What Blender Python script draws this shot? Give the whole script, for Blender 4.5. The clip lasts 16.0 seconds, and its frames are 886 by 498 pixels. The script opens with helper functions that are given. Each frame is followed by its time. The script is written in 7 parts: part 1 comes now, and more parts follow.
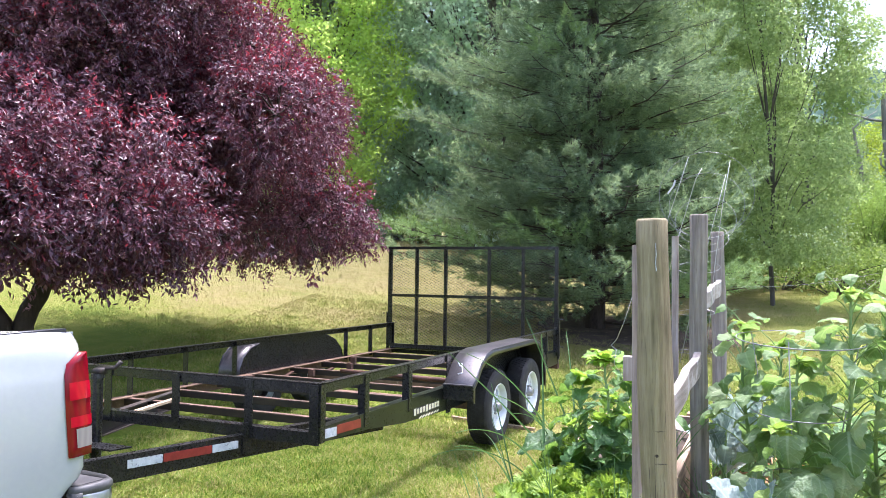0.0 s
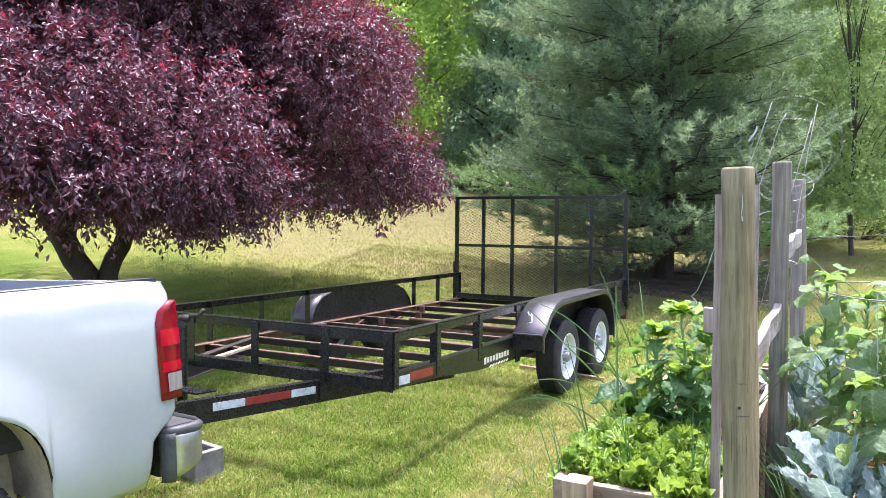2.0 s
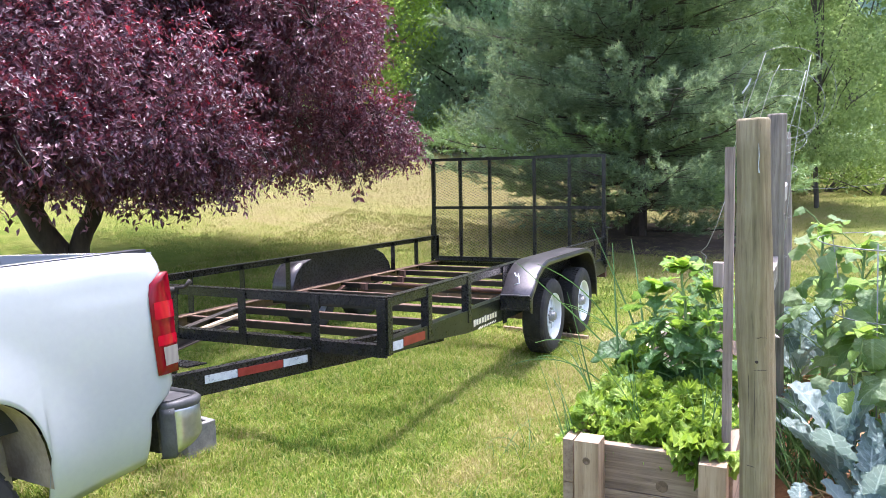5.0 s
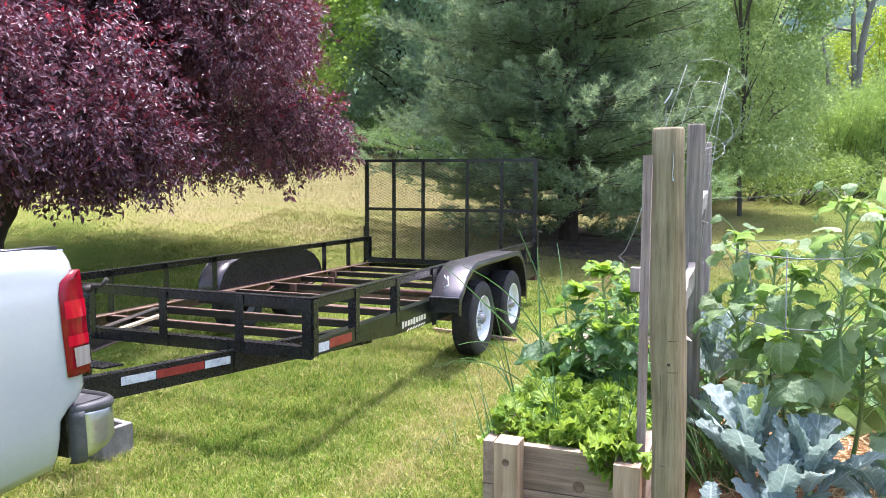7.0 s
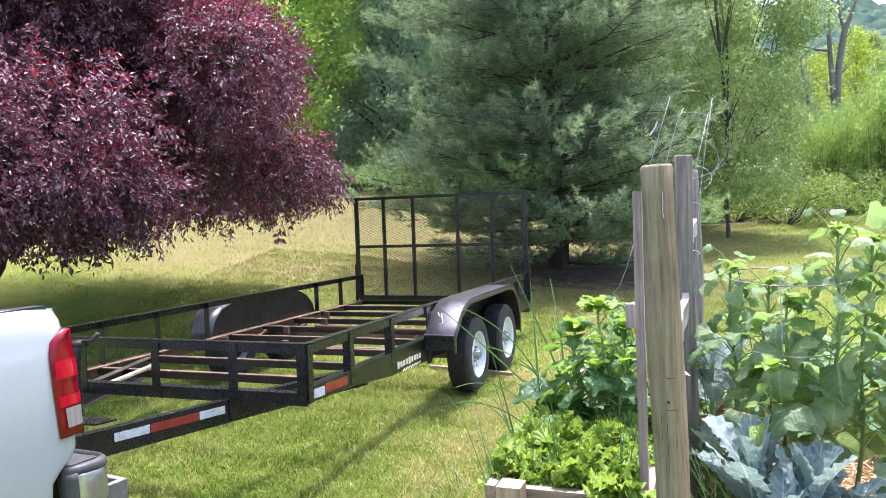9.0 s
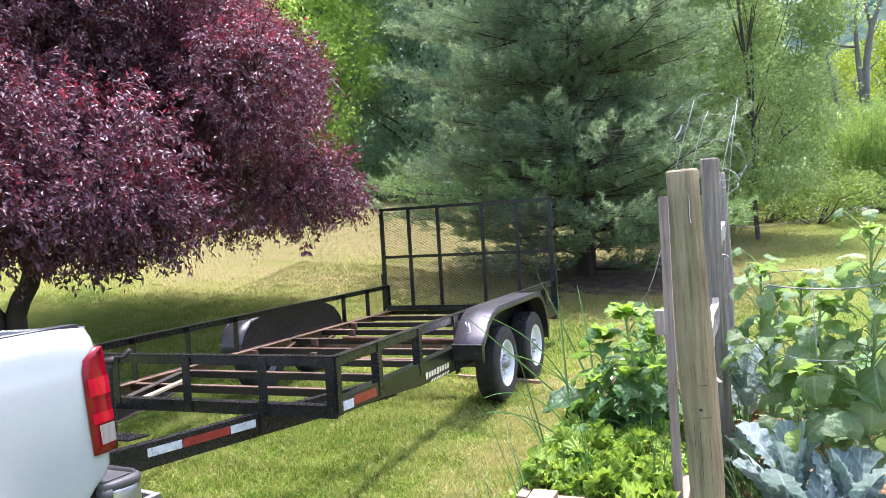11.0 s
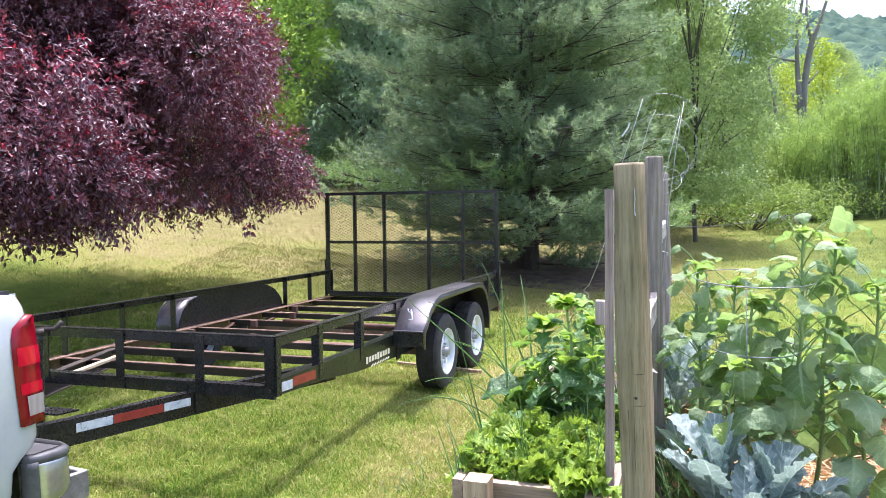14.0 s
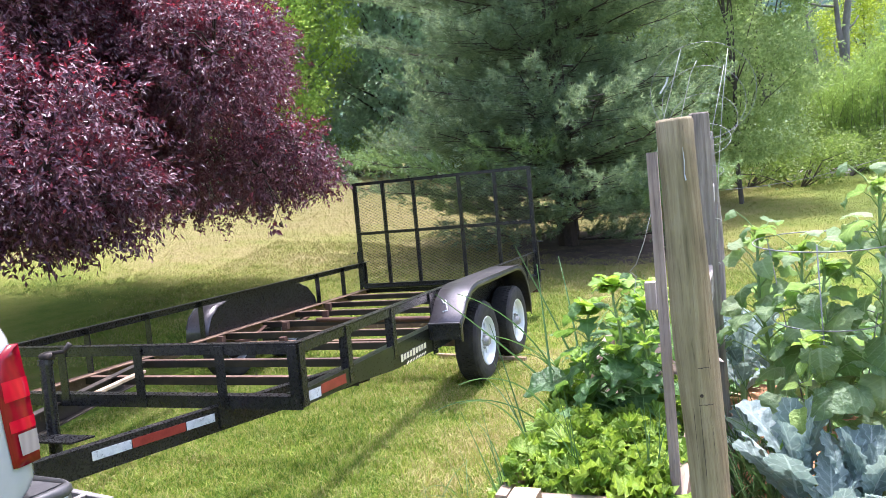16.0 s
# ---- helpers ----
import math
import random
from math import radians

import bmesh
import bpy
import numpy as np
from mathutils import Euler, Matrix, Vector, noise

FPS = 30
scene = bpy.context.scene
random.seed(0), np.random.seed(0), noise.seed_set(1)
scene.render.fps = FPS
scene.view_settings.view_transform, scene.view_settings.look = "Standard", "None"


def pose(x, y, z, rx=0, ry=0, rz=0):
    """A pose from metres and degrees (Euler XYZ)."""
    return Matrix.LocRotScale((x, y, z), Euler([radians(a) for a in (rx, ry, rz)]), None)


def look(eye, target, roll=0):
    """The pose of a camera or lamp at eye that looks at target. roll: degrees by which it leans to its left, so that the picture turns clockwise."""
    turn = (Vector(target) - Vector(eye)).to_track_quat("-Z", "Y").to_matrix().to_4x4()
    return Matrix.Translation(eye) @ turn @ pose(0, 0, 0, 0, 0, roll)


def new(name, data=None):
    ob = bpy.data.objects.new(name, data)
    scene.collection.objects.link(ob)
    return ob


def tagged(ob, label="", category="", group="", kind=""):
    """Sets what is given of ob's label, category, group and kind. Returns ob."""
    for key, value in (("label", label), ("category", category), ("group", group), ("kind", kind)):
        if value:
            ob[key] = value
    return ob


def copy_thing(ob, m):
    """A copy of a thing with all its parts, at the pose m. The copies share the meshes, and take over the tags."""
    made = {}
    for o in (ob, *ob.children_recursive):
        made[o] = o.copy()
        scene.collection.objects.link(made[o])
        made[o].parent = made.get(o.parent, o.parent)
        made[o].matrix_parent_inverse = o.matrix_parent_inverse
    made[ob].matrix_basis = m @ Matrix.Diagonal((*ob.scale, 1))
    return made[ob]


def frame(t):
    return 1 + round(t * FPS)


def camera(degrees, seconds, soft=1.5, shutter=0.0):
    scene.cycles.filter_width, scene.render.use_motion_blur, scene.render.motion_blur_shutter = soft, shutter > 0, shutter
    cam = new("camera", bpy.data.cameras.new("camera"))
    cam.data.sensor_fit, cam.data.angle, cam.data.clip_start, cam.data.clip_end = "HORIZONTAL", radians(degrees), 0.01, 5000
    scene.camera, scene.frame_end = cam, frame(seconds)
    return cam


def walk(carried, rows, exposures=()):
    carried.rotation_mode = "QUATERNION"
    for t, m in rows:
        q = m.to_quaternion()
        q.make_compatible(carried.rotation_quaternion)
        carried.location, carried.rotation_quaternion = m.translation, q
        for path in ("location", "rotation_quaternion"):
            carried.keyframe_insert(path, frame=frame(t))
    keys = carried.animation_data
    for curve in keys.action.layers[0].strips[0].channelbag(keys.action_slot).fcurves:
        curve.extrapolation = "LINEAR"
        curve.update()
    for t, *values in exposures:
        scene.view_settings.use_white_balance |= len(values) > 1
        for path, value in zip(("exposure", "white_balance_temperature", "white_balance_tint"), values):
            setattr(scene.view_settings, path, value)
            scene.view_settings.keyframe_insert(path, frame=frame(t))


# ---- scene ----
cam = camera(60.0, 16.0, soft=0.6)
PATH = [
    (0, (-0.642, 0.269, 1.556), (-1.444, 2.101, 1.564), 0.13),
    (0.5, (-0.705, 0.236, 1.553), (-1.670, 1.988, 1.569), 2.28),
    (1, (-0.677, 0.236, 1.563), (-1.642, 1.987, 1.566), 0.80),
    (1.5, (-0.674, 0.234, 1.568), (-1.616, 1.998, 1.574), 0.44),
    (2, (-0.687, 0.245, 1.560), (-1.633, 2.002, 1.437), -0.17),
    (2.5, (-0.707, 0.256, 1.558), (-1.669, 2.003, 1.407), -0.34),
    (3, (-0.715, 0.254, 1.565), (-1.685, 1.998, 1.426), 1.13),
    (5.3, (-0.849, 0.248, 1.543), (-1.702, 2.042, 1.312), -1.54),
    (5.5, (-0.846, 0.254, 1.538), (-1.691, 2.052, 1.301), -1.28),
    (6, (-0.832, 0.257, 1.546), (-1.633, 2.075, 1.311), -0.71),
    (6.5, (-0.821, 0.266, 1.545), (-1.576, 2.104, 1.316), -0.34),
    (7, (-0.801, 0.270, 1.550), (-1.515, 2.125, 1.333), -0.21),
    (7.5, (-0.802, 0.270, 1.569), (-1.500, 2.134, 1.372), -1.40),
    (8, (-0.803, 0.274, 1.578), (-1.500, 2.143, 1.421), -2.40),
    (8.5, (-0.810, 0.283, 1.572), (-1.501, 2.154, 1.426), -2.48),
    (9, (-0.809, 0.283, 1.592), (-1.503, 2.154, 1.456), -2.46),
    (9.5, (-0.806, 0.289, 1.589), (-1.503, 2.160, 1.468), -2.74),
    (10, (-0.805, 0.289, 1.586), (-1.524, 2.153, 1.481), -2.94),
    (10.2, (-0.810, 0.286, 1.589), (-1.539, 2.145, 1.482), -3.00),
    (12.3, (-0.797, 0.310, 1.604), (-1.559, 2.159, 1.497), -5.52),
    (12.5, (-0.795, 0.315, 1.604), (-1.463, 2.197, 1.496), -5.47),
    (13, (-0.833, 0.296, 1.574), (-1.480, 2.186, 1.477), -4.22),
    (13.5, (-0.811, 0.280, 1.555), (-1.435, 2.178, 1.447), -2.27),
    (14, (-0.819, 0.276, 1.574), (-1.438, 2.172, 1.433), -1.01),
    (14.5, (-0.820, 0.272, 1.617), (-1.438, 2.169, 1.478), -2.03),
    (15, (-0.842, 0.284, 1.605), (-1.468, 2.180, 1.479), -2.89),
    (15.5, (-0.848, 0.432, 1.578), (-1.517, 2.309, 1.403), -4.41),
    (16, (-0.869, 0.624, 1.563), (-1.589, 2.481, 1.384), -5.67),
]
EXPOSURES = [(0.0, 1.80, 5780.0, 22.6), (2.0, 1.78, 5780.0, 22.6), (5.0, 1.74, 5780.0, 22.6), (16.0, 1.74, 5780.0, 22.6)]
walk(cam, [(t, look(eye, target, roll)) for t, eye, target, roll in PATH], EXPOSURES)

# ---- world and sun ----
SUN_AZ, SUN_EL = radians(80.0), radians(76.0)   # azimuth measured from +x towards +y
SUN_DIR = Vector((math.cos(SUN_EL) * math.cos(SUN_AZ), math.cos(SUN_EL) * math.sin(SUN_AZ), math.sin(SUN_EL)))
world = bpy.data.worlds.new("sky")
scene.world = world
world.use_nodes = True
_wn = world.node_tree.nodes
_sky = _wn.new("ShaderNodeTexSky")
_sky.sky_type, _sky.sun_disc = "NISHITA", False
_sky.sun_elevation, _sky.sun_rotation = SUN_EL, radians(90) - SUN_AZ
_sky.dust_density, _sky.air_density = 5.0, 1.2
world.node_tree.links.new(_sky.outputs[0], _wn["Background"].inputs[0])
_wn["Background"].inputs[1].default_value = 0.15
sun = new("sun", bpy.data.lights.new("sun", "SUN"))
sun.data.energy, sun.data.angle, sun.data.color = 2.72, radians(0.6), (1.0, 0.955, 0.88)
sun.matrix_world = look(SUN_DIR * 60, (0, 0, 0))

rng = np.random.default_rng(7)


# ---- materials ----
class Nodes:
    """Short hand for building one node material."""

    def __init__(self, name):
        self.m = bpy.data.materials.new(name)
        self.m.use_nodes = True
        self.t = self.m.node_tree
        self.b = self.t.nodes["Principled BSDF"]

    def add(self, kind, **props):
        n = self.t.nodes.new(kind)
        for k, v in props.items():
            n.inputs[k].default_value = v
        return n

    def link(self, a, b):
        self.t.links.new(a, b)

    def coords(self, scale=(1, 1, 1)):
        c = self.add("ShaderNodeTexCoord")
        m = self.add("ShaderNodeMapping")
        m.inputs["Scale"].default_value = scale
        self.link(c.outputs["Object"], m.inputs[0])
        return m.outputs[0]

    def noise(self, vec, scale, detail=4.0, rough=0.55):
        n = self.add("ShaderNodeTexNoise", Scale=scale, Detail=detail, Roughness=rough)
        self.link(vec, n.inputs["Vector"])
        return n.outputs["Fac"]

    def ramp(self, fac, stops):
        r = self.add("ShaderNodeValToRGB")
        el = r.color_ramp.elements
        while len(el) < len(stops):
            el.new(0.5)
        for e, (p, c) in zip(el, stops):
            e.position, e.color = p, (*c, 1) if len(c) == 3 else c
        self.link(fac, r.inputs[0])
        return r.outputs[0]

    def mix(self, fac, a, b, mode="MIX"):
        n = self.t.nodes.new("ShaderNodeMix")
        n.data_type, n.blend_type = "RGBA", mode
        for sock, v in ((n.inputs[0], fac), (n.inputs[6], a), (n.inputs[7], b)):
            if isinstance(v, (int, float)):
                sock.default_value = v
            elif isinstance(v, tuple):
                sock.default_value = (*v, 1)
            else:
                self.link(v, sock)
        return n.outputs[2]

    def math(self, op, a, b=0.5):
        n = self.t.nodes.new("ShaderNodeMath")
        n.operation = op
        for sock, v in ((n.inputs[0], a), (n.inputs[1], b)):
            if isinstance(v, (int, float)):
                sock.default_value = v
            else:
                self.link(v, sock)
        return n.outputs[0]

    def bump(self, height, strength=0.3, dist=0.01):
        n = self.add("ShaderNodeBump", Strength=strength, Distance=dist)
        self.link(height, n.inputs["Height"])
        self.link(n.outputs[0], self.b.inputs["Normal"])

    def color(self, sock):
        self.link(sock, self.b.inputs["Base Color"])


def surface(name, c1, c2, rough=0.6, metal=0.0, scale=6.0, fine=60.0, stretch=(1, 1, 1), bump=0.15, coat=0.0, rough_var=0.1, wear=None, wear_at=0.62):
    """Two-scale mottled surface; wear is a third colour that comes through in patches."""
    k = Nodes(name)
    v = k.coords(stretch)
    big, small = k.noise(v, scale), k.noise(v, fine, 6.0)
    both = k.math("ADD", k.math("MULTIPLY", big, 0.65), k.math("MULTIPLY", small, 0.35))
    col = k.ramp(both, [(0.36, c1), (0.64, c2)])
    if wear:
        patch = k.noise(v, scale * 2.3, 8.0, 0.7)
        mask = k.ramp(patch, [(wear_at, (0, 0, 0)), (wear_at + 0.08, (1, 1, 1))])
        col = k.mix(mask, col, wear)
    k.color(col)
    k.b.inputs["Metallic"].default_value = metal
    k.link(k.math("ADD", k.math("MULTIPLY", small, rough_var * 2), rough - rough_var), k.b.inputs["Roughness"])
    if coat:
        k.b.inputs["Coat Weight"].default_value, k.b.inputs["Coat Roughness"].default_value = coat, 0.05
    if bump:
        k.bump(both, bump)
    return k.m


def leafy(name, stops, rough=0.5, translucent=0.35, glow=(0.2, 0.4, 0.05), spec=0.4, patch=0.8, veins=0.0, gain=1.0, single=False, ribs=7.0):
    """Foliage: colour varies from leaf to leaf and, more broadly, over the plant; light passes through."""
    stops = [(p, tuple(min(0.85, c * gain) for c in col)) for p, col in stops]
    k = Nodes(name)
    g = k.add("ShaderNodeNewGeometry")
    v = k.coords()
    own = k.add("ShaderNodeObjectInfo").outputs["Random"] if single else g.outputs["Random Per Island"]
    f = k.math("ADD", k.math("MULTIPLY", own, 0.62 if single else 0.55), k.math("MULTIPLY", k.noise(v, patch, 3.0), 0.25 if single else 0.6))
    f = k.math("SUBTRACT", f, -0.06 if single else 0.08)
    col = k.ramp(f, stops)
    if veins:
        pale = tuple(min(0.7, c * 1.35 + 0.05) for c in stops[-1][1])
        xyz = k.add("ShaderNodeSeparateXYZ")
        k.link(k.add("ShaderNodeTexCoord").outputs["UV"], xyz.inputs[0])
        across = k.math("ABSOLUTE", k.math("SUBTRACT", k.math("MULTIPLY", xyz.outputs[1], 2.0), 1.0))
        mid = k.ramp(k.math("ADD", across, k.math("MULTIPLY", xyz.outputs[0], 0.05)), [(0.05, (1, 1, 1)), (0.12, (0, 0, 0))])
        wave = k.math("FRACT", k.math("SUBTRACT", k.math("MULTIPLY", xyz.outputs[0], ribs), k.math("MULTIPLY", across, 1.7)))
        side = k.ramp(k.math("ABSOLUTE", k.math("SUBTRACT", wave, 0.5)), [(0.03, (1, 1, 1)), (0.11, (0, 0, 0))])
        net = k.math("MAXIMUM", mid, k.math("MULTIPLY", side, 0.5))
        col = k.mix(k.math("MULTIPLY", net, veins), col, pale)
    k.color(col)
    k.b.inputs["Roughness"].default_value = rough
    k.b.inputs["Specular IOR Level"].default_value = spec
    if single:
        k.bump(k.noise(v, 9.0, 3.0), 0.5, 0.03)
    tr = k.add("ShaderNodeBsdfTranslucent")
    k.link(k.mix(0.55, col, glow), tr.inputs[0])
    mx = k.add("ShaderNodeMixShader")
    mx.inputs[0].default_value = translucent
    k.link(k.b.outputs[0], mx.inputs[1])
    k.link(tr.outputs[0], mx.inputs[2])
    k.link(mx.outputs[0], k.t.nodes["Material Output"].inputs[0])
    return k.m


def lawn_color(k):
    """Mown grass: green, with tan dry patches, drier on the rise behind the trailer."""
    v = k.coords()
    big, mid, fine = k.noise(v, 0.55, 4.0), k.noise(v, 2.6, 4.0), k.noise(v, 38.0, 5.0, 0.7)
    pos = k.add("ShaderNodeSeparateXYZ")
    k.link(v, pos.inputs[0])
    away = k.math("MINIMUM", k.math("MAXIMUM", k.math("MULTIPLY", k.math("SUBTRACT", pos.outputs[1], 9.0), 0.05), 0.0), 0.14)
    away = k.math("MULTIPLY", away, k.math("MINIMUM", k.math("MAXIMUM", k.math("MULTIPLY", k.math("SUBTRACT", 0.3, pos.outputs[0]), 0.5), -0.6), 1.0))
    dry = k.math("ADD", k.math("ADD", k.math("MULTIPLY", big, 0.46), k.math("MULTIPLY", mid, 0.31)), k.math("MULTIPLY", fine, 0.26))
    # worn strip along the trailer's wheels
    off = k.math("ADD", pos.outputs[0], 2.37)
    track = k.math("MULTIPLY", k.math("MAXIMUM", k.math("SUBTRACT", 1.0, k.math("MULTIPLY", k.math("ABSOLUTE", off), 3.2)), 0.0), k.math("MULTIPLY", mid, 0.24))
    stretch = k.math("MINIMUM", k.math("MAXIMUM", k.math("MULTIPLY", k.math("SUBTRACT", pos.outputs[1], 1.5), 0.6), 0.0), 1.0)
    track = k.math("MULTIPLY", track, stretch)
    dull = k.math("MINIMUM", k.math("MAXIMUM", k.math("MULTIPLY", k.math("SUBTRACT", pos.outputs[1], 7.0), 0.09), 0.0), 0.78)
    dull = k.math("MULTIPLY", dull, k.math("MINIMUM", k.math("MAXIMUM", k.math("MULTIPLY", k.math("SUBTRACT", 1.5, pos.outputs[0]), 0.3), 0.45), 1.0))
    return k.math("ADD", k.math("ADD", dry, away), track), fine, dull


def lawn_material(name, blades=False):
    k = Nodes(name)
    dry, fine, dull = lawn_color(k)
    if blades:
        g = k.add("ShaderNodeNewGeometry")
        dry = k.math("ADD", dry, k.math("MULTIPLY", k.math("SUBTRACT", g.outputs["Random Per Island"], 0.5), 0.42))
    stops = [(0.34, (0.10, 0.19, 0.018)), (0.47, (0.215, 0.325, 0.034)), (0.58, (0.345, 0.385, 0.075)), (0.74, (0.47, 0.41, 0.18))]
    streak = k.noise(k.coords((0.25, 3.4, 1.0)), 2.2, 6.0, 0.7)
    far = k.ramp(streak, [(0.36, (0.15, 0.142, 0.054)), (0.52, (0.19, 0.163, 0.07)), (0.68, (0.235, 0.192, 0.095))])
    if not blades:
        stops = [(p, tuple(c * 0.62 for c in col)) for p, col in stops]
    col = k.mix(dull, k.ramp(dry, stops), far)
    k.color(col)
    k.b.inputs["Roughness"].default_value, k.b.inputs["Specular IOR Level"].default_value = (0.55, 0.3) if blades else (0.9, 0.1)
    if blades:
        tr = k.add("ShaderNodeBsdfTranslucent")
        k.link(col, tr.inputs[0])
        mx = k.add("ShaderNodeMixShader")
        mx.inputs[0].default_value = 0.4
        k.link(k.b.outputs[0], mx.inputs[1])
        k.link(tr.outputs[0], mx.inputs[2])
        k.link(mx.outputs[0], k.t.nodes["Material Output"].inputs[0])
    else:
        k.bump(fine, 0.9, 0.05)
    return k.m


def wood(name, c1, c2, c3, axis="z", scale=1.0, rough=0.75, bump=0.5, worn=None):
    """Grain drawn out along one axis, with checks and knots of darker colour."""
    k = Nodes(name)
    st = {"x": (0.7, 14, 14), "y": (14, 0.7, 14), "z": (14, 14, 0.7)}[axis]
    v = k.coords(tuple(s * scale for s in st))
    u = k.coords((2.2 * scale,) * 3)
    grain, fine, blotch = k.noise(v, 3.0, 6.0, 0.65), k.noise(v, 11.0, 4.0, 0.7), k.noise(u, 1.6, 3.0)
    oi = k.add("ShaderNodeObjectInfo")
    mixv = k.math("ADD", k.math("MULTIPLY", grain, 0.6), k.math("ADD", k.math("MULTIPLY", blotch, 0.35), k.math("MULTIPLY", oi.outputs["Random"], 0.12)))
    col = k.ramp(mixv, [(0.40, c1), (0.55, c2), (0.68, c3)])
    cracks = k.ramp(fine, [(0.33, (0.25, 0.25, 0.25)), (0.42, (1, 1, 1))])
    col = k.mix(0.42, col, k.mix(1.0, col, cracks, "MULTIPLY"))
    if worn:
        col = k.mix(k.ramp(k.noise(u, 4.0, 6.0, 0.7), [(0.52, (0, 0, 0)), (0.6, (1, 1, 1))]), col, worn)
    k.color(col)
    k.b.inputs["Roughness"].default_value = rough
    k.b.inputs["Specular IOR Level"].default_value = 0.25
    k.bump(k.math("ADD", grain, fine), bump, 0.006)
    return k.m


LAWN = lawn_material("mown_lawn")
BLADES = lawn_material("grass_blades", True)
# Wear patches, lightened to stand in for sky sheen along the rails.
BLACK = surface("black_paint_wear_and_sheen", (0.007, 0.007, 0.008), (0.022, 0.0215, 0.021), 0.28, 0.0, 5, 90, bump=0.06, wear=(0.11, 0.095, 0.085), wear_at=0.63)
BLACK_GREEN = surface("faded_side_rail_paint", (0.006, 0.008, 0.006), (0.02, 0.024, 0.019), 0.30, 0.0, 5, 70, bump=0.06, wear=(0.045, 0.05, 0.04), wear_at=0.66)
RUST = surface("rusty_steel", (0.05, 0.026, 0.018), (0.13, 0.062, 0.04), 0.8, 0.1, 8, 90, bump=0.3, wear=(0.22, 0.13, 0.09), wear_at=0.6)
RUST_PALE = surface("pale_rust_steel", (0.09, 0.052, 0.032), (0.22, 0.135, 0.085), 0.75, 0.1, 6, 70, bump=0.25, wear=(0.34, 0.24, 0.155), wear_at=0.58)
RUST_DARK = surface("dark_rusted_crossmember", (0.010, 0.008, 0.007), (0.034, 0.023, 0.017), 0.5, 0.1, 7, 80, bump=0.2, wear=(0.11, 0.06, 0.04), wear_at=0.64)
# Brown rust, paler so that the flanges' sunlit tops are in the colour.
RUST_LIT_TOP = surface("lit_flange_rust", (0.06, 0.036, 0.026), (0.17, 0.10, 0.07), 0.6, 0.1, 5, 70, bump=0.2, wear=(0.34, 0.24, 0.17), wear_at=0.58)
RUST_WORN = surface("worn_beam_steel", (0.014, 0.012, 0.011), (0.05, 0.037, 0.028), 0.65, 0.1, 4, 60, bump=0.2, wear=(0.14, 0.09, 0.06), wear_at=0.58)
FENDER = surface("fender_sheet_steel", (0.055, 0.052, 0.056), (0.125, 0.118, 0.125), 0.32, 0.45, 3, 60, bump=0.05, wear=(0.24, 0.21, 0.205), wear_at=0.62)
TYRE = surface("dusty_tyre_rubber", (0.014, 0.014, 0.014), (0.045, 0.042, 0.038), 0.78, 0, 10, 120, bump=0.2)
RIM = surface("white_wheel_paint", (0.62, 0.67, 0.70), (0.78, 0.80, 0.80), 0.35, 0, 6, 60, bump=0.03, wear=(0.55, 0.52, 0.47), wear_at=0.66)
HUB_CAP = surface("dull_grey_hub_cap", (0.22, 0.225, 0.23), (0.42, 0.42, 0.41), 0.4, 0.3, 20, 90)
HUB = surface("greasy_hub_steel", (0.03, 0.03, 0.03), (0.12, 0.115, 0.11), 0.45, 0.4, 20, 90)
TAPE_W = surface("white_reflective_tape", (0.42, 0.46, 0.50), (0.62, 0.66, 0.69), 0.35, 0, 20, 140, bump=0.05, wear=(0.20, 0.22, 0.25), wear_at=0.55)
TAPE_R = surface("red_reflective_tape", (0.20, 0.022, 0.018), (0.31, 0.045, 0.034), 0.35, 0, 18, 120, bump=0.05, wear=(0.25, 0.05, 0.04), wear_at=0.6)
CREAM = surface("cream_decal", (0.62, 0.6, 0.42), (0.78, 0.76, 0.58), 0.5, 0, 30, 120, bump=0)
WHITE = surface("white_truck_paint", (0.385, 0.41, 0.42), (0.42, 0.445, 0.45), 0.25, 0, 1.5, 40, bump=0.0, coat=0.6, rough_var=0.03, wear=(0.385, 0.40, 0.395), wear_at=0.72)
LIP = surface("muddy_arch_liner", (0.34, 0.27, 0.21), (0.55, 0.46, 0.38), 0.85, 0, 7, 60, bump=0.4, wear=(0.55, 0.47, 0.4), wear_at=0.6)
PLASTIC = surface("black_trim_plastic", (0.014, 0.014, 0.016), (0.032, 0.032, 0.035), 0.75, 0, 12, 140, bump=0.15)
GREYPAD = surface("grey_step_pad", (0.04, 0.04, 0.042), (0.085, 0.085, 0.085), 0.55, 0, 12, 140, bump=0.15)
CHROME = surface("hazy_chrome", (0.40, 0.41, 0.40), (0.58, 0.59, 0.57), 0.36, 0.95, 4, 50, bump=0.03)
CONCRETE = surface("cinder_block_concrete", (0.15, 0.148, 0.145), (0.29, 0.28, 0.27), 0.95, 0, 14, 120, bump=0.8, wear=(0.16, 0.16, 0.16), wear_at=0.62)
STONE = surface("pale_field_stone", (0.30, 0.27, 0.25), (0.52, 0.48, 0.45), 0.9, 0, 4, 30, bump=0.8)
WIRE = surface("galvanised_wire", (0.17, 0.18, 0.175), (0.30, 0.31, 0.30), 0.45, 0.5, 20, 80, bump=0)
WIRE_W = surface("whitish_cage_wire", (0.36, 0.36, 0.33), (0.54, 0.54, 0.5), 0.5, 0.1, 20, 80, bump=0)
GLASS_DARK = surface("tinted_cab_glass", (0.01, 0.012, 0.014), (0.02, 0.022, 0.024), 0.06, 0, 2, 20, bump=0)
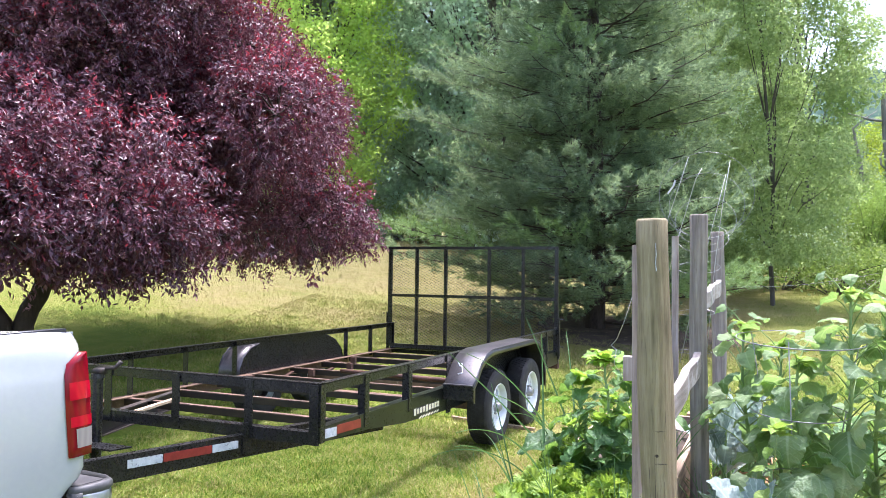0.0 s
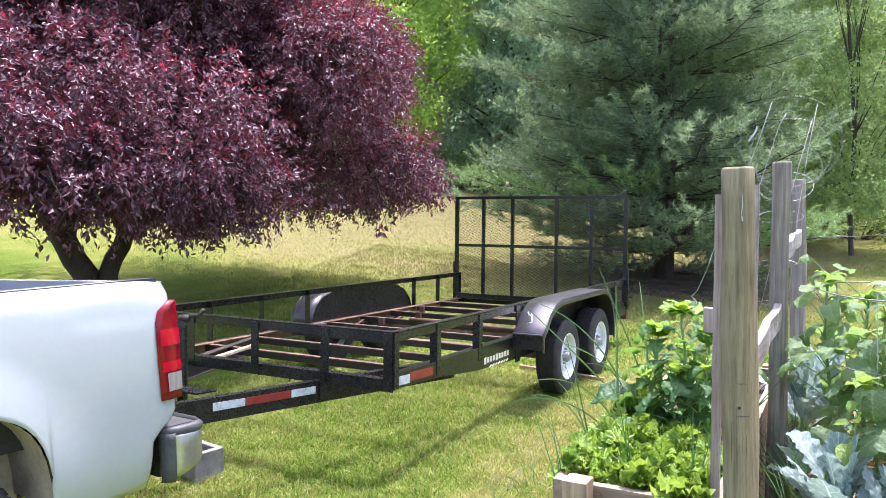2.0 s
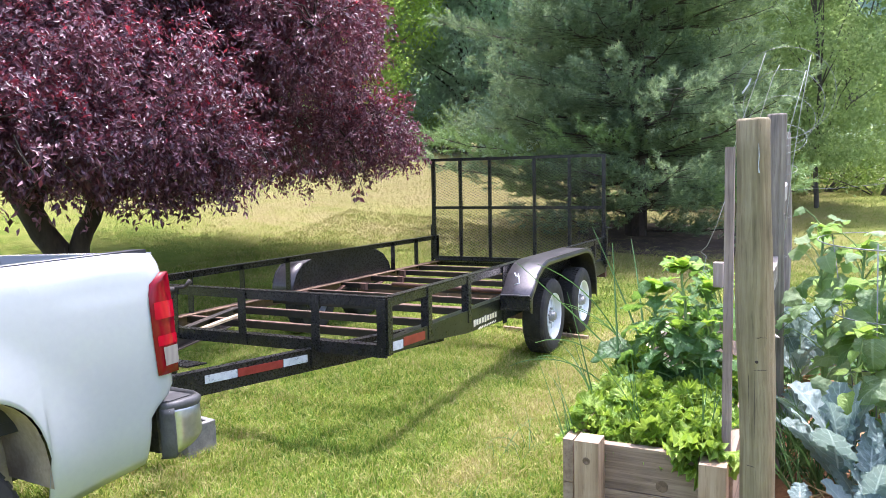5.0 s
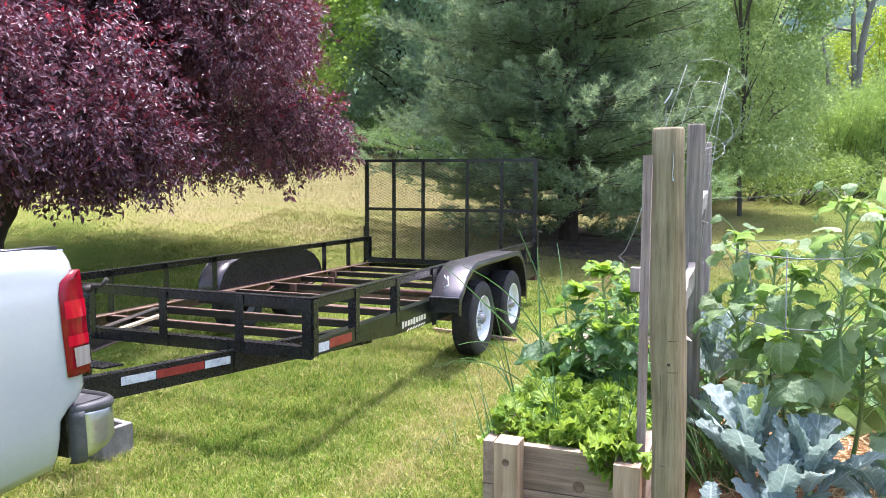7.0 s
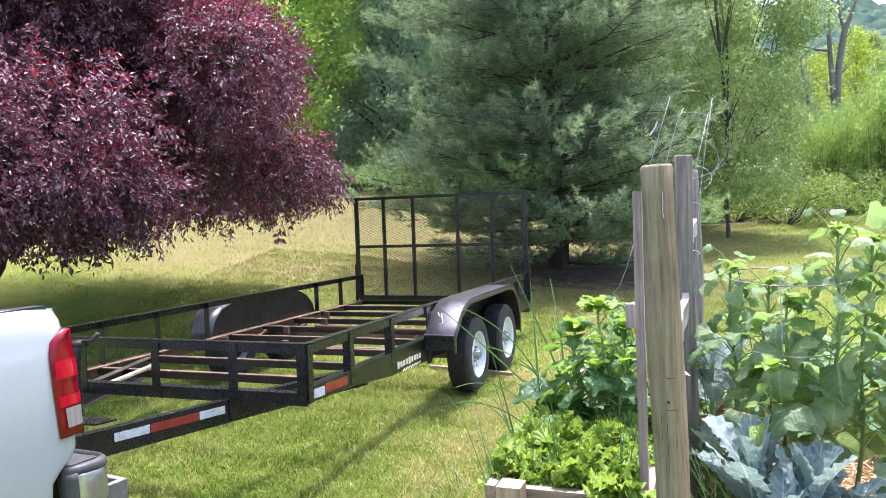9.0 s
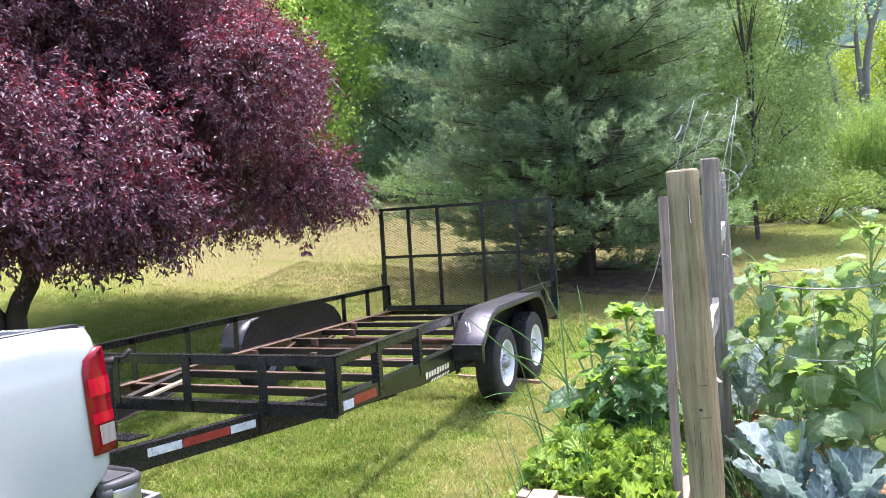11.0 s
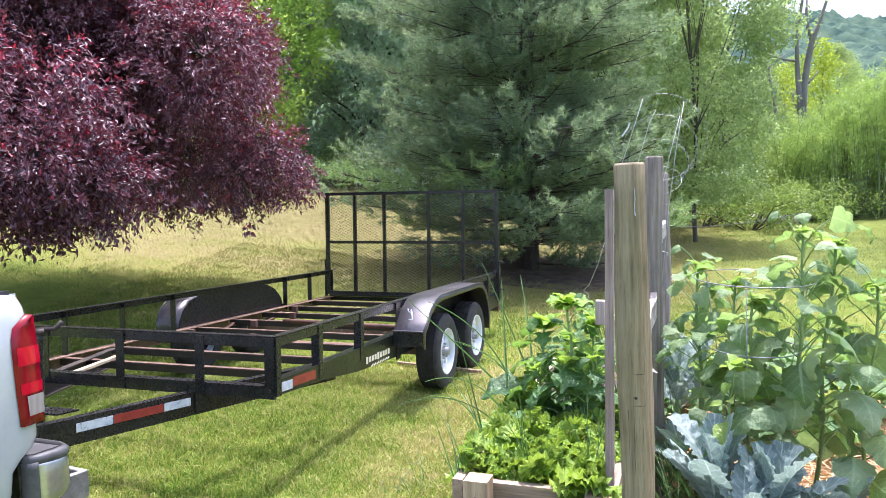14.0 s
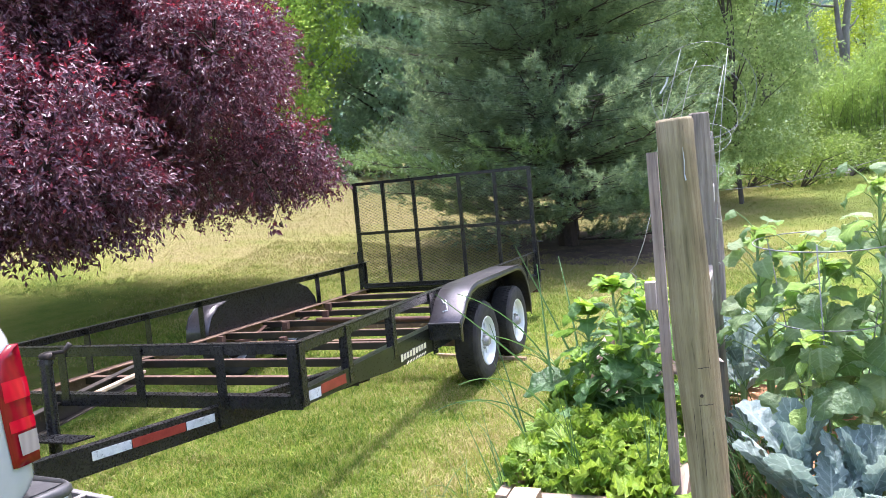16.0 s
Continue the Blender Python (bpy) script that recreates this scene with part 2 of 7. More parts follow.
# Needle litter with the pine's ground shade mixed into its dark brown.
PINE_LITTER = surface("shaded_pine_litter", (0.035, 0.024, 0.017), (0.10, 0.068, 0.045), 0.95, 0, 4, 40, bump=1.0, wear=(0.19, 0.14, 0.09), wear_at=0.58)
SOIL = surface("red_clay_soil", (0.19, 0.085, 0.04), (0.42, 0.21, 0.105), 0.95, 0, 5, 45, bump=1.0, wear=(0.52, 0.31, 0.17), wear_at=0.58)
POTTING = surface("dark_planting_soil", (0.035, 0.025, 0.018), (0.09, 0.065, 0.045), 0.95, 0, 9, 70, bump=1.0)
POST_WOOD = wood("weathered_round_post", (0.13, 0.105, 0.06), (0.26, 0.215, 0.13), (0.36, 0.31, 0.20), "z", 1.3)
GREY_WOOD = wood("grey_weathered_post", (0.125, 0.106, 0.087), (0.25, 0.215, 0.183), (0.375, 0.33, 0.285), "z", 1.0)
STAKE_WOOD = wood("grey_pink_stake", (0.20, 0.155, 0.14), (0.36, 0.29, 0.265), (0.50, 0.43, 0.41), "z", 1.2)
RAIL_WOOD = wood("peeling_white_rail", (0.17, 0.15, 0.125), (0.29, 0.26, 0.23), (0.42, 0.39, 0.36), "y", 1.0, worn=(0.40, 0.39, 0.37))
BOARD_WOOD = wood("weathered_bed_board", (0.17, 0.12, 0.09), (0.31, 0.225, 0.165), (0.44, 0.34, 0.25), "x", 0.9)
BED_POST = wood("tan_bed_corner_post", (0.27, 0.18, 0.115), (0.42, 0.30, 0.20), (0.54, 0.42, 0.30), "z", 0.9)
KNOT = surface("brown_wood_knot", (0.10, 0.065, 0.04), (0.20, 0.135, 0.09), 0.8, 0, 30, 120, bump=0.2)
PLANK = wood("dry_loose_board", (0.20, 0.14, 0.085), (0.36, 0.27, 0.18), (0.48, 0.38, 0.27), "y", 1.0)
BARK = surface("dark_fruit_tree_bark", (0.022, 0.016, 0.013), (0.075, 0.055, 0.045), 0.9, 0, 6, 40, (1, 1, 0.4), bump=1.0, wear=(0.13, 0.11, 0.09), wear_at=0.62)
BARK_GREY = surface("grey_tree_bark", (0.04, 0.034, 0.028), (0.12, 0.105, 0.09), 0.9, 0, 3, 25, (1, 1, 0.3), bump=0.8)
SNAG_WOOD = surface("bleached_dead_wood", (0.14, 0.128, 0.115), (0.29, 0.265, 0.24), 0.9, 0, 3, 25, (1, 1, 0.3), bump=0.6)

PLUM_LEAF = leafy("plum_leaf", [(0.10, (0.030, 0.0145, 0.025)), (0.40, (0.064, 0.023, 0.040)), (0.64, (0.135, 0.047, 0.070)), (0.86, (0.31, 0.155, 0.19))], 0.48, 0.17, (0.45, 0.04, 0.08), 0.72, 1.1)
PLUM_RED = leafy("red_plum_leaf", [(0.15, (0.12, 0.014, 0.028)), (0.5, (0.28, 0.026, 0.045)), (0.85, (0.46, 0.08, 0.11))], 0.44, 0.38, (0.6, 0.04, 0.07), 0.8, 1.1)
PINE_LEAF = leafy("pine_needles", [(0.15, (0.048, 0.088, 0.066)), (0.5, (0.135, 0.205, 0.135)), (0.85, (0.37, 0.45, 0.255))], 0.6, 0.46, (0.40, 0.53, 0.22), 0.18, 1.3)
# New growth, also the painted sunlight on the low limbs' plumes.
PINE_LIT_NEW = leafy("sunlit_pine_growth", [(0.15, (0.10, 0.18, 0.07)), (0.5, (0.21, 0.33, 0.13)), (0.85, (0.35, 0.48, 0.22))], 0.5, 0.34, (0.4, 0.55, 0.15), 0.4, 0.8)
MAPLE_LEAF = leafy("bright_maple_leaf", [(0.15, (0.23, 0.32, 0.070)), (0.5, (0.42, 0.54, 0.125)), (0.85, (0.58, 0.68, 0.21))], 0.5, 0.6, (0.66, 0.85, 0.20), 0.35, 0.5, gain=1.25)
BIRCH_LEAF = leafy("light_grove_leaf", [(0.15, (0.10, 0.155, 0.055)), (0.5, (0.245, 0.33, 0.125)), (0.85, (0.47, 0.55, 0.25))], 0.45, 0.5, (0.50, 0.66, 0.22), 0.35, 0.4)
# Distance haze is put into this green: paler and bluer.
WOODS_LEAF = leafy("hazy_woods_leaf", [(0.15, (0.19, 0.265, 0.19)), (0.5, (0.34, 0.44, 0.32)), (0.85, (0.51, 0.60, 0.46))], 0.5, 0.62, (0.66, 0.78, 0.52), 0.4, 0.3, gain=1.45)
YELLOW_LEAF = leafy("yellow_green_leaf", [(0.15, (0.17, 0.25, 0.02)), (0.5, (0.32, 0.42, 0.04)), (0.85, (0.48, 0.56, 0.07))], 0.5, 0.4, (0.5, 0.6, 0.05), 0.35, 0.5)
BAMBOO_LEAF = leafy("bamboo_leaf", [(0.15, (0.125, 0.23, 0.055)), (0.5, (0.245, 0.39, 0.095)), (0.85, (0.38, 0.53, 0.16))], 0.5, 0.4, (0.46, 0.57, 0.11), 0.35, 0.7)
SHRUB_LEAF = leafy("roadside_shrub_leaf", [(0.15, (0.075, 0.125, 0.030)), (0.5, (0.165, 0.235, 0.060)), (0.85, (0.28, 0.355, 0.105))], 0.5, 0.4, (0.33, 0.48, 0.08), 0.35, 0.7)
LETTUCE_LEAF = leafy("lettuce_leaf", [(0.15, (0.08, 0.18, 0.015)), (0.5, (0.20, 0.34, 0.034)), (0.85, (0.40, 0.52, 0.10))], 0.38, 0.36, (0.40, 0.56, 0.05), 0.5, 3.0, veins=0.35, single=True, ribs=3.0)
OKRA_LEAF = leafy("broad_green_leaf", [(0.15, (0.035, 0.095, 0.030)), (0.5, (0.085, 0.185, 0.052)), (0.85, (0.17, 0.30, 0.09))], 0.42, 0.36, (0.33, 0.56, 0.06), 0.5, 2.0, veins=0.35, single=True, ribs=5.0)
TOP_LEAF = leafy("young_top_leaf", [(0.15, (0.15, 0.29, 0.03)), (0.5, (0.25, 0.42, 0.05)), (0.85, (0.38, 0.54, 0.09))], 0.42, 0.42, (0.45, 0.65, 0.06), 0.5, 2.0, veins=0.35, single=True, ribs=6.0)
SUN_LEAF = leafy("sunflower_leaf", [(0.18, (0.085, 0.155, 0.070)), (0.5, (0.20, 0.30, 0.135)), (0.85, (0.35, 0.44, 0.25))], 0.42, 0.45, (0.36, 0.58, 0.09), 0.4, 2.0, veins=0.4, single=True, ribs=6.0)
SUN_YOUNG = leafy("young_sunflower_leaf", [(0.15, (0.13, 0.25, 0.04)), (0.5, (0.23, 0.36, 0.07)), (0.85, (0.35, 0.47, 0.13))], 0.42, 0.42, (0.42, 0.62, 0.08), 0.4, 2.0, veins=0.35, single=True, ribs=6.0)
KALE_LEAF = leafy("blue_green_brassica_leaf", [(0.15, (0.13, 0.19, 0.18)), (0.5, (0.23, 0.31, 0.285)), (0.85, (0.36, 0.44, 0.415))], 0.5, 0.36, (0.36, 0.5, 0.40), 0.4, 2.0, veins=0.75, single=True, ribs=8.0)
ONION_LEAF = leafy("onion_leaf", [(0.15, (0.05, 0.125, 0.04)), (0.5, (0.10, 0.20, 0.065)), (0.85, (0.18, 0.30, 0.11))], 0.42, 0.2, (0.2, 0.4, 0.1), 0.5, 2.0, single=True)
STEM = surface("green_stem", (0.13, 0.22, 0.06), (0.26, 0.36, 0.13), 0.55, 0, 10, 60, bump=0.1)
STRAW = leafy("straw_mulch_stalks", [(0.15, (0.30, 0.19, 0.09)), (0.5, (0.52, 0.37, 0.19)), (0.85, (0.72, 0.57, 0.34))], 0.7, 0.1, (0.6, 0.45, 0.25), 0.3, 3.0)


# ---- mesh helpers ----
def mesh_np(name, verts, faces, mats, mat_index=None, smooth=False):
    """A mesh from arrays: verts (n, 3), faces (m, k)."""
    me = bpy.data.meshes.new(name)
    verts, faces = np.asarray(verts, np.float32), np.asarray(faces, np.int32)
    m, k = faces.shape
    me.vertices.add(len(verts))
    me.vertices.foreach_set("co", verts.ravel())
    me.loops.add(m * k)
    me.loops.foreach_set("vertex_index", faces.ravel())
    me.polygons.add(m)
    me.polygons.foreach_set("loop_start", np.arange(0, m * k, k, dtype=np.int32))
    if mat_index is not None:
        me.polygons.foreach_set("material_index", np.asarray(mat_index, np.int32))
    me.polygons.foreach_set("use_smooth", np.full(m, smooth))
    for mt in (mats if isinstance(mats, (list, tuple)) else [mats]):
        me.materials.append(mt)
    me.update(calc_edges=True)
    return me


def thing(name, label, category, group="", kind="", at=None):
    ob = new(name)
    ob.empty_display_size = 0.2
    if at is not None:
        ob.matrix_world = at
    return tagged(ob, label, category, group, kind)


def part(name, bm, material, parent, label="", smooth=False, bevel=0.0):
    """One mesh object under a thing or a part; bm is a bmesh or a finished mesh."""
    if isinstance(bm, bmesh.types.BMesh):
        if bevel:
            bmesh.ops.bevel(bm, geom=[e for e in bm.edges if e.calc_face_angle(0) > 0.6], offset=bevel, segments=2, affect="EDGES", profile=0.6)
        bmesh.ops.recalc_face_normals(bm, faces=bm.faces)
        me = bpy.data.meshes.new(name)
        for f in bm.faces:
            f.smooth = smooth
        bm.to_mesh(me)
        bm.free()
        me.materials.append(material)
    else:
        me = bm
    ob = new(name, me)
    ob.parent = parent
    if label:
        ob["label"] = label
    return ob


def box(bm, x0, x1, y0, y1, z0, z1):
    v = [bm.verts.new(p) for p in ((x0, y0, z0), (x1, y0, z0), (x1, y1, z0), (x0, y1, z0), (x0, y0, z1), (x1, y0, z1), (x1, y1, z1), (x0, y1, z1))]
    for f in ((0, 3, 2, 1), (4, 5, 6, 7), (0, 1, 5, 4), (1, 2, 6, 5), (2, 3, 7, 6), (3, 0, 4, 7)):
        bm.faces.new([v[i] for i in f])
    return v


def bar(bm, p0, p1, w, h, up=(0, 0, 1)):
    """A rectangular bar from p0 to p1, w wide and h deep along up."""
    p0, p1 = Vector(p0), Vector(p1)
    d = (p1 - p0).normalized()
    s = d.cross(Vector(up)).normalized() * (w / 2)
    u = s.cross(d).normalized() * (h / 2)
    v = [bm.verts.new(p + a * s + b * u) for p in (p0, p1) for a, b in ((-1, -1), (1, -1), (1, 1), (-1, 1))]
    for f in ((3, 2, 1, 0), (4, 5, 6, 7), (0, 1, 5, 4), (1, 2, 6, 5), (2, 3, 7, 6), (3, 0, 4, 7)):
        bm.faces.new([v[i] for i in f])


def channel(bm, a, b, out, h, depth, t=0.008):
    """A C-section beam from a to b: web on the side of out, flanges turned away from it."""
    a, b = Vector(a), Vector(b)
    out = Vector(out).normalized()
    up = Vector((0, 0, 1))
    prof = ((0, -h / 2), (0, h / 2), (-depth, h / 2), (-depth, h / 2 - t), (-t, h / 2 - t), (-t, -h / 2 + t), (-depth, -h / 2 + t), (-depth, -h / 2))
    ends = [[bm.verts.new(p + out * u + up * v) for u, v in prof] for p in (a, b)]
    n = len(prof)
    for k in range(n):
        bm.faces.new((ends[0][k], ends[0][(k + 1) % n], ends[1][(k + 1) % n], ends[1][k]))
    bm.faces.new(ends[0][::-1])
    bm.faces.new(ends[1])


def tube(bm, pts, radii, n=8, cap=True):
    """A tapered tube along a polyline."""
    pts = [Vector(p) for p in pts]
    rings, side = [], None
    for i, p in enumerate(pts):
        d = (pts[min(i + 1, len(pts) - 1)] - pts[max(i - 1, 0)]).normalized()
        if side is None or side.cross(d).length < 1e-4:
            side = d.orthogonal()
        side = (side - d * side.dot(d)).normalized()
        w = d.cross(side)
        r = float(radii[i] if hasattr(radii, "__len__") else radii)
        rings.append([bm.verts.new(p + r * (math.cos(a) * side + math.sin(a) * w)) for a in (2 * math.pi * j / n for j in range(n))])
    for a, b in zip(rings, rings[1:]):
        for j in range(n):
            bm.faces.new((a[j], a[(j + 1) % n], b[(j + 1) % n], b[j]))
    if cap and n > 2:
        bm.faces.new(rings[0][::-1])
        bm.faces.new(rings[-1])


def lathe(bm, profile, n=32, axis="x", at=(0, 0, 0), close=False):
    """Turns a profile of (along, radius) round an axis."""
    rings = []
    for a, r in profile:
        ring = []
        for j in range(n):
            t = 2 * math.pi * j / n
            p = (a, r * math.cos(t), r * math.sin(t)) if axis == "x" else (r * math.cos(t), r * math.sin(t), a)
            ring.append(bm.verts.new((p[0] + at[0], p[1] + at[1], p[2] + at[2])))
        rings.append(ring)
    pairs = list(zip(rings, rings[1:])) + ([(rings[-1], rings[0])] if close else [])
    for a, b in pairs:
        for j in range(n):
            bm.faces.new((a[j], a[(j + 1) % n], b[(j + 1) % n], b[j]))
    return rings


def ring_wire(bm, centre, radius, wire, normal=(0, 0, 1), n=40, squash=1.0):
    m = Vector(normal).to_track_quat("Z", "Y").to_matrix()
    pts = [Vector(centre) + m @ Vector((radius * math.cos(a), radius * squash * math.sin(a), 0)) for a in (2 * math.pi * i / n for i in range(n + 1))]
    tube(bm, pts, wire, 5, cap=False)


def bm_new():
    return bmesh.new()


# ---- the lie of the land ----
def land(x, y):
    """Ground height: level round the trailer, dipping below the truck's far side, rising gently to the wood behind, more so behind the plum."""
    x, y = np.asarray(x, float), np.asarray(y, float)
    d = np.hypot(x + 0.8, y)
    front = np.clip((y + 0.4 * np.abs(x)) / 6.0, 0, 1)
    rise = np.where(d > 9.0, 0.055 * (d - 9.0) ** 2 / (d - 9.0 + 4.0), 0.0)
    swell = 1 + 2.3 * np.clip((-(x + 0.8) / np.maximum(d, 1.0) - 0.12) / 0.32, 0, 1) * np.clip((34.0 - d) / 12.0, 0.35, 1)
    dip = 0.052 * np.clip(-3.3 - x, 0, 3) * np.clip(3.0 - y, 0, 1)
    return np.minimum(rise * swell, 2.8) * front - dip + 0.012 * np.sin(x * 1.3) * np.cos(y * 0.9)


# ---- ground ----
def ground_sheet():
    near = np.linspace(-1, 1, 241)
    ax = np.sign(near) * (np.abs(near) ** 2.6) * 600 + near * 14
    gx, gy = np.meshgrid(ax - 2, ax + 8, indexing="ij")
    gz = land(gx, gy)
    n = len(ax)
    idx = np.arange(n * n).reshape(n, n)
    faces = np.stack([idx[:-1, :-1], idx[1:, :-1], idx[1:, 1:], idx[:-1, 1:]], -1).reshape(-1, 4)
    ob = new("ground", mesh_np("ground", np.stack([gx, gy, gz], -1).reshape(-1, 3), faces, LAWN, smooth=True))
    tagged(ob, "mown lawn with dry tan patches", "lawn", kind="structure")


ground_sheet()


def soil_patch(name, x0, x1, y0, y1, z, material, label, seed, amp=0.04, step=0.07):
    nx, ny = int((x1 - x0) / step), int((y1 - y0) / step)
    gx, gy = np.meshgrid(np.linspace(x0, x1, nx), np.linspace(y0, y1, ny), indexing="ij")
    gz = np.array([[noise.noise((a * 3.1, b * 3.1, seed)) * amp + noise.noise((a * 11, b * 11, seed)) * amp * 0.5 for b in gy[0]] for a in gx[:, 0]])
    wave = np.array([[0.22 * noise.noise((a * 1.7, b * 1.7, seed + 9)) - 0.1 for b in gy[0]] for a in gx[:, 0]])
    edge = np.minimum(np.minimum(gx - x0, x1 - gx), np.minimum(gy - y0, y1 - gy) + wave)
    gz = (gz + z) * np.clip(edge / 0.15, 0, 1) - 0.04 * (edge < 0.01)
    idx = np.arange(nx * ny).reshape(nx, ny)
    faces = np.stack([idx[:-1, :-1], idx[1:, :-1], idx[1:, 1:], idx[:-1, 1:]], -1).reshape(-1, 4)
    ob = new(name, mesh_np(name, np.stack([gx, gy, gz], -1).reshape(-1, 3), faces, material, smooth=True))
    return tagged(ob, label, "soil", kind="structure")


def litter_patch(cx, cy, r, material, label):
    """Bare ground with an uneven edge that dips below the lawn."""
    na, nr = 72, 14
    v, f = [], []
    for i in range(nr + 1):
        for j in range(na):
            a = 2 * math.pi * j / na
            q = r * i / nr * (1 + 0.14 * noise.noise((math.cos(a) * 1.6, math.sin(a) * 1.6, cx)) + 0.06 * noise.noise((math.cos(a) * 6, math.sin(a) * 6, cy)))
            x, y = cx + q * math.cos(a), cy + q * math.sin(a)
            v.append((x, y, float(land(x, y)) + 0.05 * (1 - (i / nr) ** 2) + 0.01 * noise.noise((x * 4, y * 4, 0)) - 0.02 * (i == nr)))
    for i in range(nr):
        for j in range(na):
            f.append((i * na + j, i * na + (j + 1) % na, (i + 1) * na + (j + 1) % na, (i + 1) * na + j))
    tagged(new("needle_litter", mesh_np("needle_litter", v, f, material, smooth=True)), label, "soil", kind="structure")


# Litter disc that also paints the shade below the pine.
litter_patch(-2.9, 13.6, 1.9, PINE_LITTER, "brown needle litter below the pine, darkened as its shade")
soil_patch("garden_soil", -1.02, 2.6, 2.3, 6.4, 0.09, SOIL, "bare red clay soil of the vegetable garden", 3.0)


# ---- utility trailer ----
PIVOT_Y, NOSE_UP = 6.335, 1.7
X0, X1, Y0, Y1 = -4.975, -2.90, 3.755, 8.63       # frame, left, right, front, rear
TOP, LOW = 0.765, 0.50                            # top rail, lower rail


def utility_trailer():
    t = thing("utility_trailer", "long black tandem-axle utility trailer with bare frame and raised mesh ramp", "trailer",
              at=Matrix.Translation((0, PIVOT_Y, 0)) @ pose(0, 0, 0, -NOSE_UP))
    L = lambda x, y, z: (x, y - PIVOT_Y, z)

    def angle_bar(name, a, b, size, inner, material, label="", drop=True, thick=0.007):
        """Angle iron: one flat leg on top and one upright leg; inner points to the flat leg's side."""
        bm = bm_new()
        a, b, inner = Vector(L(*a)), Vector(L(*b)), Vector(inner)
        bar(bm, a + inner * size / 2, b + inner * size / 2, size, thick)
        dz = Vector((0, 0, -size / 2 if drop else size / 2))
        bar(bm, a + dz + inner * thick / 2, b + dz + inner * thick / 2, thick, size - 0.001)
        return part(name, bm, material, t, label)

    # top rails
    angle_bar("top_rail", (X1, Y0, TOP), (X1, Y1, TOP), 0.052, (-1, 0, 0), BLACK)
    angle_bar("top_rail", (X0, Y0, TOP), (X0, Y1, TOP), 0.052, (1, 0, 0), BLACK)
    angle_bar("top_rail", (X0, Y0, TOP + 0.003), (X1, Y0, TOP + 0.003), 0.052, (0, 1, 0), BLACK)
    # lower frame: angle along the sides, with the rusty inner ledge on the far side
    angle_bar("side_frame", (X0, Y0, 0.455), (X0, Y1, 0.455), 0.085, (1, 0, 0), RUST_PALE, "rusty side frame with worn paint")
    angle_bar("front_frame", (X0, Y0 - 0.002, 0.502), (X1, Y0 - 0.002, 0.502), 0.064, (0, 1, 0), BLACK)
    bm = bm_new()
    bar(bm, L(X0, Y1 - 0.02, 0.45), L(X1, Y1 - 0.02, 0.45), 0.05, 0.10)
    part("rear_frame", bm, BLACK, t)
    # right side frame: shallow at the nose, deeper from the first post back
    bm = bm_new()
    prof = [(Y0, 0.455), (4.30, 0.432), (4.80, 0.385), (5.55, 0.36), (7.3, 0.36), (Y1, 0.385), (Y1, 0.525), (Y0, 0.535)]
    vs = [[bm.verts.new(L(x, y, z)) for y, z in prof] for x in (X1 - 0.006, X1 + 0.003)]
    bm.faces.new(vs[0][::-1])
    bm.faces.new(vs[1])
    for i in range(len(prof)):
        j = (i + 1) % len(prof)
        bm.faces.new((vs[0][i], vs[0][j], vs[1][j], vs[1][i]))
    bar(bm, L(X1 - 0.045, Y0, 0.52), L(X1 - 0.045, Y1, 0.52), 0.08, 0.007)
    part("side_frame", bm, BLACK_GREEN, t, "black side frame, deeper behind the nose")
    def upright(x, y, z0=0.46, w=0.05, along="y", side=1):
        bm = bm_new()
        if along == "y":
            bar(bm, L(x + 0.004 * side, y, z0), L(x + 0.004 * side, y, TOP - 0.003), w, 0.007, (1, 0, 0))
            bar(bm, L(x - 0.02 * side, y - w / 2, z0 + 0.002), L(x - 0.02 * side, y - w / 2, TOP - 0.008), 0.007, 0.045, (1, 0, 0))
        else:
            bar(bm, L(x, y - 0.005, z0), L(x, y - 0.005, TOP - 0.003), 0.007, w, (1, 0, 0))
            bar(bm, L(x - w / 2, y + 0.02, z0 + 0.002), L(x - w / 2, y + 0.02, TOP - 0.008), 0.045, 0.007, (1, 0, 0))
        part("upright", bm, BLACK, t)

    for y in (Y0 + 0.03, 4.27, 4.86, 8.16, 8.60):
        upright(X1, y, 0.45 if y < 6 else 0.39)
    for y in (Y0 + 0.03, 4.47, 5.04, 5.64, 7.50, 8.05, 8.60):
        upright(X0, y, 0.42, side=-1)
    for x in (-2.93, -3.36, -3.885, -4.42, X0 + 0.03):
        upright(x, Y0, 0.44, 0.055, "x")
    # wide plate post in front of the fender
    bm = bm_new()
    bar(bm, L(X1 + 0.008, 5.50, 0.34), L(X1 + 0.008, 5.50, TOP - 0.004), 0.075, 0.008, (1, 0, 0))
    part("upright", bm, BLACK, t)
    # cross members
    for y in (4.37, 4.84, 5.36, 5.86, 6.40, 6.95, 7.50, 8.03):
        bm = bm_new()
        bar(bm, L(X0 + 0.05, y, 0.423), L(X1 - 0.012, y, 0.423), 0.006, 0.044)
        member = part("cross_member", bm, RUST_DARK, t, "blackened steel cross member")
        # Top flange in the paler rust: its lit edge is painted in.
        bm = bm_new()
        bar(bm, L(X0 + 0.05, y + 0.018, 0.449), L(X1 - 0.012, y + 0.018, 0.449), 0.042, 0.006)
        part("top_flange", bm, RUST_LIT_TOP, member, "flange with brown rust, coloured paler as its sunlit top")
    # pipe and loose brackets between the members
    bm = bm_new()
    tube(bm, [L(-4.30, 6.30, 0.47), L(-3.05, 6.18, 0.47)], 0.021, 10)
    part("cross_pipe", bm, RUST, t, "rusty red pipe across the frame", smooth=True)
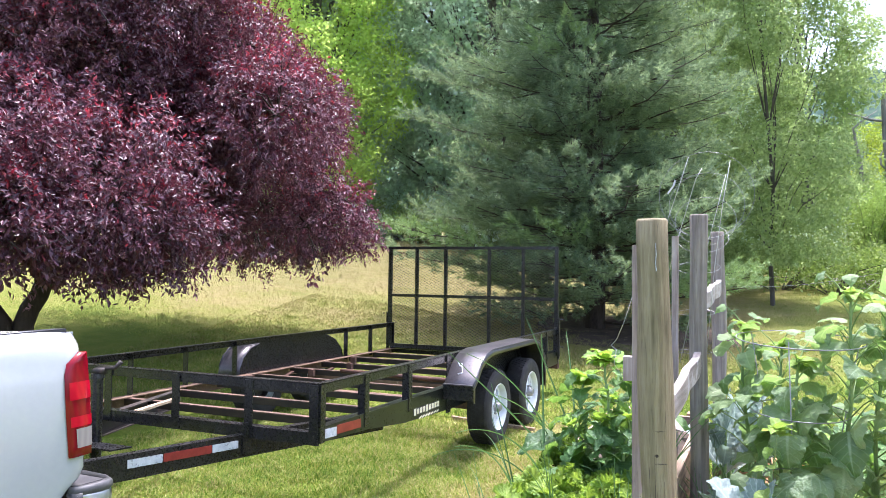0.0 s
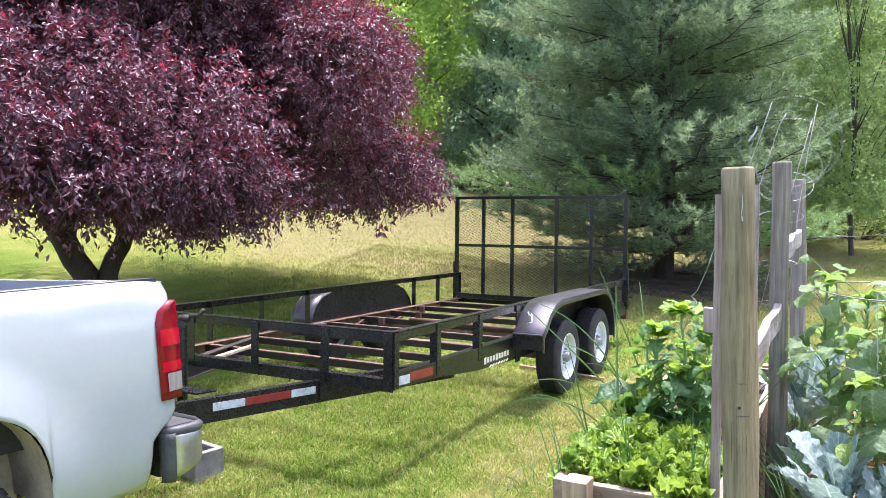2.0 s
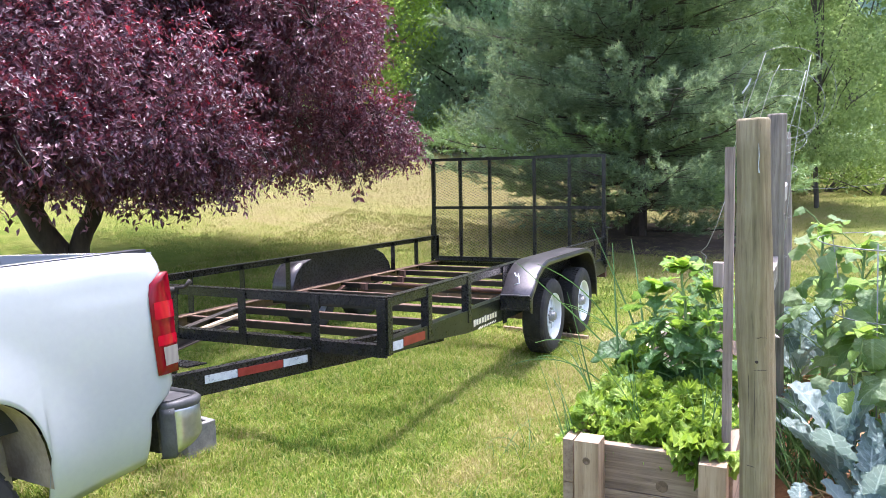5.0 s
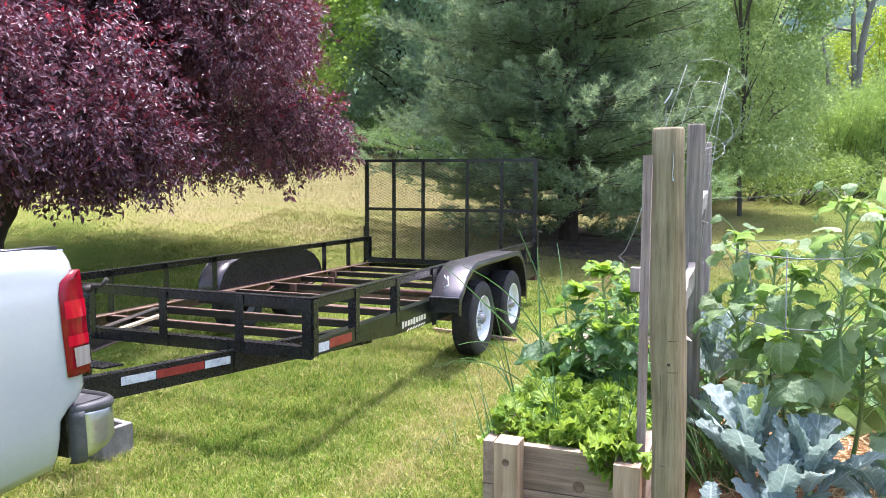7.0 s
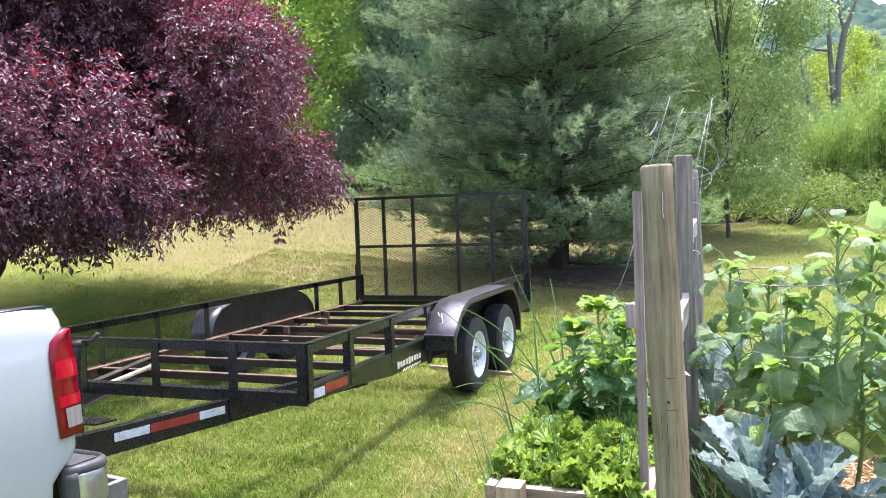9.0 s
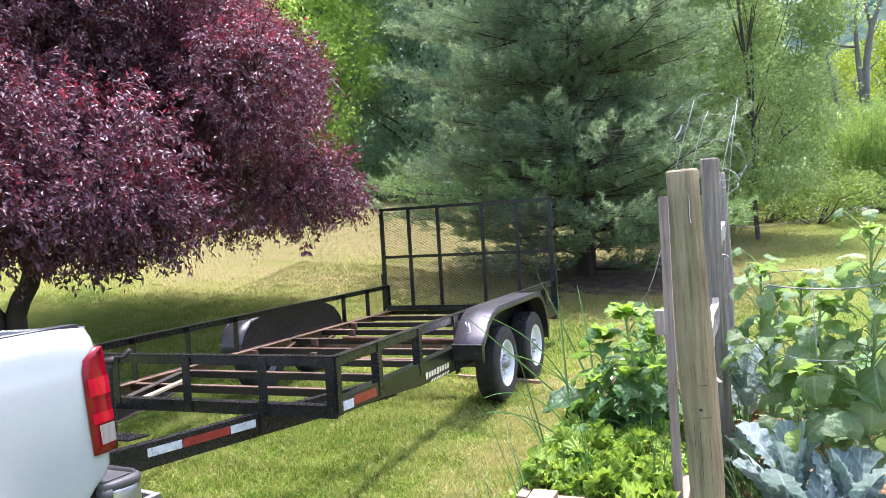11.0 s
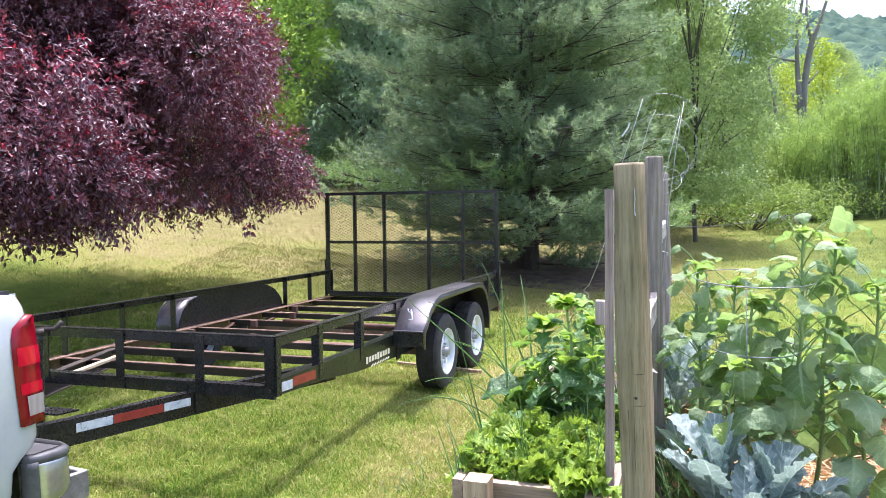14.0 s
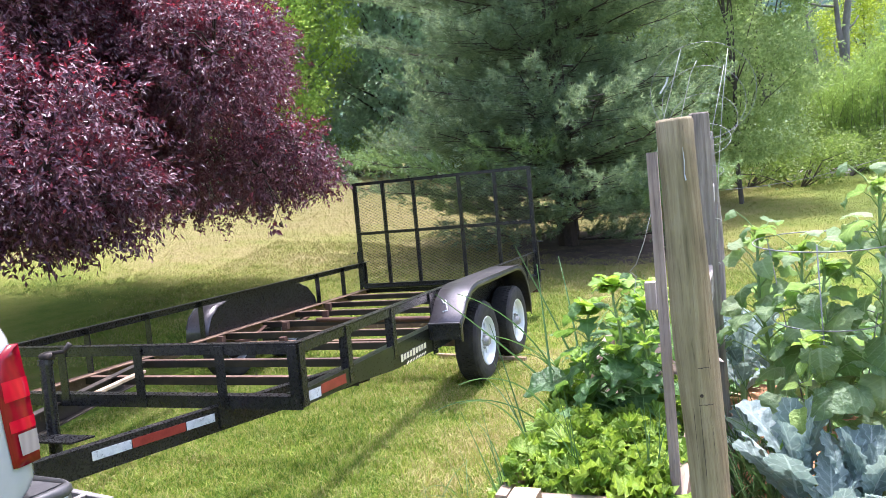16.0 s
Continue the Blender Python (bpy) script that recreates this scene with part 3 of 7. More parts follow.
    for x, y, a in ((-4.42, 6.0, 0.05), (-4.28, 6.42, 0.07), (-4.55, 6.95, 0.06), (-4.05, 5.38, 0.04), (-4.62, 5.40, 0.05)):
        bm = bm_new()
        box(bm, x - 0.025, x + 0.025, y - 0.02 - PIVOT_Y, y + 0.02 - PIVOT_Y, 0.45, 0.46 + a)
        part("bracket", bm, RUST, t, bevel=0.006)
    # axles and springs
    for y in (6.07, 6.94):
        bm = bm_new()
        bar(bm, L(X0 - 0.1, y, 0.306), L(X1 + 0.1, y, 0.306), 0.06, 0.06)
        part("axle", bm, RUST_PALE, t, "rusty square axle tube", bevel=0.006)
        for x in (X0 + 0.09, X1 - 0.09):
            bm = bm_new()
            for k in range(4):
                n = 9
                pts = [L(x, y + (j / (n - 1) - 0.5) * (0.62 - k * 0.12), 0.362 - k * 0.008 + 0.06 * ((j / (n - 1) - 0.5) * 2) ** 2 * (1 - k * 0.2)) for j in range(n)]
                for a, b in zip(pts, pts[1:]):
                    bar(bm, a, b, 0.045, 0.007)
            part("leaf_spring", bm, RUST, t)
    # wheels
    for x, s in ((X1 + 0.125, 1), (X0 - 0.13, -1)):
        for y in (6.07, 6.94):
            w = part("wheel", tyre_rim(s), RIM, t, "white spoked steel wheel")
            w.matrix_basis = Matrix.Translation(L(x, y + (0.08 if s < 0 else 0.0), 0.312)) @ pose(0, 0, 0, 17 * (y > 6.5), 0, 0) @ Matrix.Scale(0.87, 4)
            part("tyre", tyre_mesh(s), TYRE, w, "dusty black rubber tyre")
            part("hub", hub_mesh(s), HUB_CAP, w)
            spoke = part("spoke", spoke_mesh(s), RIM, w)
            for j in range(1, 8):
                o = new("spoke", spoke.data)
                o.parent = w
                o.matrix_basis = pose(0, 0, 0, 45 * j, 0, 0)
            part("brake_drum", drum_mesh(s), HUB, w)
    # fenders
    prof = [(5.40, 0.455), (5.40, 0.565), (5.47, 0.62), (5.55, 0.705), (5.67, 0.765), (5.81, 0.79), (6.93, 0.79), (7.06, 0.765), (7.16, 0.70), (7.24, 0.60), (7.28, 0.47), (7.28, 0.33)]
    for inner, outer in ((X1 + 0.013, X1 + 0.248), (X0 - 0.013, X0 - 0.248)):
        s = 1 if outer > inner else -1
        if s < 0:
            prof = [(5.72, 0.40), (5.73, 0.51), (5.78, 0.60), (5.88, 0.675), (6.02, 0.712), (6.20, 0.722), (7.00, 0.722), (7.18, 0.705), (7.32, 0.65), (7.43, 0.55), (7.47, 0.47), (7.47, 0.40)]
        bm = bm_new()
        cols = []
        for y, z in prof:
            cols.append([bm.verts.new(L(x, y, z - dz)) for x, dz in ((inner, 0.0), (inner + s * 0.12, 0.0), (outer - s * 0.018, 0.0), (outer - s * 0.005, 0.006), (outer, 0.02))])
        for a, b in zip(cols, cols[1:]):
            for k in range(4):
                bm.faces.new((a[k], a[k + 1], b[k + 1], b[k]))
        # rolled outer lip towards the inside of the arch
        mid = Vector(L(outer, 6.3, 0.38))
        lip = [bm.verts.new(c[4].co + (mid - c[4].co).normalized() * 0.034) for c in cols]
        for i in range(len(cols) - 1):
            bm.faces.new((cols[i][4], lip[i], lip[i + 1], cols[i + 1][4]))
        fender = part("fender", bm, FENDER, t, "dull black sheet steel tandem fender", smooth=True)
        fender.modifiers.new("thickness", "SOLIDIFY").thickness = 0.004
        # edge bead
        bm = bm_new()
        tube(bm, [c for c in (L(outer - s * 0.004, y, z + 0.003) for y, z in prof[1:])], 0.0055, 6)
        part("edge_bead", bm, FENDER, fender, smooth=True)
        bm = bm_new()
        inn = [(y, z) for y, z in prof]
        a = [bm.verts.new(L(inner - s * 0.001, y, z - 0.004)) for y, z in inn]
        b = [bm.verts.new(L(inner - s * 0.005, y, z - 0.004)) for y, z in inn]
        bm.faces.new(a)
        bm.faces.new(b[::-1])
        part("inner_panel", bm, BLACK, fender, "scuffed black inner fender panel")
        if s < 0:
            continue
        bm = bm_new()
        box(bm, min(inner, outer), max(inner, outer), *(v - PIVOT_Y for v in (5.387, 5.399)), 0.455, 0.565)
        part("front_plate", bm, BLACK, fender)
        bm = bm_new()
        box(bm, min(inner, outer) + 0.002, max(inner, outer) - 0.003, *(v - PIVOT_Y for v in (5.37, 5.40)), 0.563, 0.571)
        part("step_edge", bm, FENDER, fender)
    # white cord tied over the fender
    bm = bm_new()
    tube(bm, [L(X1 + 0.10, 5.47, 0.72), L(X1 + 0.12, 5.44, 0.70), L(X1 + 0.145, 5.44, 0.695), L(X1 + 0.13, 5.46, 0.715), L(X1 + 0.15, 5.42, 0.68), L(X1 + 0.16, 5.40, 0.655), L(X1 + 0.13, 5.385, 0.645)], 0.005, 6)
    part("tie_cord", bm, TAPE_W, t, "short white tie cord", smooth=True)

    # tongue
    cx = (X0 + X1) / 2
    for s in (1, -1):
        bm = bm_new()
        a, b = Vector(L(cx + s * 0.10, 2.27, 0.398)), Vector(L(cx + s * 0.90, 4.75, 0.398))
        run = (b - a).normalized()
        channel(bm, a, b, Vector((run.y, -run.x, 0)) * s, 0.126, 0.052)
        part("tongue_beam", bm, BLACK if s > 0 else RUST_WORN, t, "channel steel tongue beam, black paint worn to rust")
        # reflective tape on the outer web
        d = (b - a).normalized()
        out = Vector((d.y, -d.x, 0)) * s
        full = (b - a).length
        for u0, u1, m in ((0.86, 1.045, TAPE_W), (1.05, 1.325, TAPE_R), (1.33, 1.49, TAPE_W)):
            bm = bm_new()
            off = out * 0.0055
            zz = Vector((0, 0, 0.016))
            bar(bm, a + d * u0 + off + zz, a + d * u1 + off + zz, 0.002, 0.042)
            part("reflective_tape", bm, m, t, "weathered white reflective tape" if m is TAPE_W else "faded red reflective tape")
        # upright plate under the front frame where the tongue meets it
        bm = bm_new()
        bar(bm, a + d * 1.545 + out * 0.007 - Vector((0, 0, 0.05)), a + d * 1.545 + out * 0.007 + Vector((0, 0, 0.13)), 0.055, 0.006, out)
        part("gusset", bm, BLACK, t)
    bm = bm_new()
    box(bm, cx - 0.07, cx + 0.07, 2.20 - PIVOT_Y, 2.62 - PIVOT_Y, 0.37, 0.46)
    tube(bm, [L(cx, 2.0, 0.42), L(cx, 2.24, 0.42)], [0.055, 0.06], 12)
    part("coupler", bm, BLACK, t, bevel=0.008)
    bm = bm_new()
    v = [bm.verts.new(L(cx + x, y, 0.466 + dz)) for dz in (0, 0.008) for x, y in ((-0.26, 3.08), (0.26, 3.08), (0.29, 3.19), (-0.29, 3.19))]
    for f in ((3, 2, 1, 0), (4, 5, 6, 7), (0, 1, 5, 4), (1, 2, 6, 5), (2, 3, 7, 6), (3, 0, 4, 7)):
        bm.faces.new([v[i] for i in f])
    part("tongue_plate", bm, BLACK, t)
    # jack
    jx, jy = cx + 0.03, 3.20
    bm = bm_new()
    tube(bm, [L(jx, jy, 0.30), L(jx, jy, 0.80)], 0.029, 16)
    tube(bm, [L(jx, jy, 0.80), L(jx, jy, 0.825)], [0.035, 0.032], 16)
    jack = part("tongue_jack", bm, BLACK, t, smooth=False)
    bm = bm_new()
    tube(bm, [L(jx, jy, 0.275), L(jx, jy, 0.31)], 0.022, 12)
    box(bm, jx - 0.05, jx + 0.05, jy - 0.05 - PIVOT_Y, jy + 0.05 - PIVOT_Y, 0.262, 0.275)
    part("jack_foot", bm, RUST_DARK, jack)
    bm = bm_new()
    tube(bm, [L(jx, jy, 0.825), L(jx + 0.0, jy, 0.85), L(jx + 0.10, jy + 0.02, 0.855), L(jx + 0.13, jy + 0.03, 0.89)], [0.008, 0.01, 0.01, 0.013], 8)
    tube(bm, [L(jx - 0.02, jy, 0.835), L(jx + 0.05, jy, 0.84)], 0.018, 10)
    part("crank", bm, RUST_WORN, jack, "worn bare metal crank", smooth=True)
    bm = bm_new()
    bar(bm, L(-4.40, Y0 - 0.05, 0.60), L(-4.40, Y0 - 0.05, 0.83), 0.035, 0.05)
    part("rope_hook", bm, PLASTIC, t, bevel=0.01)

    # tape and decal on the side frame
    sx = X1 + 0.0045
    for y0, y1, m in ((3.79, 3.93, TAPE_W), (3.935, 4.20, TAPE_R)):
        bm = bm_new()
        bar(bm, L(sx, y0, 0.495), L(sx, y1, 0.487), 0.002, 0.05)
        part("reflective_tape", bm, m, t, "weathered white reflective tape" if m is TAPE_W else "faded red reflective tape")
    y = 4.915
    for i in range(9):
        w = 0.048
        bm = bm_new()
        zc = 0.432
        bar(bm, L(sx + 0.003, y, zc), L(sx + 0.003, y + w * 0.70, zc), 0.0015, 0.046 if i in (0, 4) else 0.036)
        part("decal_bar", bm, CREAM, t)
        y += w
    for i in range(7):
        bm = bm_new()
        bar(bm, L(sx + 0.003, 5.00 + i * 0.048, 0.378), L(sx + 0.003, 5.035 + i * 0.048, 0.390), 0.0015, 0.011)
        part("decal_bar", bm, CREAM, t)

    # ramp gate
    g = part("ramp_gate", *gate_frame(), t, "raised black ramp gate with expanded mesh")
    g.matrix_basis = Matrix.Translation(L((X0 + X1) / 2 + 0.005, Y1 - 0.10, 0.478)) @ pose(0, 0, 0, 0.3)
    hw = 1.056
    for x in (-0.68, -0.305, 0.24, 0.65):
        bm = bm_new()
        bar(bm, (x, 0.0, 0.03), (x, 0.0, 1.18), 0.034, 0.034, (0, 1, 0))
        part("gate_bar", bm, BLACK, g)
    bm = bm_new()
    bar(bm, (-hw + 0.03, 0.002, 0.622), (hw - 0.03, 0.002, 0.622), 0.032, 0.034)
    part("gate_bar", bm, BLACK, g)
    part("expanded_mesh", expanded_mesh(hw, 1.195), BLACK, g, "black diamond expanded metal mesh")
    for x in (-hw - 0.01, hw + 0.01):
        bm = bm_new()
        bar(bm, (x, 0, -0.03), (x, 0, 0.42), 0.012, 0.05, (0, 1, 0))
        tube(bm, [(x - 0.05, 0, 0.40), (x + 0.06 * (1 if x > 0 else -1), 0, 0.40)], 0.008, 8)
        tube(bm, [(x - 0.05, 0, 0.10), (x + 0.05 * (1 if x > 0 else -1), 0, 0.10)], 0.007, 8)
        part("latch", bm, BLACK, g)
    # hinge tube and rusty rear tabs
    bm = bm_new()
    tube(bm, [L(X0 + 0.02, Y1 - 0.10, 0.475), L(X1 - 0.02, Y1 - 0.10, 0.475)], 0.022, 10)
    part("hinge_tube", bm, BLACK, t)
    bm = bm_new()
    box(bm, X1 - 0.10, X1 + 0.006, Y1 - 0.05 - PIVOT_Y, Y1 + 0.02 - PIVOT_Y, 0.33, 0.40)
    part("tail_lamp_box", bm, RUST, t, "rusty red lamp box", bevel=0.006)
    return t


def tyre_mesh(s):
    bm = bm_new()
    prof = [(-0.092, 0.205), (-0.104, 0.225), (-0.108, 0.265), (-0.104, 0.305), (-0.093, 0.330), (-0.075, 0.341), (0.075, 0.341), (0.093, 0.330), (0.104, 0.305), (0.108, 0.265), (0.104, 0.225), (0.092, 0.205)]
    lathe(bm, prof, 48, close=True)
    # tread blocks across the crown
    for k in range(4):
        a0 = -0.078 + k * 0.04
        for j in range(56):
            t0 = 2 * math.pi * (j + 0.5 * (k % 2)) / 56
            t1 = t0 + 2 * math.pi / 56 * 0.68
            r0, r1 = 0.336, 0.347
            v = [bm.verts.new((a, r * math.cos(tt), r * math.sin(tt))) for r in (r0, r1) for a, tt in ((a0, t0), (a0 + 0.033, t0 + 0.02), (a0 + 0.033, t1 + 0.02), (a0, t1))]
            for f in ((4, 5, 6, 7), (0, 1, 5, 4), (1, 2, 6, 5), (2, 3, 7, 6), (3, 0, 4, 7)):
                bm.faces.new([v[i] for i in f])
    return bm


def tyre_rim(s):
    """White rim and centre dish; the spokes are parts of their own."""
    bm = bm_new()
    lathe(bm, [(s * 0.02, 0.150), (s * 0.045, 0.168), (s * 0.05, 0.186), (s * 0.078, 0.192), (s * 0.095, 0.199), (s * 0.103, 0.210), (s * 0.096, 0.214), (s * 0.02, 0.195), (-s * 0.09, 0.195)], 40)
    lathe(bm, [(s * 0.055, 0.045), (s * 0.062, 0.06), (s * 0.062, 0.085), (s * 0.05, 0.098), (s * 0.03, 0.098)], 32)
    return bm


def spoke_mesh(s):
    """One pressed spoke, pointing along y."""
    bm = bm_new()
    pts = []
    for r, x, w in ((0.088, 0.058, 0.024), (0.12, 0.056, 0.021), (0.172, 0.046, 0.027)):
        for q in (-1, 1):
            for dx in (0, -0.022):
                pts.append(bm.verts.new((s * (x + dx), r, q * w)))
    for k in (0, 4):
        bm.faces.new((pts[k], pts[k + 2], pts[k + 6], pts[k + 4]))
        bm.faces.new((pts[k], pts[k + 4], pts[k + 5], pts[k + 1]))
        bm.faces.new((pts[k + 2], pts[k + 3], pts[k + 7], pts[k + 6]))
    return bm


def hub_mesh(s):
    bm = bm_new()
    lathe(bm, [(s * 0.03, 0.052), (s * 0.085, 0.046), (s * 0.112, 0.036), (s * 0.116, 0.001)], 20)
    for j in range(5):
        a = 2 * math.pi * (j + 0.3) / 5
        c = Vector((s * 0.06, 0.068 * math.cos(a), 0.068 * math.sin(a)))
        tube(bm, [c, c + Vector((s * 0.022, 0, 0))], 0.011, 6)
    return bm


def drum_mesh(s):
    bm = bm_new()
    lathe(bm, [(s * 0.025, 0.001), (s * 0.025, 0.14), (s * 0.01, 0.148), (-s * 0.05, 0.148)], 28)
    return bm


def gate_frame():
    bm = bm_new()
    hw, h, w = 1.056, 1.207, 0.04
    bar(bm, (-hw + w / 2, 0, 0), (-hw + w / 2, 0, h), w, 0.038, (0, 1, 0))
    bar(bm, (hw - w / 2, 0, 0), (hw - w / 2, 0, h), w, 0.038, (0, 1, 0))
    bar(bm, (-hw + w, 0, h - w / 2 + 0.004), (hw - w, 0, h - w / 2 + 0.004), 0.038, w - 0.006)
    bar(bm, (-hw + w, 0, w / 2), (hw - w, 0, w / 2), 0.038, w)
    return bm, BLACK


def expanded_mesh(hw, h):
    """Diamond mesh: zigzag strands, mirrored from row to row, each a flat ribbon with depth."""
    dx, dz, y0 = 0.062, 0.0165, 0.024
    cols, rows = int((2 * hw - 0.06) / dx * 2), int((h - 0.06) / dz)
    bm = bm_new()
    xs = np.linspace(-hw + 0.03, hw - 0.03, cols + 1)
    t = 0.0015
    for j in range(rows):
        z = 0.035 + j * dz
        rings = []
        for i, x in enumerate(xs):
            zz = z + (dz / 2 if (i + j) % 2 else -dz / 2) * 0.93 + dz / 2
            rings.append([bm.verts.new((x, y0 + a, zz + b)) for a, b in ((-0.002, -t), (0.002, -t * 0.4), (0.002, t), (-0.002, t * 0.4))])
        for a, b in zip(rings, rings[1:]):
            for k in range(4):
                bm.faces.new((a[k], a[(k + 1) % 4], b[(k + 1) % 4], b[k]))
    return bm


trailer = utility_trailer()


# ---- loose boards on the trailer and a stake on the grass ----
def loose_board(name, p0, p1, w, h, label, material=PLANK, group=""):
    bm = bm_new()
    bar(bm, p0, p1, w, h)
    bmesh.ops.bevel(bm, geom=list(bm.edges), offset=0.003, segments=1, affect="EDGES")
    bmesh.ops.recalc_face_normals(bm, faces=bm.faces)
    me = bpy.data.meshes.new(name)
    bm.to_mesh(me)
    bm.free()
    me.materials.append(material)
    return tagged(new(name, me), label, "board", group)


loose_board("loose_board", (-4.34, 3.88, 0.548), (-4.47, 4.42, 0.535), 0.036, 0.020, "dry tan board lying along the trailer frame")
loose_board("garden_stake", (-3.40, 6.78, 0.035), (-2.56, 6.62, 0.035), 0.035, 0.03, "weathered wooden stake lying on the grass by the tyre")


# ---- pickup truck ----
def pickup_truck():
    # local: rear at y 0, nose towards -y, left side at x 0 (positive x outwards), wheels on z 0
    t = thing("pickup_truck", "white full-size pickup truck parked with dark-lined open bed", "truck", at=pose(-3.000, 2.395, 0.0, 0, -3.0, -8.0))
    W = 2.0

    def side_panel(s):
        """Bed side: rows over height, columns along the length, with the wheel opening cut by the arch curve."""
        bm = bm_new()
        ys = [0.0, -0.015, -0.04, -0.08, -0.13, -0.2, -0.28, -0.36, -0.44, -0.49, -0.512] + [-0.995 + 0.476 * math.cos(math.pi * i / 26) for i in range(1, 26)] + [-1.5, -1.7, -1.95]
        yc, rad = -0.995, 0.48

        def bottom(y):
            q = abs(y - yc) / rad
            if q < 1:
                return 0.425 + 0.455 * (1 - q ** 4) ** 0.3
            return 0.455 + 0.10 * max(y, -0.5) if y > yc else 0.42

        def notch(y, z):
            """The rear edge steps forward where the bumper wraps round."""
            u = max(0.0, min(1.0, (0.735 - z) / 0.11))
            return 0.10 * u * u * (3 - 2 * u) * max(0.0, 1 + y / 0.45) ** 1.5
        rows = 22
        cols = []
        for y in ys:
            b, top = bottom(y), 1.262 + (0.0 if y < -0.2 else -0.02 * ((0.2 + y) / 0.2) ** 2)
            col = []
            for i in range(rows + 1):
                z = b + (top - b) * i / rows
                bulge = 0.055 * math.sin(max(0.0, min(1.0, (z - 0.35) / 0.95)) * math.pi * 0.85)
                q = max(0.0, min(1.0, 1.0 - (math.hypot(y - yc, max(0.0, z - 0.40)) / rad - 1.0) / 0.55))
                flare = 0.030 * q * q * (3 - 2 * q)
                lip = -0.035 * max(0, (z - (top - 0.07)) / 0.07) ** 2
                dent = -0.006 * max(0.0, 1 - abs(z - (1.165 + 0.12 * (y + 0.15))) / 0.03) * (1.0 if -0.42 < y < -0.1 else 0.0)
                rear = dent - 0.03 * max(0.0, (0.05 + y) / 0.05) ** 2
                tuck = -0.05 * max(0, (0.62 - z) / 0.2) ** 2
                col.append(bm.verts.new(((bulge + flare + lip + rear + tuck - 0.05) if s > 0 else -W - (bulge + flare + lip + rear + tuck - 0.05), y - notch(y, z), z)))
            # inwards over the rail
            for dx, dz in ((0.03, 0.006), (0.10, 0.004), (0.105, -0.05)):
                col.append(bm.verts.new((col[rows].co.x - s * dx, y, top + dz)))
            cols.append(col)
        for a, b in zip(cols, cols[1:]):
            for i in range(len(a) - 1):
                bm.faces.new((a[i], b[i], b[i + 1], a[i + 1]))
        p = part("bed_side", bm, WHITE, t, "glossy white bed side with rounded wheel arch", smooth=True)
        p.modifiers.new("thickness", "SOLIDIFY").thickness = 0.004 * (1 if s > 0 else -1)
        # arch lip
        bm = bm_new()
        arc = [(yc + rad * math.cos(a), bottom(yc + rad * 0.999 * math.cos(a))) for a in (math.pi * i / 24 for i in range(25))]
        base = 0.004 if s > 0 else -W - 0.004
        outer = [bm.verts.new((base - s * 0.005, y, max(z, 0.42) - 0.002)) for y, z in arc]
        inner = [bm.verts.new((base - s * 0.30, y, max(z, 0.42) - 0.002)) for y, z in arc]
        for i in range(24):
            bm.faces.new((outer[i], outer[i + 1], inner[i + 1], inner[i]))
        part("arch_liner", bm, LIP, t, "mud-stained inner wheel arch", smooth=True)
        bm = bm_new()
        wall = [(yc + 1.04 * rad * math.cos(a), 0.40 + 0.52 * math.sin(a) ** 0.6) for a in (math.pi * i / 16 for i in range(17))]
        sides = [[bm.verts.new((base - s * (0.315 + dx), y, z)) for y, z in wall] for dx in (0.0, 0.01)]
        bm.faces.new(sides[0])
        bm.faces.new(sides[1][::-1])
        for i in range(17):
            bm.faces.new((sides[0][i], sides[0][(i + 1) % 17], sides[1][(i + 1) % 17], sides[1][i]))
        part("wheel_well_wall", bm, LIP, t, "dusty tan wall inside the wheel well")
        return p

    side_panel(1)
    side_panel(-1)
    # rail cap
    for x in (-0.10, -W + 0.10):
        bm = bm_new()
        box(bm, x - 0.052, x + 0.042, -1.95, -0.04, 1.250, 1.266)
        part("rail_cap", bm, PLASTIC, t, "black plastic bed rail cap", bevel=0.008)
    # bed floor, liner walls, bulkhead
    bm = bm_new()
    box(bm, -W + 0.14, -0.14, -1.96, -0.03, 0.70, 0.74)
    floor_liner = part("bed_floor", bm, PLASTIC, t, "ribbed black bed liner floor")
    for i in range(12):
        x = -W + 0.25 + i * 0.135
        bm = bm_new()
        box(bm, x, x + 0.06, -1.93, -0.05, 0.741, 0.752)
        part("rib", bm, PLASTIC, floor_liner)
    for x, s in ((-W + 0.14, 1), (-0.14, -1)):
        bm = bm_new()
        box(bm, min(x, x + s * 0.03), max(x, x + s * 0.03), -1.94, -0.03, 0.741, 1.245)
        wall_liner = part("bed_wall", bm, PLASTIC, t, "ribbed black bed liner wall")
        for k in range(15):
            bm = bm_new()
            y = -1.86 + k * 0.125
            box(bm, min(x + s * 0.031, x + s * 0.046), max(x + s * 0.031, x + s * 0.046), y, y + 0.05, 0.80, 1.225)
            part("rib", bm, PLASTIC, wall_liner)
    bm = bm_new()
    box(bm, -W + 0.14, -0.14, -1.99, -1.962, 0.70, 1.26)
    part("bed_bulkhead", bm, PLASTIC, t, "black bed front wall")
    # tailgate
    bm = bm_new()
    box(bm, -W + 0.10, -0.10, -0.05, 0.012, 0.68, 1.25)
    gate = part("tailgate", bm, WHITE, t, bevel=0.018)
    bm = bm_new()
    box(bm, -W / 2 - 0.12, -W / 2 + 0.12, 0.008, 0.022, 1.05, 1.14)
    part("handle", bm, PLASTIC, gate, bevel=0.01)
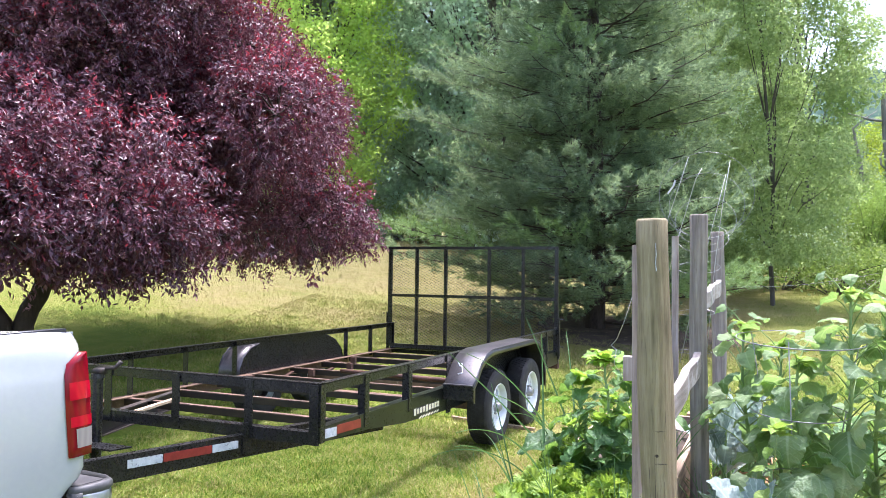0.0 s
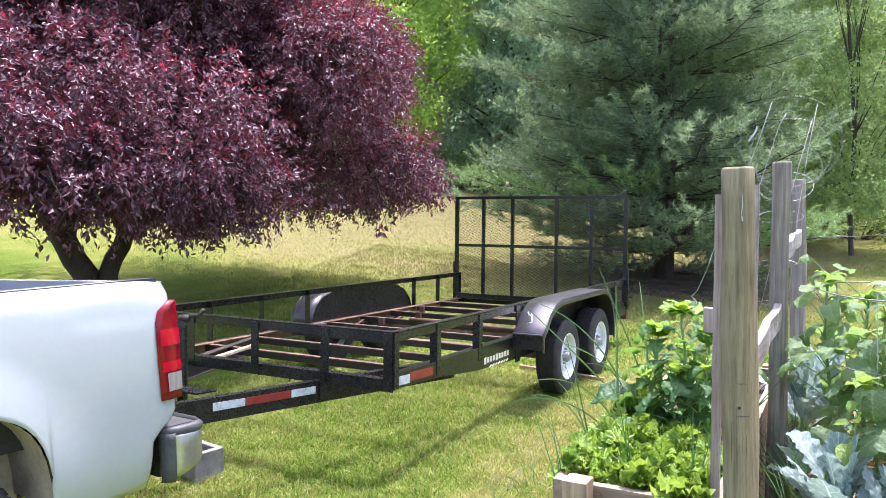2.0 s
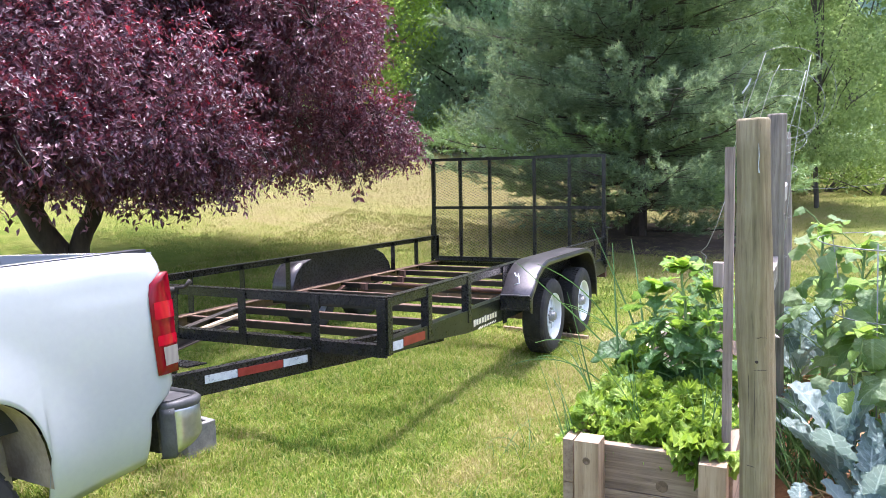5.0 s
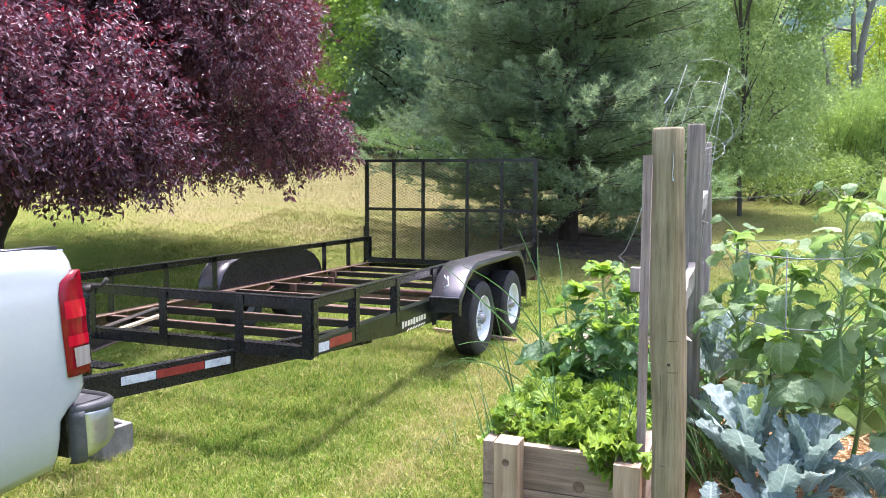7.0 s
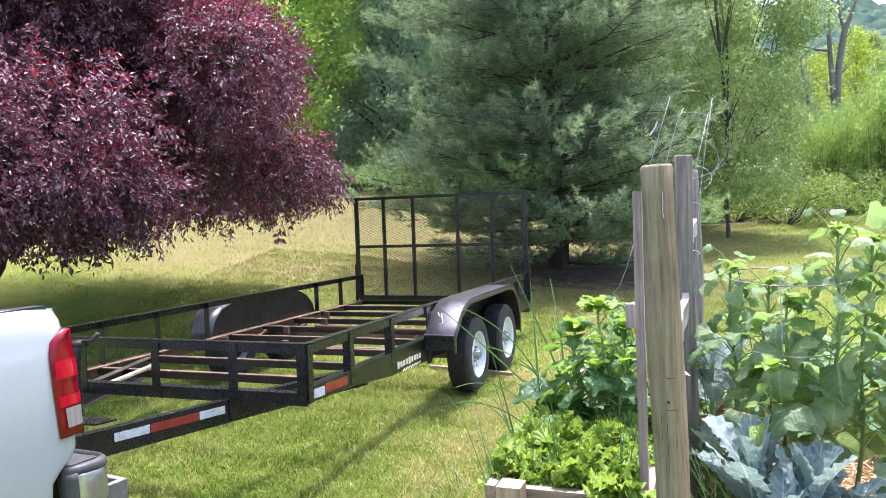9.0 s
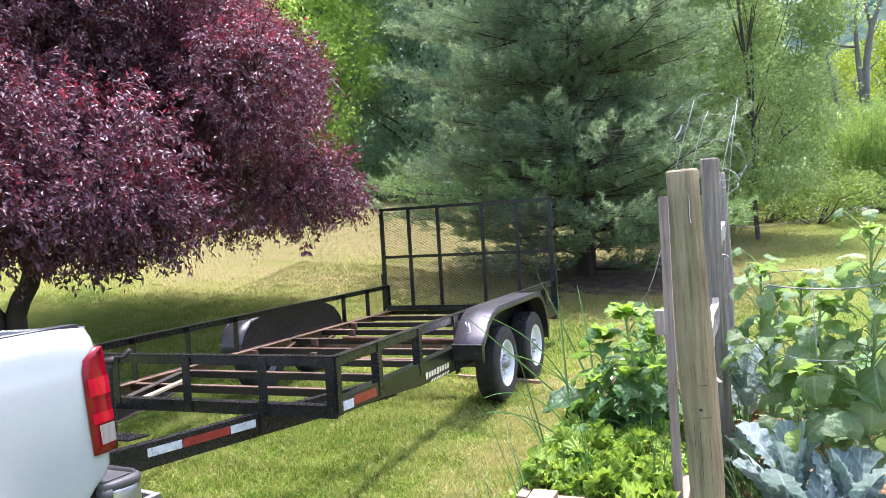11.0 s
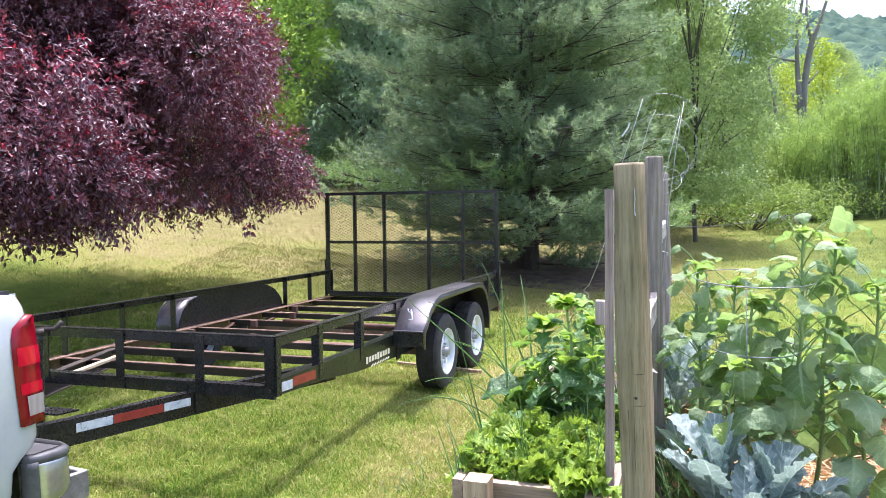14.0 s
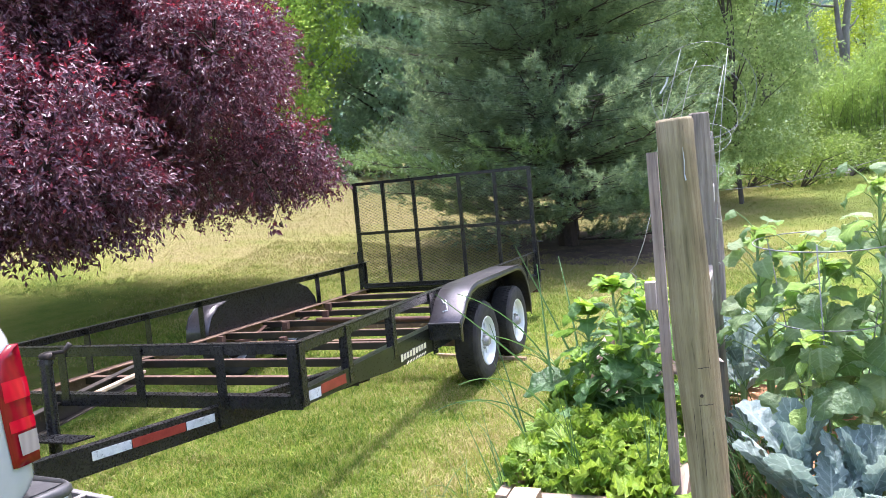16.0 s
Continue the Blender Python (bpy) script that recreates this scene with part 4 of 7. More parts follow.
    # tail lamps
    for s, bx in ((1, 0.0), (-1, -W)):
        bm = bm_new()
        n = 10
        secs = []
        for i in range(n + 1):
            u = i / n
            z = 0.79 + 0.385 * u
            rear_y = 0.028 - 0.02 * max(0, (u - 0.8) / 0.2) ** 2
            fore = -0.085 - 0.008 * math.sin(u * math.pi) + 0.055 * max(0, (u - 0.86) / 0.14) ** 1.5
            bulge = 0.055 * math.sin(max(0.0, min(1.0, (z - 0.35) / 0.95)) * math.pi * 0.85) - 0.05
            secs.append([(bx + s * (bulge + dx), y, z) for dx, y in ((0.004, fore), (0.013, fore + 0.010), (0.013, fore + 0.030), (0.000, 0.010), (-0.045, rear_y), (-0.085, rear_y - 0.002))])
        vs = [[bm.verts.new(p) for p in sec] for sec in secs]
        for a, b in zip(vs, vs[1:]):
            for k in range(5):
                bm.faces.new((a[k], a[k + 1], b[k + 1], b[k]))
        bm.faces.new(vs[0][::-1])
        bm.faces.new(vs[-1])
        lamp = part("tail_lamp", bm, LAMP_RED, t, "red tail lamp with clear reversing section", smooth=True)

        def window(name, u0, u1, material, d0, d1, label):
            bm = bm_new()
            cols = []
            for i in range(5):
                u = u0 + (u1 - u0) * i / 4
                k = min(int(u * n), n - 1)
                fr = u * n - k
                sec = [tuple(np.array(p) * (1 - fr) + np.array(q) * fr) for p, q in zip(secs[k], secs[k + 1])]
                pts = [sec[1], sec[2], sec[3], sec[4]]
                cols.append([bm.verts.new((p[0] + s * 0.003, p[1] + (0.002 if j == 3 else 0.001), p[2])) for j, p in enumerate(pts) if d0 <= j <= d1])
            for a, b in zip(cols, cols[1:]):
                for j in range(d1 - d0):
                    bm.faces.new((a[j], a[j + 1], b[j + 1], b[j]))
            part(name, bm, material, lamp, label, smooth=True)
        window("brake_lens", 0.55, 0.72, LAMP_BRIGHT, 0, 3, "bright red reflector band")
        window("brake_lens", 0.29, 0.39, LAMP_BRIGHT, 0, 3, "bright red reflector band")
        window("reversing_lens", 0.085, 0.27, LAMP_CLEAR, 1, 2, "clear reversing lamp lens")
    # bumper: chrome face wrapped round the corners, dark plastic cap and corner pads
    def wrap(points):
        """The half outline of one corner, mirrored to the other."""
        return points + [(-W - x, y) for x, y in points[::-1]]
    face = wrap([(0.019, -0.050), (0.0275, -0.015), (0.027, 0.030), (0.020, 0.065), (0.000, 0.092), (-0.05, 0.110), (-0.30, 0.122)])
    bm = bm_new()
    cols = []
    for x, y in face:
        low = 0.480 + 0.35 * max(0.0, min(y, 0.12))
        cols.append([bm.verts.new((x - (0.012 if k == 0 else 0.004 if k == 5 else 0.0) * (1 if x > -1 else -1), y - (0.012 if k in (0, 5) else 0.0), z)) for k, z in enumerate((low, low + 0.02, 0.53, 0.60, 0.638, 0.648))])
    for a, b in zip(cols, cols[1:]):
        for k in range(5):
            bm.faces.new((a[k], a[k + 1], b[k + 1], b[k]))
    bumper = part("bumper", bm, CHROME, t, "chrome rear step bumper", smooth=True)
    bumper.modifiers.new("thickness", "SOLIDIFY").thickness = 0.006
    # the cap: a rounded bead along the top edge, and the step behind it
    bm = bm_new()
    line = wrap([(-0.012, -0.075), (0.012, -0.062), (0.024, -0.035), (0.029, 0.000), (0.030, 0.035), (0.022, 0.072), (0.000, 0.100), (-0.05, 0.118), (-0.30, 0.130)])
    rings = []
    for i, (x, y) in enumerate(line):
        s = 1 if x > -1 else -1
        inward = 0.030 if y < 0.09 else 0.012
        rings.append([bm.verts.new((x - s * dx, y - (dx if y > 0.09 else 0.0), z)) for dx, z in ((0.006, 0.640), (0.0, 0.648), (0.0, 0.668), (0.008, 0.678), (inward, 0.678), (inward, 0.640))])
    for a, b in zip(rings, rings[1:]):
        for k in range(6):
            bm.faces.new((a[k], a[(k + 1) % 6], b[(k + 1) % 6], b[k]))
    bm.faces.new(rings[0])
    bm.faces.new(rings[-1][::-1])
    part("bumper_cap", bm, GREYPAD, bumper, "grey plastic bumper cap", smooth=True)
    for s in (1, -1):
        bm = bm_new()
        cols = []
        for x, y in ((-0.020, -0.082), (0.004, -0.070), (0.017, -0.058), (0.022, -0.048), (0.0235, -0.043)):
            cols.append([bm.verts.new(((x if s > 0 else -W - x) - s * 0.012 * (z < 0.47), y - 0.02 * (0.65 - z), z)) for z in (0.462, 0.475, 0.55, 0.63, 0.655)])
        for a, b in zip(cols, cols[1:]):
            for k in range(4):
                bm.faces.new((a[k], a[k + 1], b[k + 1], b[k]))
        part("corner_pad", bm, GREYPAD, bumper, "dark grey plastic bumper corner", smooth=True).modifiers.new("thickness", "SOLIDIFY").thickness = 0.006
    bm = bm_new()
    box(bm, -W + 0.06, -0.06, -0.02, 0.105, 0.640, 0.664)
    part("step_pad", bm, GREYPAD, bumper, "grey plastic step pad", bevel=0.006)
    bm = bm_new()
    box(bm, -W + 0.10, -0.10, -0.04, 0.0, 0.46, 0.63)
    part("bumper_beam", bm, HUB, bumper, "dark steel bumper beam", bevel=0.006)
    # wheels
    for x, s in ((-0.16, 1), (-W + 0.16, -1)):
        for y in (-0.965, -4.6):
            w = part("wheel", truck_rim(s), CHROME, t, "silver alloy wheel")
            w.matrix_basis = Matrix.Translation((x, y, 0.385)) @ Matrix.Scale(1.12, 4)
            part("tyre", tyre_mesh(s), TYRE, w)
    # frame rail, cab and hood
    bm = bm_new()
    box(bm, -W + 0.5, -0.5, -5.2, -0.02, 0.42, 0.56)
    part("chassis", bm, HUB, t)
    bm = bm_new()
    hull = [(-2.02, 0.45), (-2.02, 1.28), (-2.10, 1.80), (-2.25, 1.86), (-3.55, 1.86), (-3.75, 1.80), (-4.25, 1.30), (-5.45, 1.20), (-5.60, 1.05), (-5.62, 0.62), (-5.5, 0.45)]
    ring = []
    for x, zs in ((-0.03, 0.0), (-0.10, 1.0), (-W + 0.10, 1.0), (-W + 0.03, 0.0)):
        ring.append([bm.verts.new((x if z < 1.3 or zs else x + (-0.12 if x > -1 else 0.12), y, z)) for y, z in hull])
    for a, b in zip(ring, ring[1:]):
        for k in range(len(hull)):
            bm.faces.new((a[k], a[(k + 1) % len(hull)], b[(k + 1) % len(hull)], b[k]))
    bm.faces.new(ring[0][::-1])
    bm.faces.new(ring[-1])
    part("cab", bm, WHITE, t, bevel=0.03)
    for x in (-0.125, -W + 0.125):
        bm = bm_new()
        box(bm, x - 0.03, x + 0.03, -3.70, -2.25, 1.33, 1.74)
        part("window", bm, GLASS_DARK, t, bevel=0.02)
    bm = bm_new()
    box(bm, -W + 0.3, -0.3, -2.085, -2.03, 1.36, 1.74)
    part("window", bm, GLASS_DARK, t, bevel=0.02)
    return t


def truck_rim(s):
    bm = bm_new()
    lathe(bm, [(s * 0.03, 0.02), (s * 0.05, 0.09), (s * 0.04, 0.16), (s * 0.09, 0.19), (s * 0.095, 0.21), (-s * 0.09, 0.20)], 32)
    return bm


def lamp_material(name, color, rough=0.12, emit=0.0):
    k = Nodes(name)
    v = k.coords((1, 1, 1))
    w = k.add("ShaderNodeTexWave", Scale=60.0, Distortion=0.5)
    k.link(v, w.inputs["Vector"])
    k.color(k.mix(k.math("MULTIPLY", w.outputs["Fac"], 0.35), color, tuple(c * 0.55 for c in color)))
    k.b.inputs["Roughness"].default_value = rough
    k.b.inputs["Coat Weight"].default_value = 0.15
    k.b.inputs["Specular IOR Level"].default_value = 0.3
    return k.m


LAMP_RED = lamp_material("red_lamp_plastic", (0.20, 0.002, 0.010))
LAMP_BRIGHT = lamp_material("red_reflector_plastic", (0.42, 0.003, 0.018))
LAMP_CLEAR = lamp_material("clear_lamp_plastic", (0.29, 0.26, 0.24))
pickup_truck()


# ---- block by the trailer tongue ----
def concrete_block(at):
    bm = bm_new()
    w, l, h = 0.19, 0.39, 0.19
    box(bm, -w / 2, w / 2, -l / 2, -l / 2 + 0.035, 0, h)
    box(bm, -w / 2, w / 2, l / 2 - 0.035, l / 2, 0, h)
    box(bm, -w / 2, w / 2, -0.018, 0.018, 0, h)
    box(bm, -w / 2, -w / 2 + 0.034, -l / 2 + 0.03, l / 2 - 0.03, 0.001, h - 0.001)
    box(bm, w / 2 - 0.034, w / 2, -l / 2 + 0.03, l / 2 - 0.03, 0.001, h - 0.001)
    bmesh.ops.bevel(bm, geom=list(bm.edges), offset=0.004, segments=1, affect="EDGES")
    bmesh.ops.recalc_face_normals(bm, faces=bm.faces)
    me = bpy.data.meshes.new("concrete_block")
    bm.to_mesh(me)
    bm.free()
    me.materials.append(CONCRETE)
    ob = tagged(new("concrete_block", me), "grey hollow concrete block on the grass beside the trailer tongue", "block")
    ob.matrix_world = at


concrete_block(pose(-4.045, 3.385, -0.025, 0, 0, 80))


# ---- fence ----
def round_post(bm, r, h, seed, n=20, wob=0.006):
    rows = 14
    rings = []
    for i in range(rows + 1):
        z = h * i / rows
        ring = []
        for j in range(n):
            a = 2 * math.pi * j / n
            rr = r * (1.04 - 0.08 * i / rows) + wob * noise.noise((math.cos(a) * 1.5, math.sin(a) * 1.5, z * 2 + seed)) * 2
            ring.append(bm.verts.new((rr * math.cos(a), rr * math.sin(a), z)))
        rings.append(ring)
    for a, b in zip(rings, rings[1:]):
        for j in range(n):
            bm.faces.new((a[j], a[(j + 1) % n], b[(j + 1) % n], b[j]))
    top = [bm.verts.new((v.co.x * 0.9, v.co.y * 0.9, h + 0.008)) for v in rings[-1]]
    for j in range(n):
        bm.faces.new((rings[-1][j], rings[-1][(j + 1) % n], top[(j + 1) % n], top[j]))
    bm.faces.new(top)


def garden_fence():
    f = thing("garden_fence", "weathered post and rail garden fence of round posts", "fence")
    for i, (x, y, r, h, m, lean) in enumerate(((-0.962, 2.75, 0.052, 1.655, POST_WOOD, -1.6), (-1.0, 4.20, 0.044, 1.735, GREY_WOOD, 0.0), (-1.005, 5.76, 0.046, 1.69, GREY_WOOD, -0.5))):
        bm = bm_new()
        round_post(bm, r, h + 0.1, 3.3 * i)
        p = part("post", bm, m, f, ("tan round wooden post with cracks and small knots" if i == 0 else "grey round wooden post"), smooth=True)
        p.matrix_basis = pose(x, y, -0.1, 0, lean, 0)
        if i == 0:
            bm = bm_new()
            tube(bm, [(-0.99, 2.697, 1.585), (-0.988, 2.696, 1.55), (-0.990, 2.696, 1.52), (-0.987, 2.6955, 1.50)], [0.0006, 0.0012, 0.001, 0.002], 6)
            part("resin_drip", bm, TAPE_W, p, "white sap drip").matrix_parent_inverse = p.matrix_basis.inverted()
            slope = math.tan(radians(lean))
            for z, a, w in ((1.005, -85, 0.04), (0.905, -72, 0.03), (0.60, -100, 0.03), (1.30, -60, 0.015)):
                # ragged saw mark across the grain
                bm = bm_new()
                pts = []
                for k in range(9):
                    t = radians(a + (k - 4) * w / r * 57.3 / 8 * 1.4)
                    pts.append((x + (z + 0.1) * slope + (r + 0.0002) * math.cos(t), y + (r + 0.0002) * math.sin(t), z + 0.002 * noise.noise((k * 0.9, z * 9, 0))))
                tube(bm, pts, [0.0004, 0.0008, 0.0006, 0.0012, 0.0009, 0.0013, 0.0007, 0.0009, 0.0004], 5)
                part("saw_mark", bm, BARK, p, "dark mark across the grain").matrix_parent_inverse = p.matrix_basis.inverted()
            for z0, z1, a, w in ((0.75, 1.25, -110, 0.0010), (1.15, 1.55, -75, 0.0009), (0.45, 0.85, -62, 0.0011), (1.30, 1.64, -122, 0.0010), (0.55, 0.95, -92, 0.0008), (1.0, 1.35, -50, 0.0009)):
                # drying check along the grain
                bm = bm_new()
                pts = []
                for k in range(12):
                    z = z0 + (z1 - z0) * k / 11
                    t = radians(a + 5 * noise.noise((z * 3, a, 0)))
                    rr = r * (1.04 - 0.08 * (z + 0.1) / (h + 0.1))
                    pts.append((x + (z + 0.1) * slope + rr * math.cos(t), y + rr * math.sin(t), z))
                tube(bm, pts, [w * (0.3 + math.sin(k / 11 * 3.14)) for k in range(12)], 4)
                part("crack", bm, BARK, p, "thin drying crack").matrix_parent_inverse = p.matrix_basis.inverted()
            for z, a, w in ((1.07, -78, 0.004), (0.93, -84, 0.005)):
                bm = bm_new()
                lathe(bm, [(0.0, 0.0005), (0.0012, w * 0.7), (0.0, w)], 12, axis="z")
                t = radians(a)
                o = part("knot", bm, BARK, p, "small dark knot")
                o.matrix_parent_inverse = p.matrix_basis.inverted()
                o.matrix_basis = pose(x + (z + 0.1) * slope + r * math.cos(t), y + r * math.sin(t), z) @ Vector((math.cos(t), math.sin(t), 0)).to_track_quat("Z", "Y").to_matrix().to_4x4()
    for y0, y1, z0, z1, x in ((2.80, 4.22, 0.985, 1.03, -1.0), (4.25, 5.80, 1.285, 1.33, -1.01)):
        bm = bm_new()
        n = 8
        pts = [(x + 0.004 * math.sin(k * 2.1), y0 + (y1 - y0) * k / n, z0 + (z1 - z0) * k / n + 0.006 * math.sin(k * 1.7)) for k in range(n + 1)]
        for a, b in zip(pts, pts[1:]):
            bar(bm, a, b, 0.034, 0.095)
        bmesh.ops.remove_doubles(bm, verts=bm.verts, dist=0.004)
        part("rail", bm, RAIL_WOOD, f, "peeling whitewashed rail", bevel=0.006)
    for x, y, h, z0 in ((-1.105, 3.0, 1.582, 0.50), (-1.125, 4.24, 1.638, 0.40)):
        bm = bm_new()
        box(bm, x - 0.006, x + 0.024, y - 0.014, y + 0.014, z0, h)
        part("stake", bm, STAKE_WOOD, f, "grey sawn stake", bevel=0.003)
    bm = bm_new()
    box(bm, -1.15, -1.118, 3.03, 3.07, 1.10, 1.185)
    part("cleat", bm, STAKE_WOOD, f, "short brown wooden cleat", bevel=0.006)
    bm = bm_new()
    tube(bm, [(-1.11, 2.98, 1.40), (-1.135, 2.98, 1.32), (-1.165, 2.99, 1.25), (-1.19, 3.02, 1.225), (-1.17, 3.01, 1.21), (-1.18, 3.02, 1.16), (-1.15, 3.01, 1.12)], 0.0010, 5)
    part("cord", bm, WIRE_W, f, "white knotted cord", smooth=True)
    bm = bm_new()
    pts = [(-0.93 + 0.9 * u, 5.66 + 0.3 * u, 1.33 + 0.10 * u - 0.12 * u * (1 - u)) for u in (0, 0.25, 0.5, 0.75, 1.0)]
    tube(bm, pts, 0.0013, 5)
    part("wire", bm, WIRE, f, "slack grey wire")
    return f


garden_fence()


def hung_cage():
    """Tomato cage hooked over the second post, its wide ring tipped forward."""
    c = thing("tomato_cage", "pale wire tomato cage hung upside down over a fence post", "plant cage", "tomato cages")
    rings = [((-0.985, 4.42, 1.855), 0.232, (0.06, -0.9, 0.22)), ((-0.985, 4.44, 1.80), 0.185, (0.05, -0.88, 0.32)), ((-0.99, 4.44, 1.72), 0.15, (0.03, -0.8, 0.5)), ((-1.00, 4.42, 1.63), 0.125, (0.02, -0.6, 0.8)), ((-1.02, 4.40, 1.48), 0.105, (0, -0.3, 1)), ((-1.03, 4.38, 1.25), 0.09, (0, -0.1, 1)), ((-1.04, 4.38, 1.05), 0.085, (0, 0, 1))]
    for p, r, nrm in rings:
        bm = bm_new()
        ring_wire(bm, p, r, 0.0012, nrm)
        part("ring", bm, WIRE, c, smooth=True)
    for pts in (((-1.065, 4.36, 2.045), (-1.12, 4.36, 1.87), (-1.18, 4.34, 1.68), (-1.22, 4.33, 1.5)),
                ((-1.00, 4.36, 1.985), (-1.03, 4.36, 1.93), (-1.10, 4.34, 1.68), (-1.16, 4.33, 1.45)),
                ((-0.865, 4.36, 2.02), (-0.90, 4.35, 1.8), (-0.935, 4.33, 1.5), (-0.975, 4.31, 1.02)),
                ((-0.885, 4.36, 1.95), (-0.95, 4.35, 1.68), (-1.02, 4.33, 1.40), (-1.10, 4.31, 1.0))):
        bm = bm_new()
        tube(bm, pts, 0.0018, 6)
        part("leg", bm, WIRE_W, c, smooth=True)
    bm = bm_new()
    tube(bm, [(-1.17, 4.38, 1.86), (-1.14, 4.37, 1.90), (-1.13, 4.37, 1.93)], 0.005, 5)
    part("tie", bm, TAPE_W, c, "scrap of white tie")


hung_cage()


# ---- raised bed ----
def raised_bed():
    b = thing("raised_bed", "knee-high raised planter of weathered boards with tan corner posts", "planter")
    bx0, bx1, by0, by1, h = -1.64, -1.085, 2.93, 5.30, 0.54
    for k in range(3):
        z0, z1 = 0.01 + k * 0.178, 0.01 + k * 0.178 + 0.174
        for y, s in ((by0, 1), (by1, -1)):
            bm = bm_new()
            box(bm, bx0 + 0.04, bx1 - 0.003, y - 0.019, y + 0.019, z0, z1 - (0.012 if k == 2 else 0))
            part("board", bm, BOARD_WOOD, b, bevel=0.004)
        for x in (bx0, bx1):
            bm = bm_new()
            box(bm, x - 0.019, x + 0.019, by0 - 0.02, by1 + 0.02, z0, z1 - (0.012 if k == 2 else 0))
            part("board", bm, BOARD_Y, b, bevel=0.004)
    for x, y, hh in ((-1.547, by0 - 0.064, 0.56), (-1.122, by0 - 0.064, 0.535), (-1.555, by1 + 0.064, 0.54), (-1.13, by1 + 0.064, 0.54)):
        bm = bm_new()
        box(bm, x - 0.044, x + 0.044, y - 0.044, y + 0.044, 0, hh)
        part("corner_post", bm, BED_POST, b, "tan sawn corner post", bevel=0.005)
    bm = bm_new()
    box(bm, bx0 + 0.02, bx1 - 0.02, by0 + 0.02, by1 - 0.02, 0.02, 0.46)
    part("planting_soil", bm, POTTING, b, "dark planting soil")
    for x, z in ((-1.547, 0.49),):
        bm = bm_new()
        lathe(bm, [(0.0, 0.001), (0.003, 0.012), (0.0, 0.014)], 12, axis="z")
        p = part("knot", bm, KNOT, b)
        p.matrix_basis = pose(x, by0 - 0.108, z, 90)
    bm = bm_new()
    lathe(bm, [(0.0, 0.001), (0.0015, 0.017), (0.0, 0.022)], 16, axis="z")
    part("knot", bm, KNOT, b).matrix_basis = pose(-1.30, by0 - 0.0195, 0.40, 90)


BOARD_Y = wood("weathered_bed_board_side", (0.17, 0.12, 0.09), (0.31, 0.225, 0.165), (0.44, 0.34, 0.25), "y", 0.9)
raised_bed()


# ---- foliage helpers ----
def frames(dirs, up=None):
    """Orthonormal frames (along, side, normal) for many directions, with a random spin."""
    d = dirs / np.linalg.norm(dirs, axis=1, keepdims=True)
    r = rng.normal(size=d.shape) if up is None else up
    s = np.cross(d, r)
    s /= np.linalg.norm(s, axis=1, keepdims=True) + 1e-9
    return d, s, np.cross(s, d)


def leaf_cloud(pos, dirs, length, width, fold=0.18, up=None):
    """Many folded diamond leaves: two triangles each. Returns verts, faces."""
    d, s, n = frames(dirs, up)
    L, Wd = length[:, None], width[:, None]
    v = np.stack([pos, pos + d * L * 0.45 + s * Wd * 0.5 + n * Wd * fold, pos + d * L, pos + d * L * 0.45 - s * Wd * 0.5 + n * Wd * fold], 1)
    i = np.arange(len(pos))[:, None] * 4
    f = np.concatenate([i + [0, 1, 2], i + [0, 2, 3]], 1).reshape(-1, 3)
    return v.reshape(-1, 3), f


def unit(n):
    v = rng.normal(size=(n, 3))
    return v / np.linalg.norm(v, axis=1, keepdims=True)


def clumped(centres, radii, per, squash=0.75, shell=0.55):
    """Points in soft balls round clump centres, denser towards the outside."""
    c, r = np.repeat(centres, per, 0), np.repeat(radii, per)
    u = unit(len(c))
    rad = r * (shell + (1 - shell) * rng.random(len(c))) * (0.75 + 0.5 * rng.random(len(c)))
    off = u * rad[:, None]
    off[:, 2] *= squash
    return c + off, u


def limb(a, b, n=6, sag=0.0, wob=0.12):
    a, b = np.array(a, float), np.array(b, float)
    ts = np.linspace(0, 1, n)
    l = np.linalg.norm(b - a)
    w = rng.normal(size=(n, 3)) * wob * l * 0.25 * np.sin(ts * np.pi)[:, None]
    p = a + (b - a) * ts[:, None] + w
    p[:, 2] += sag * l * np.sin(ts * np.pi)
    return p


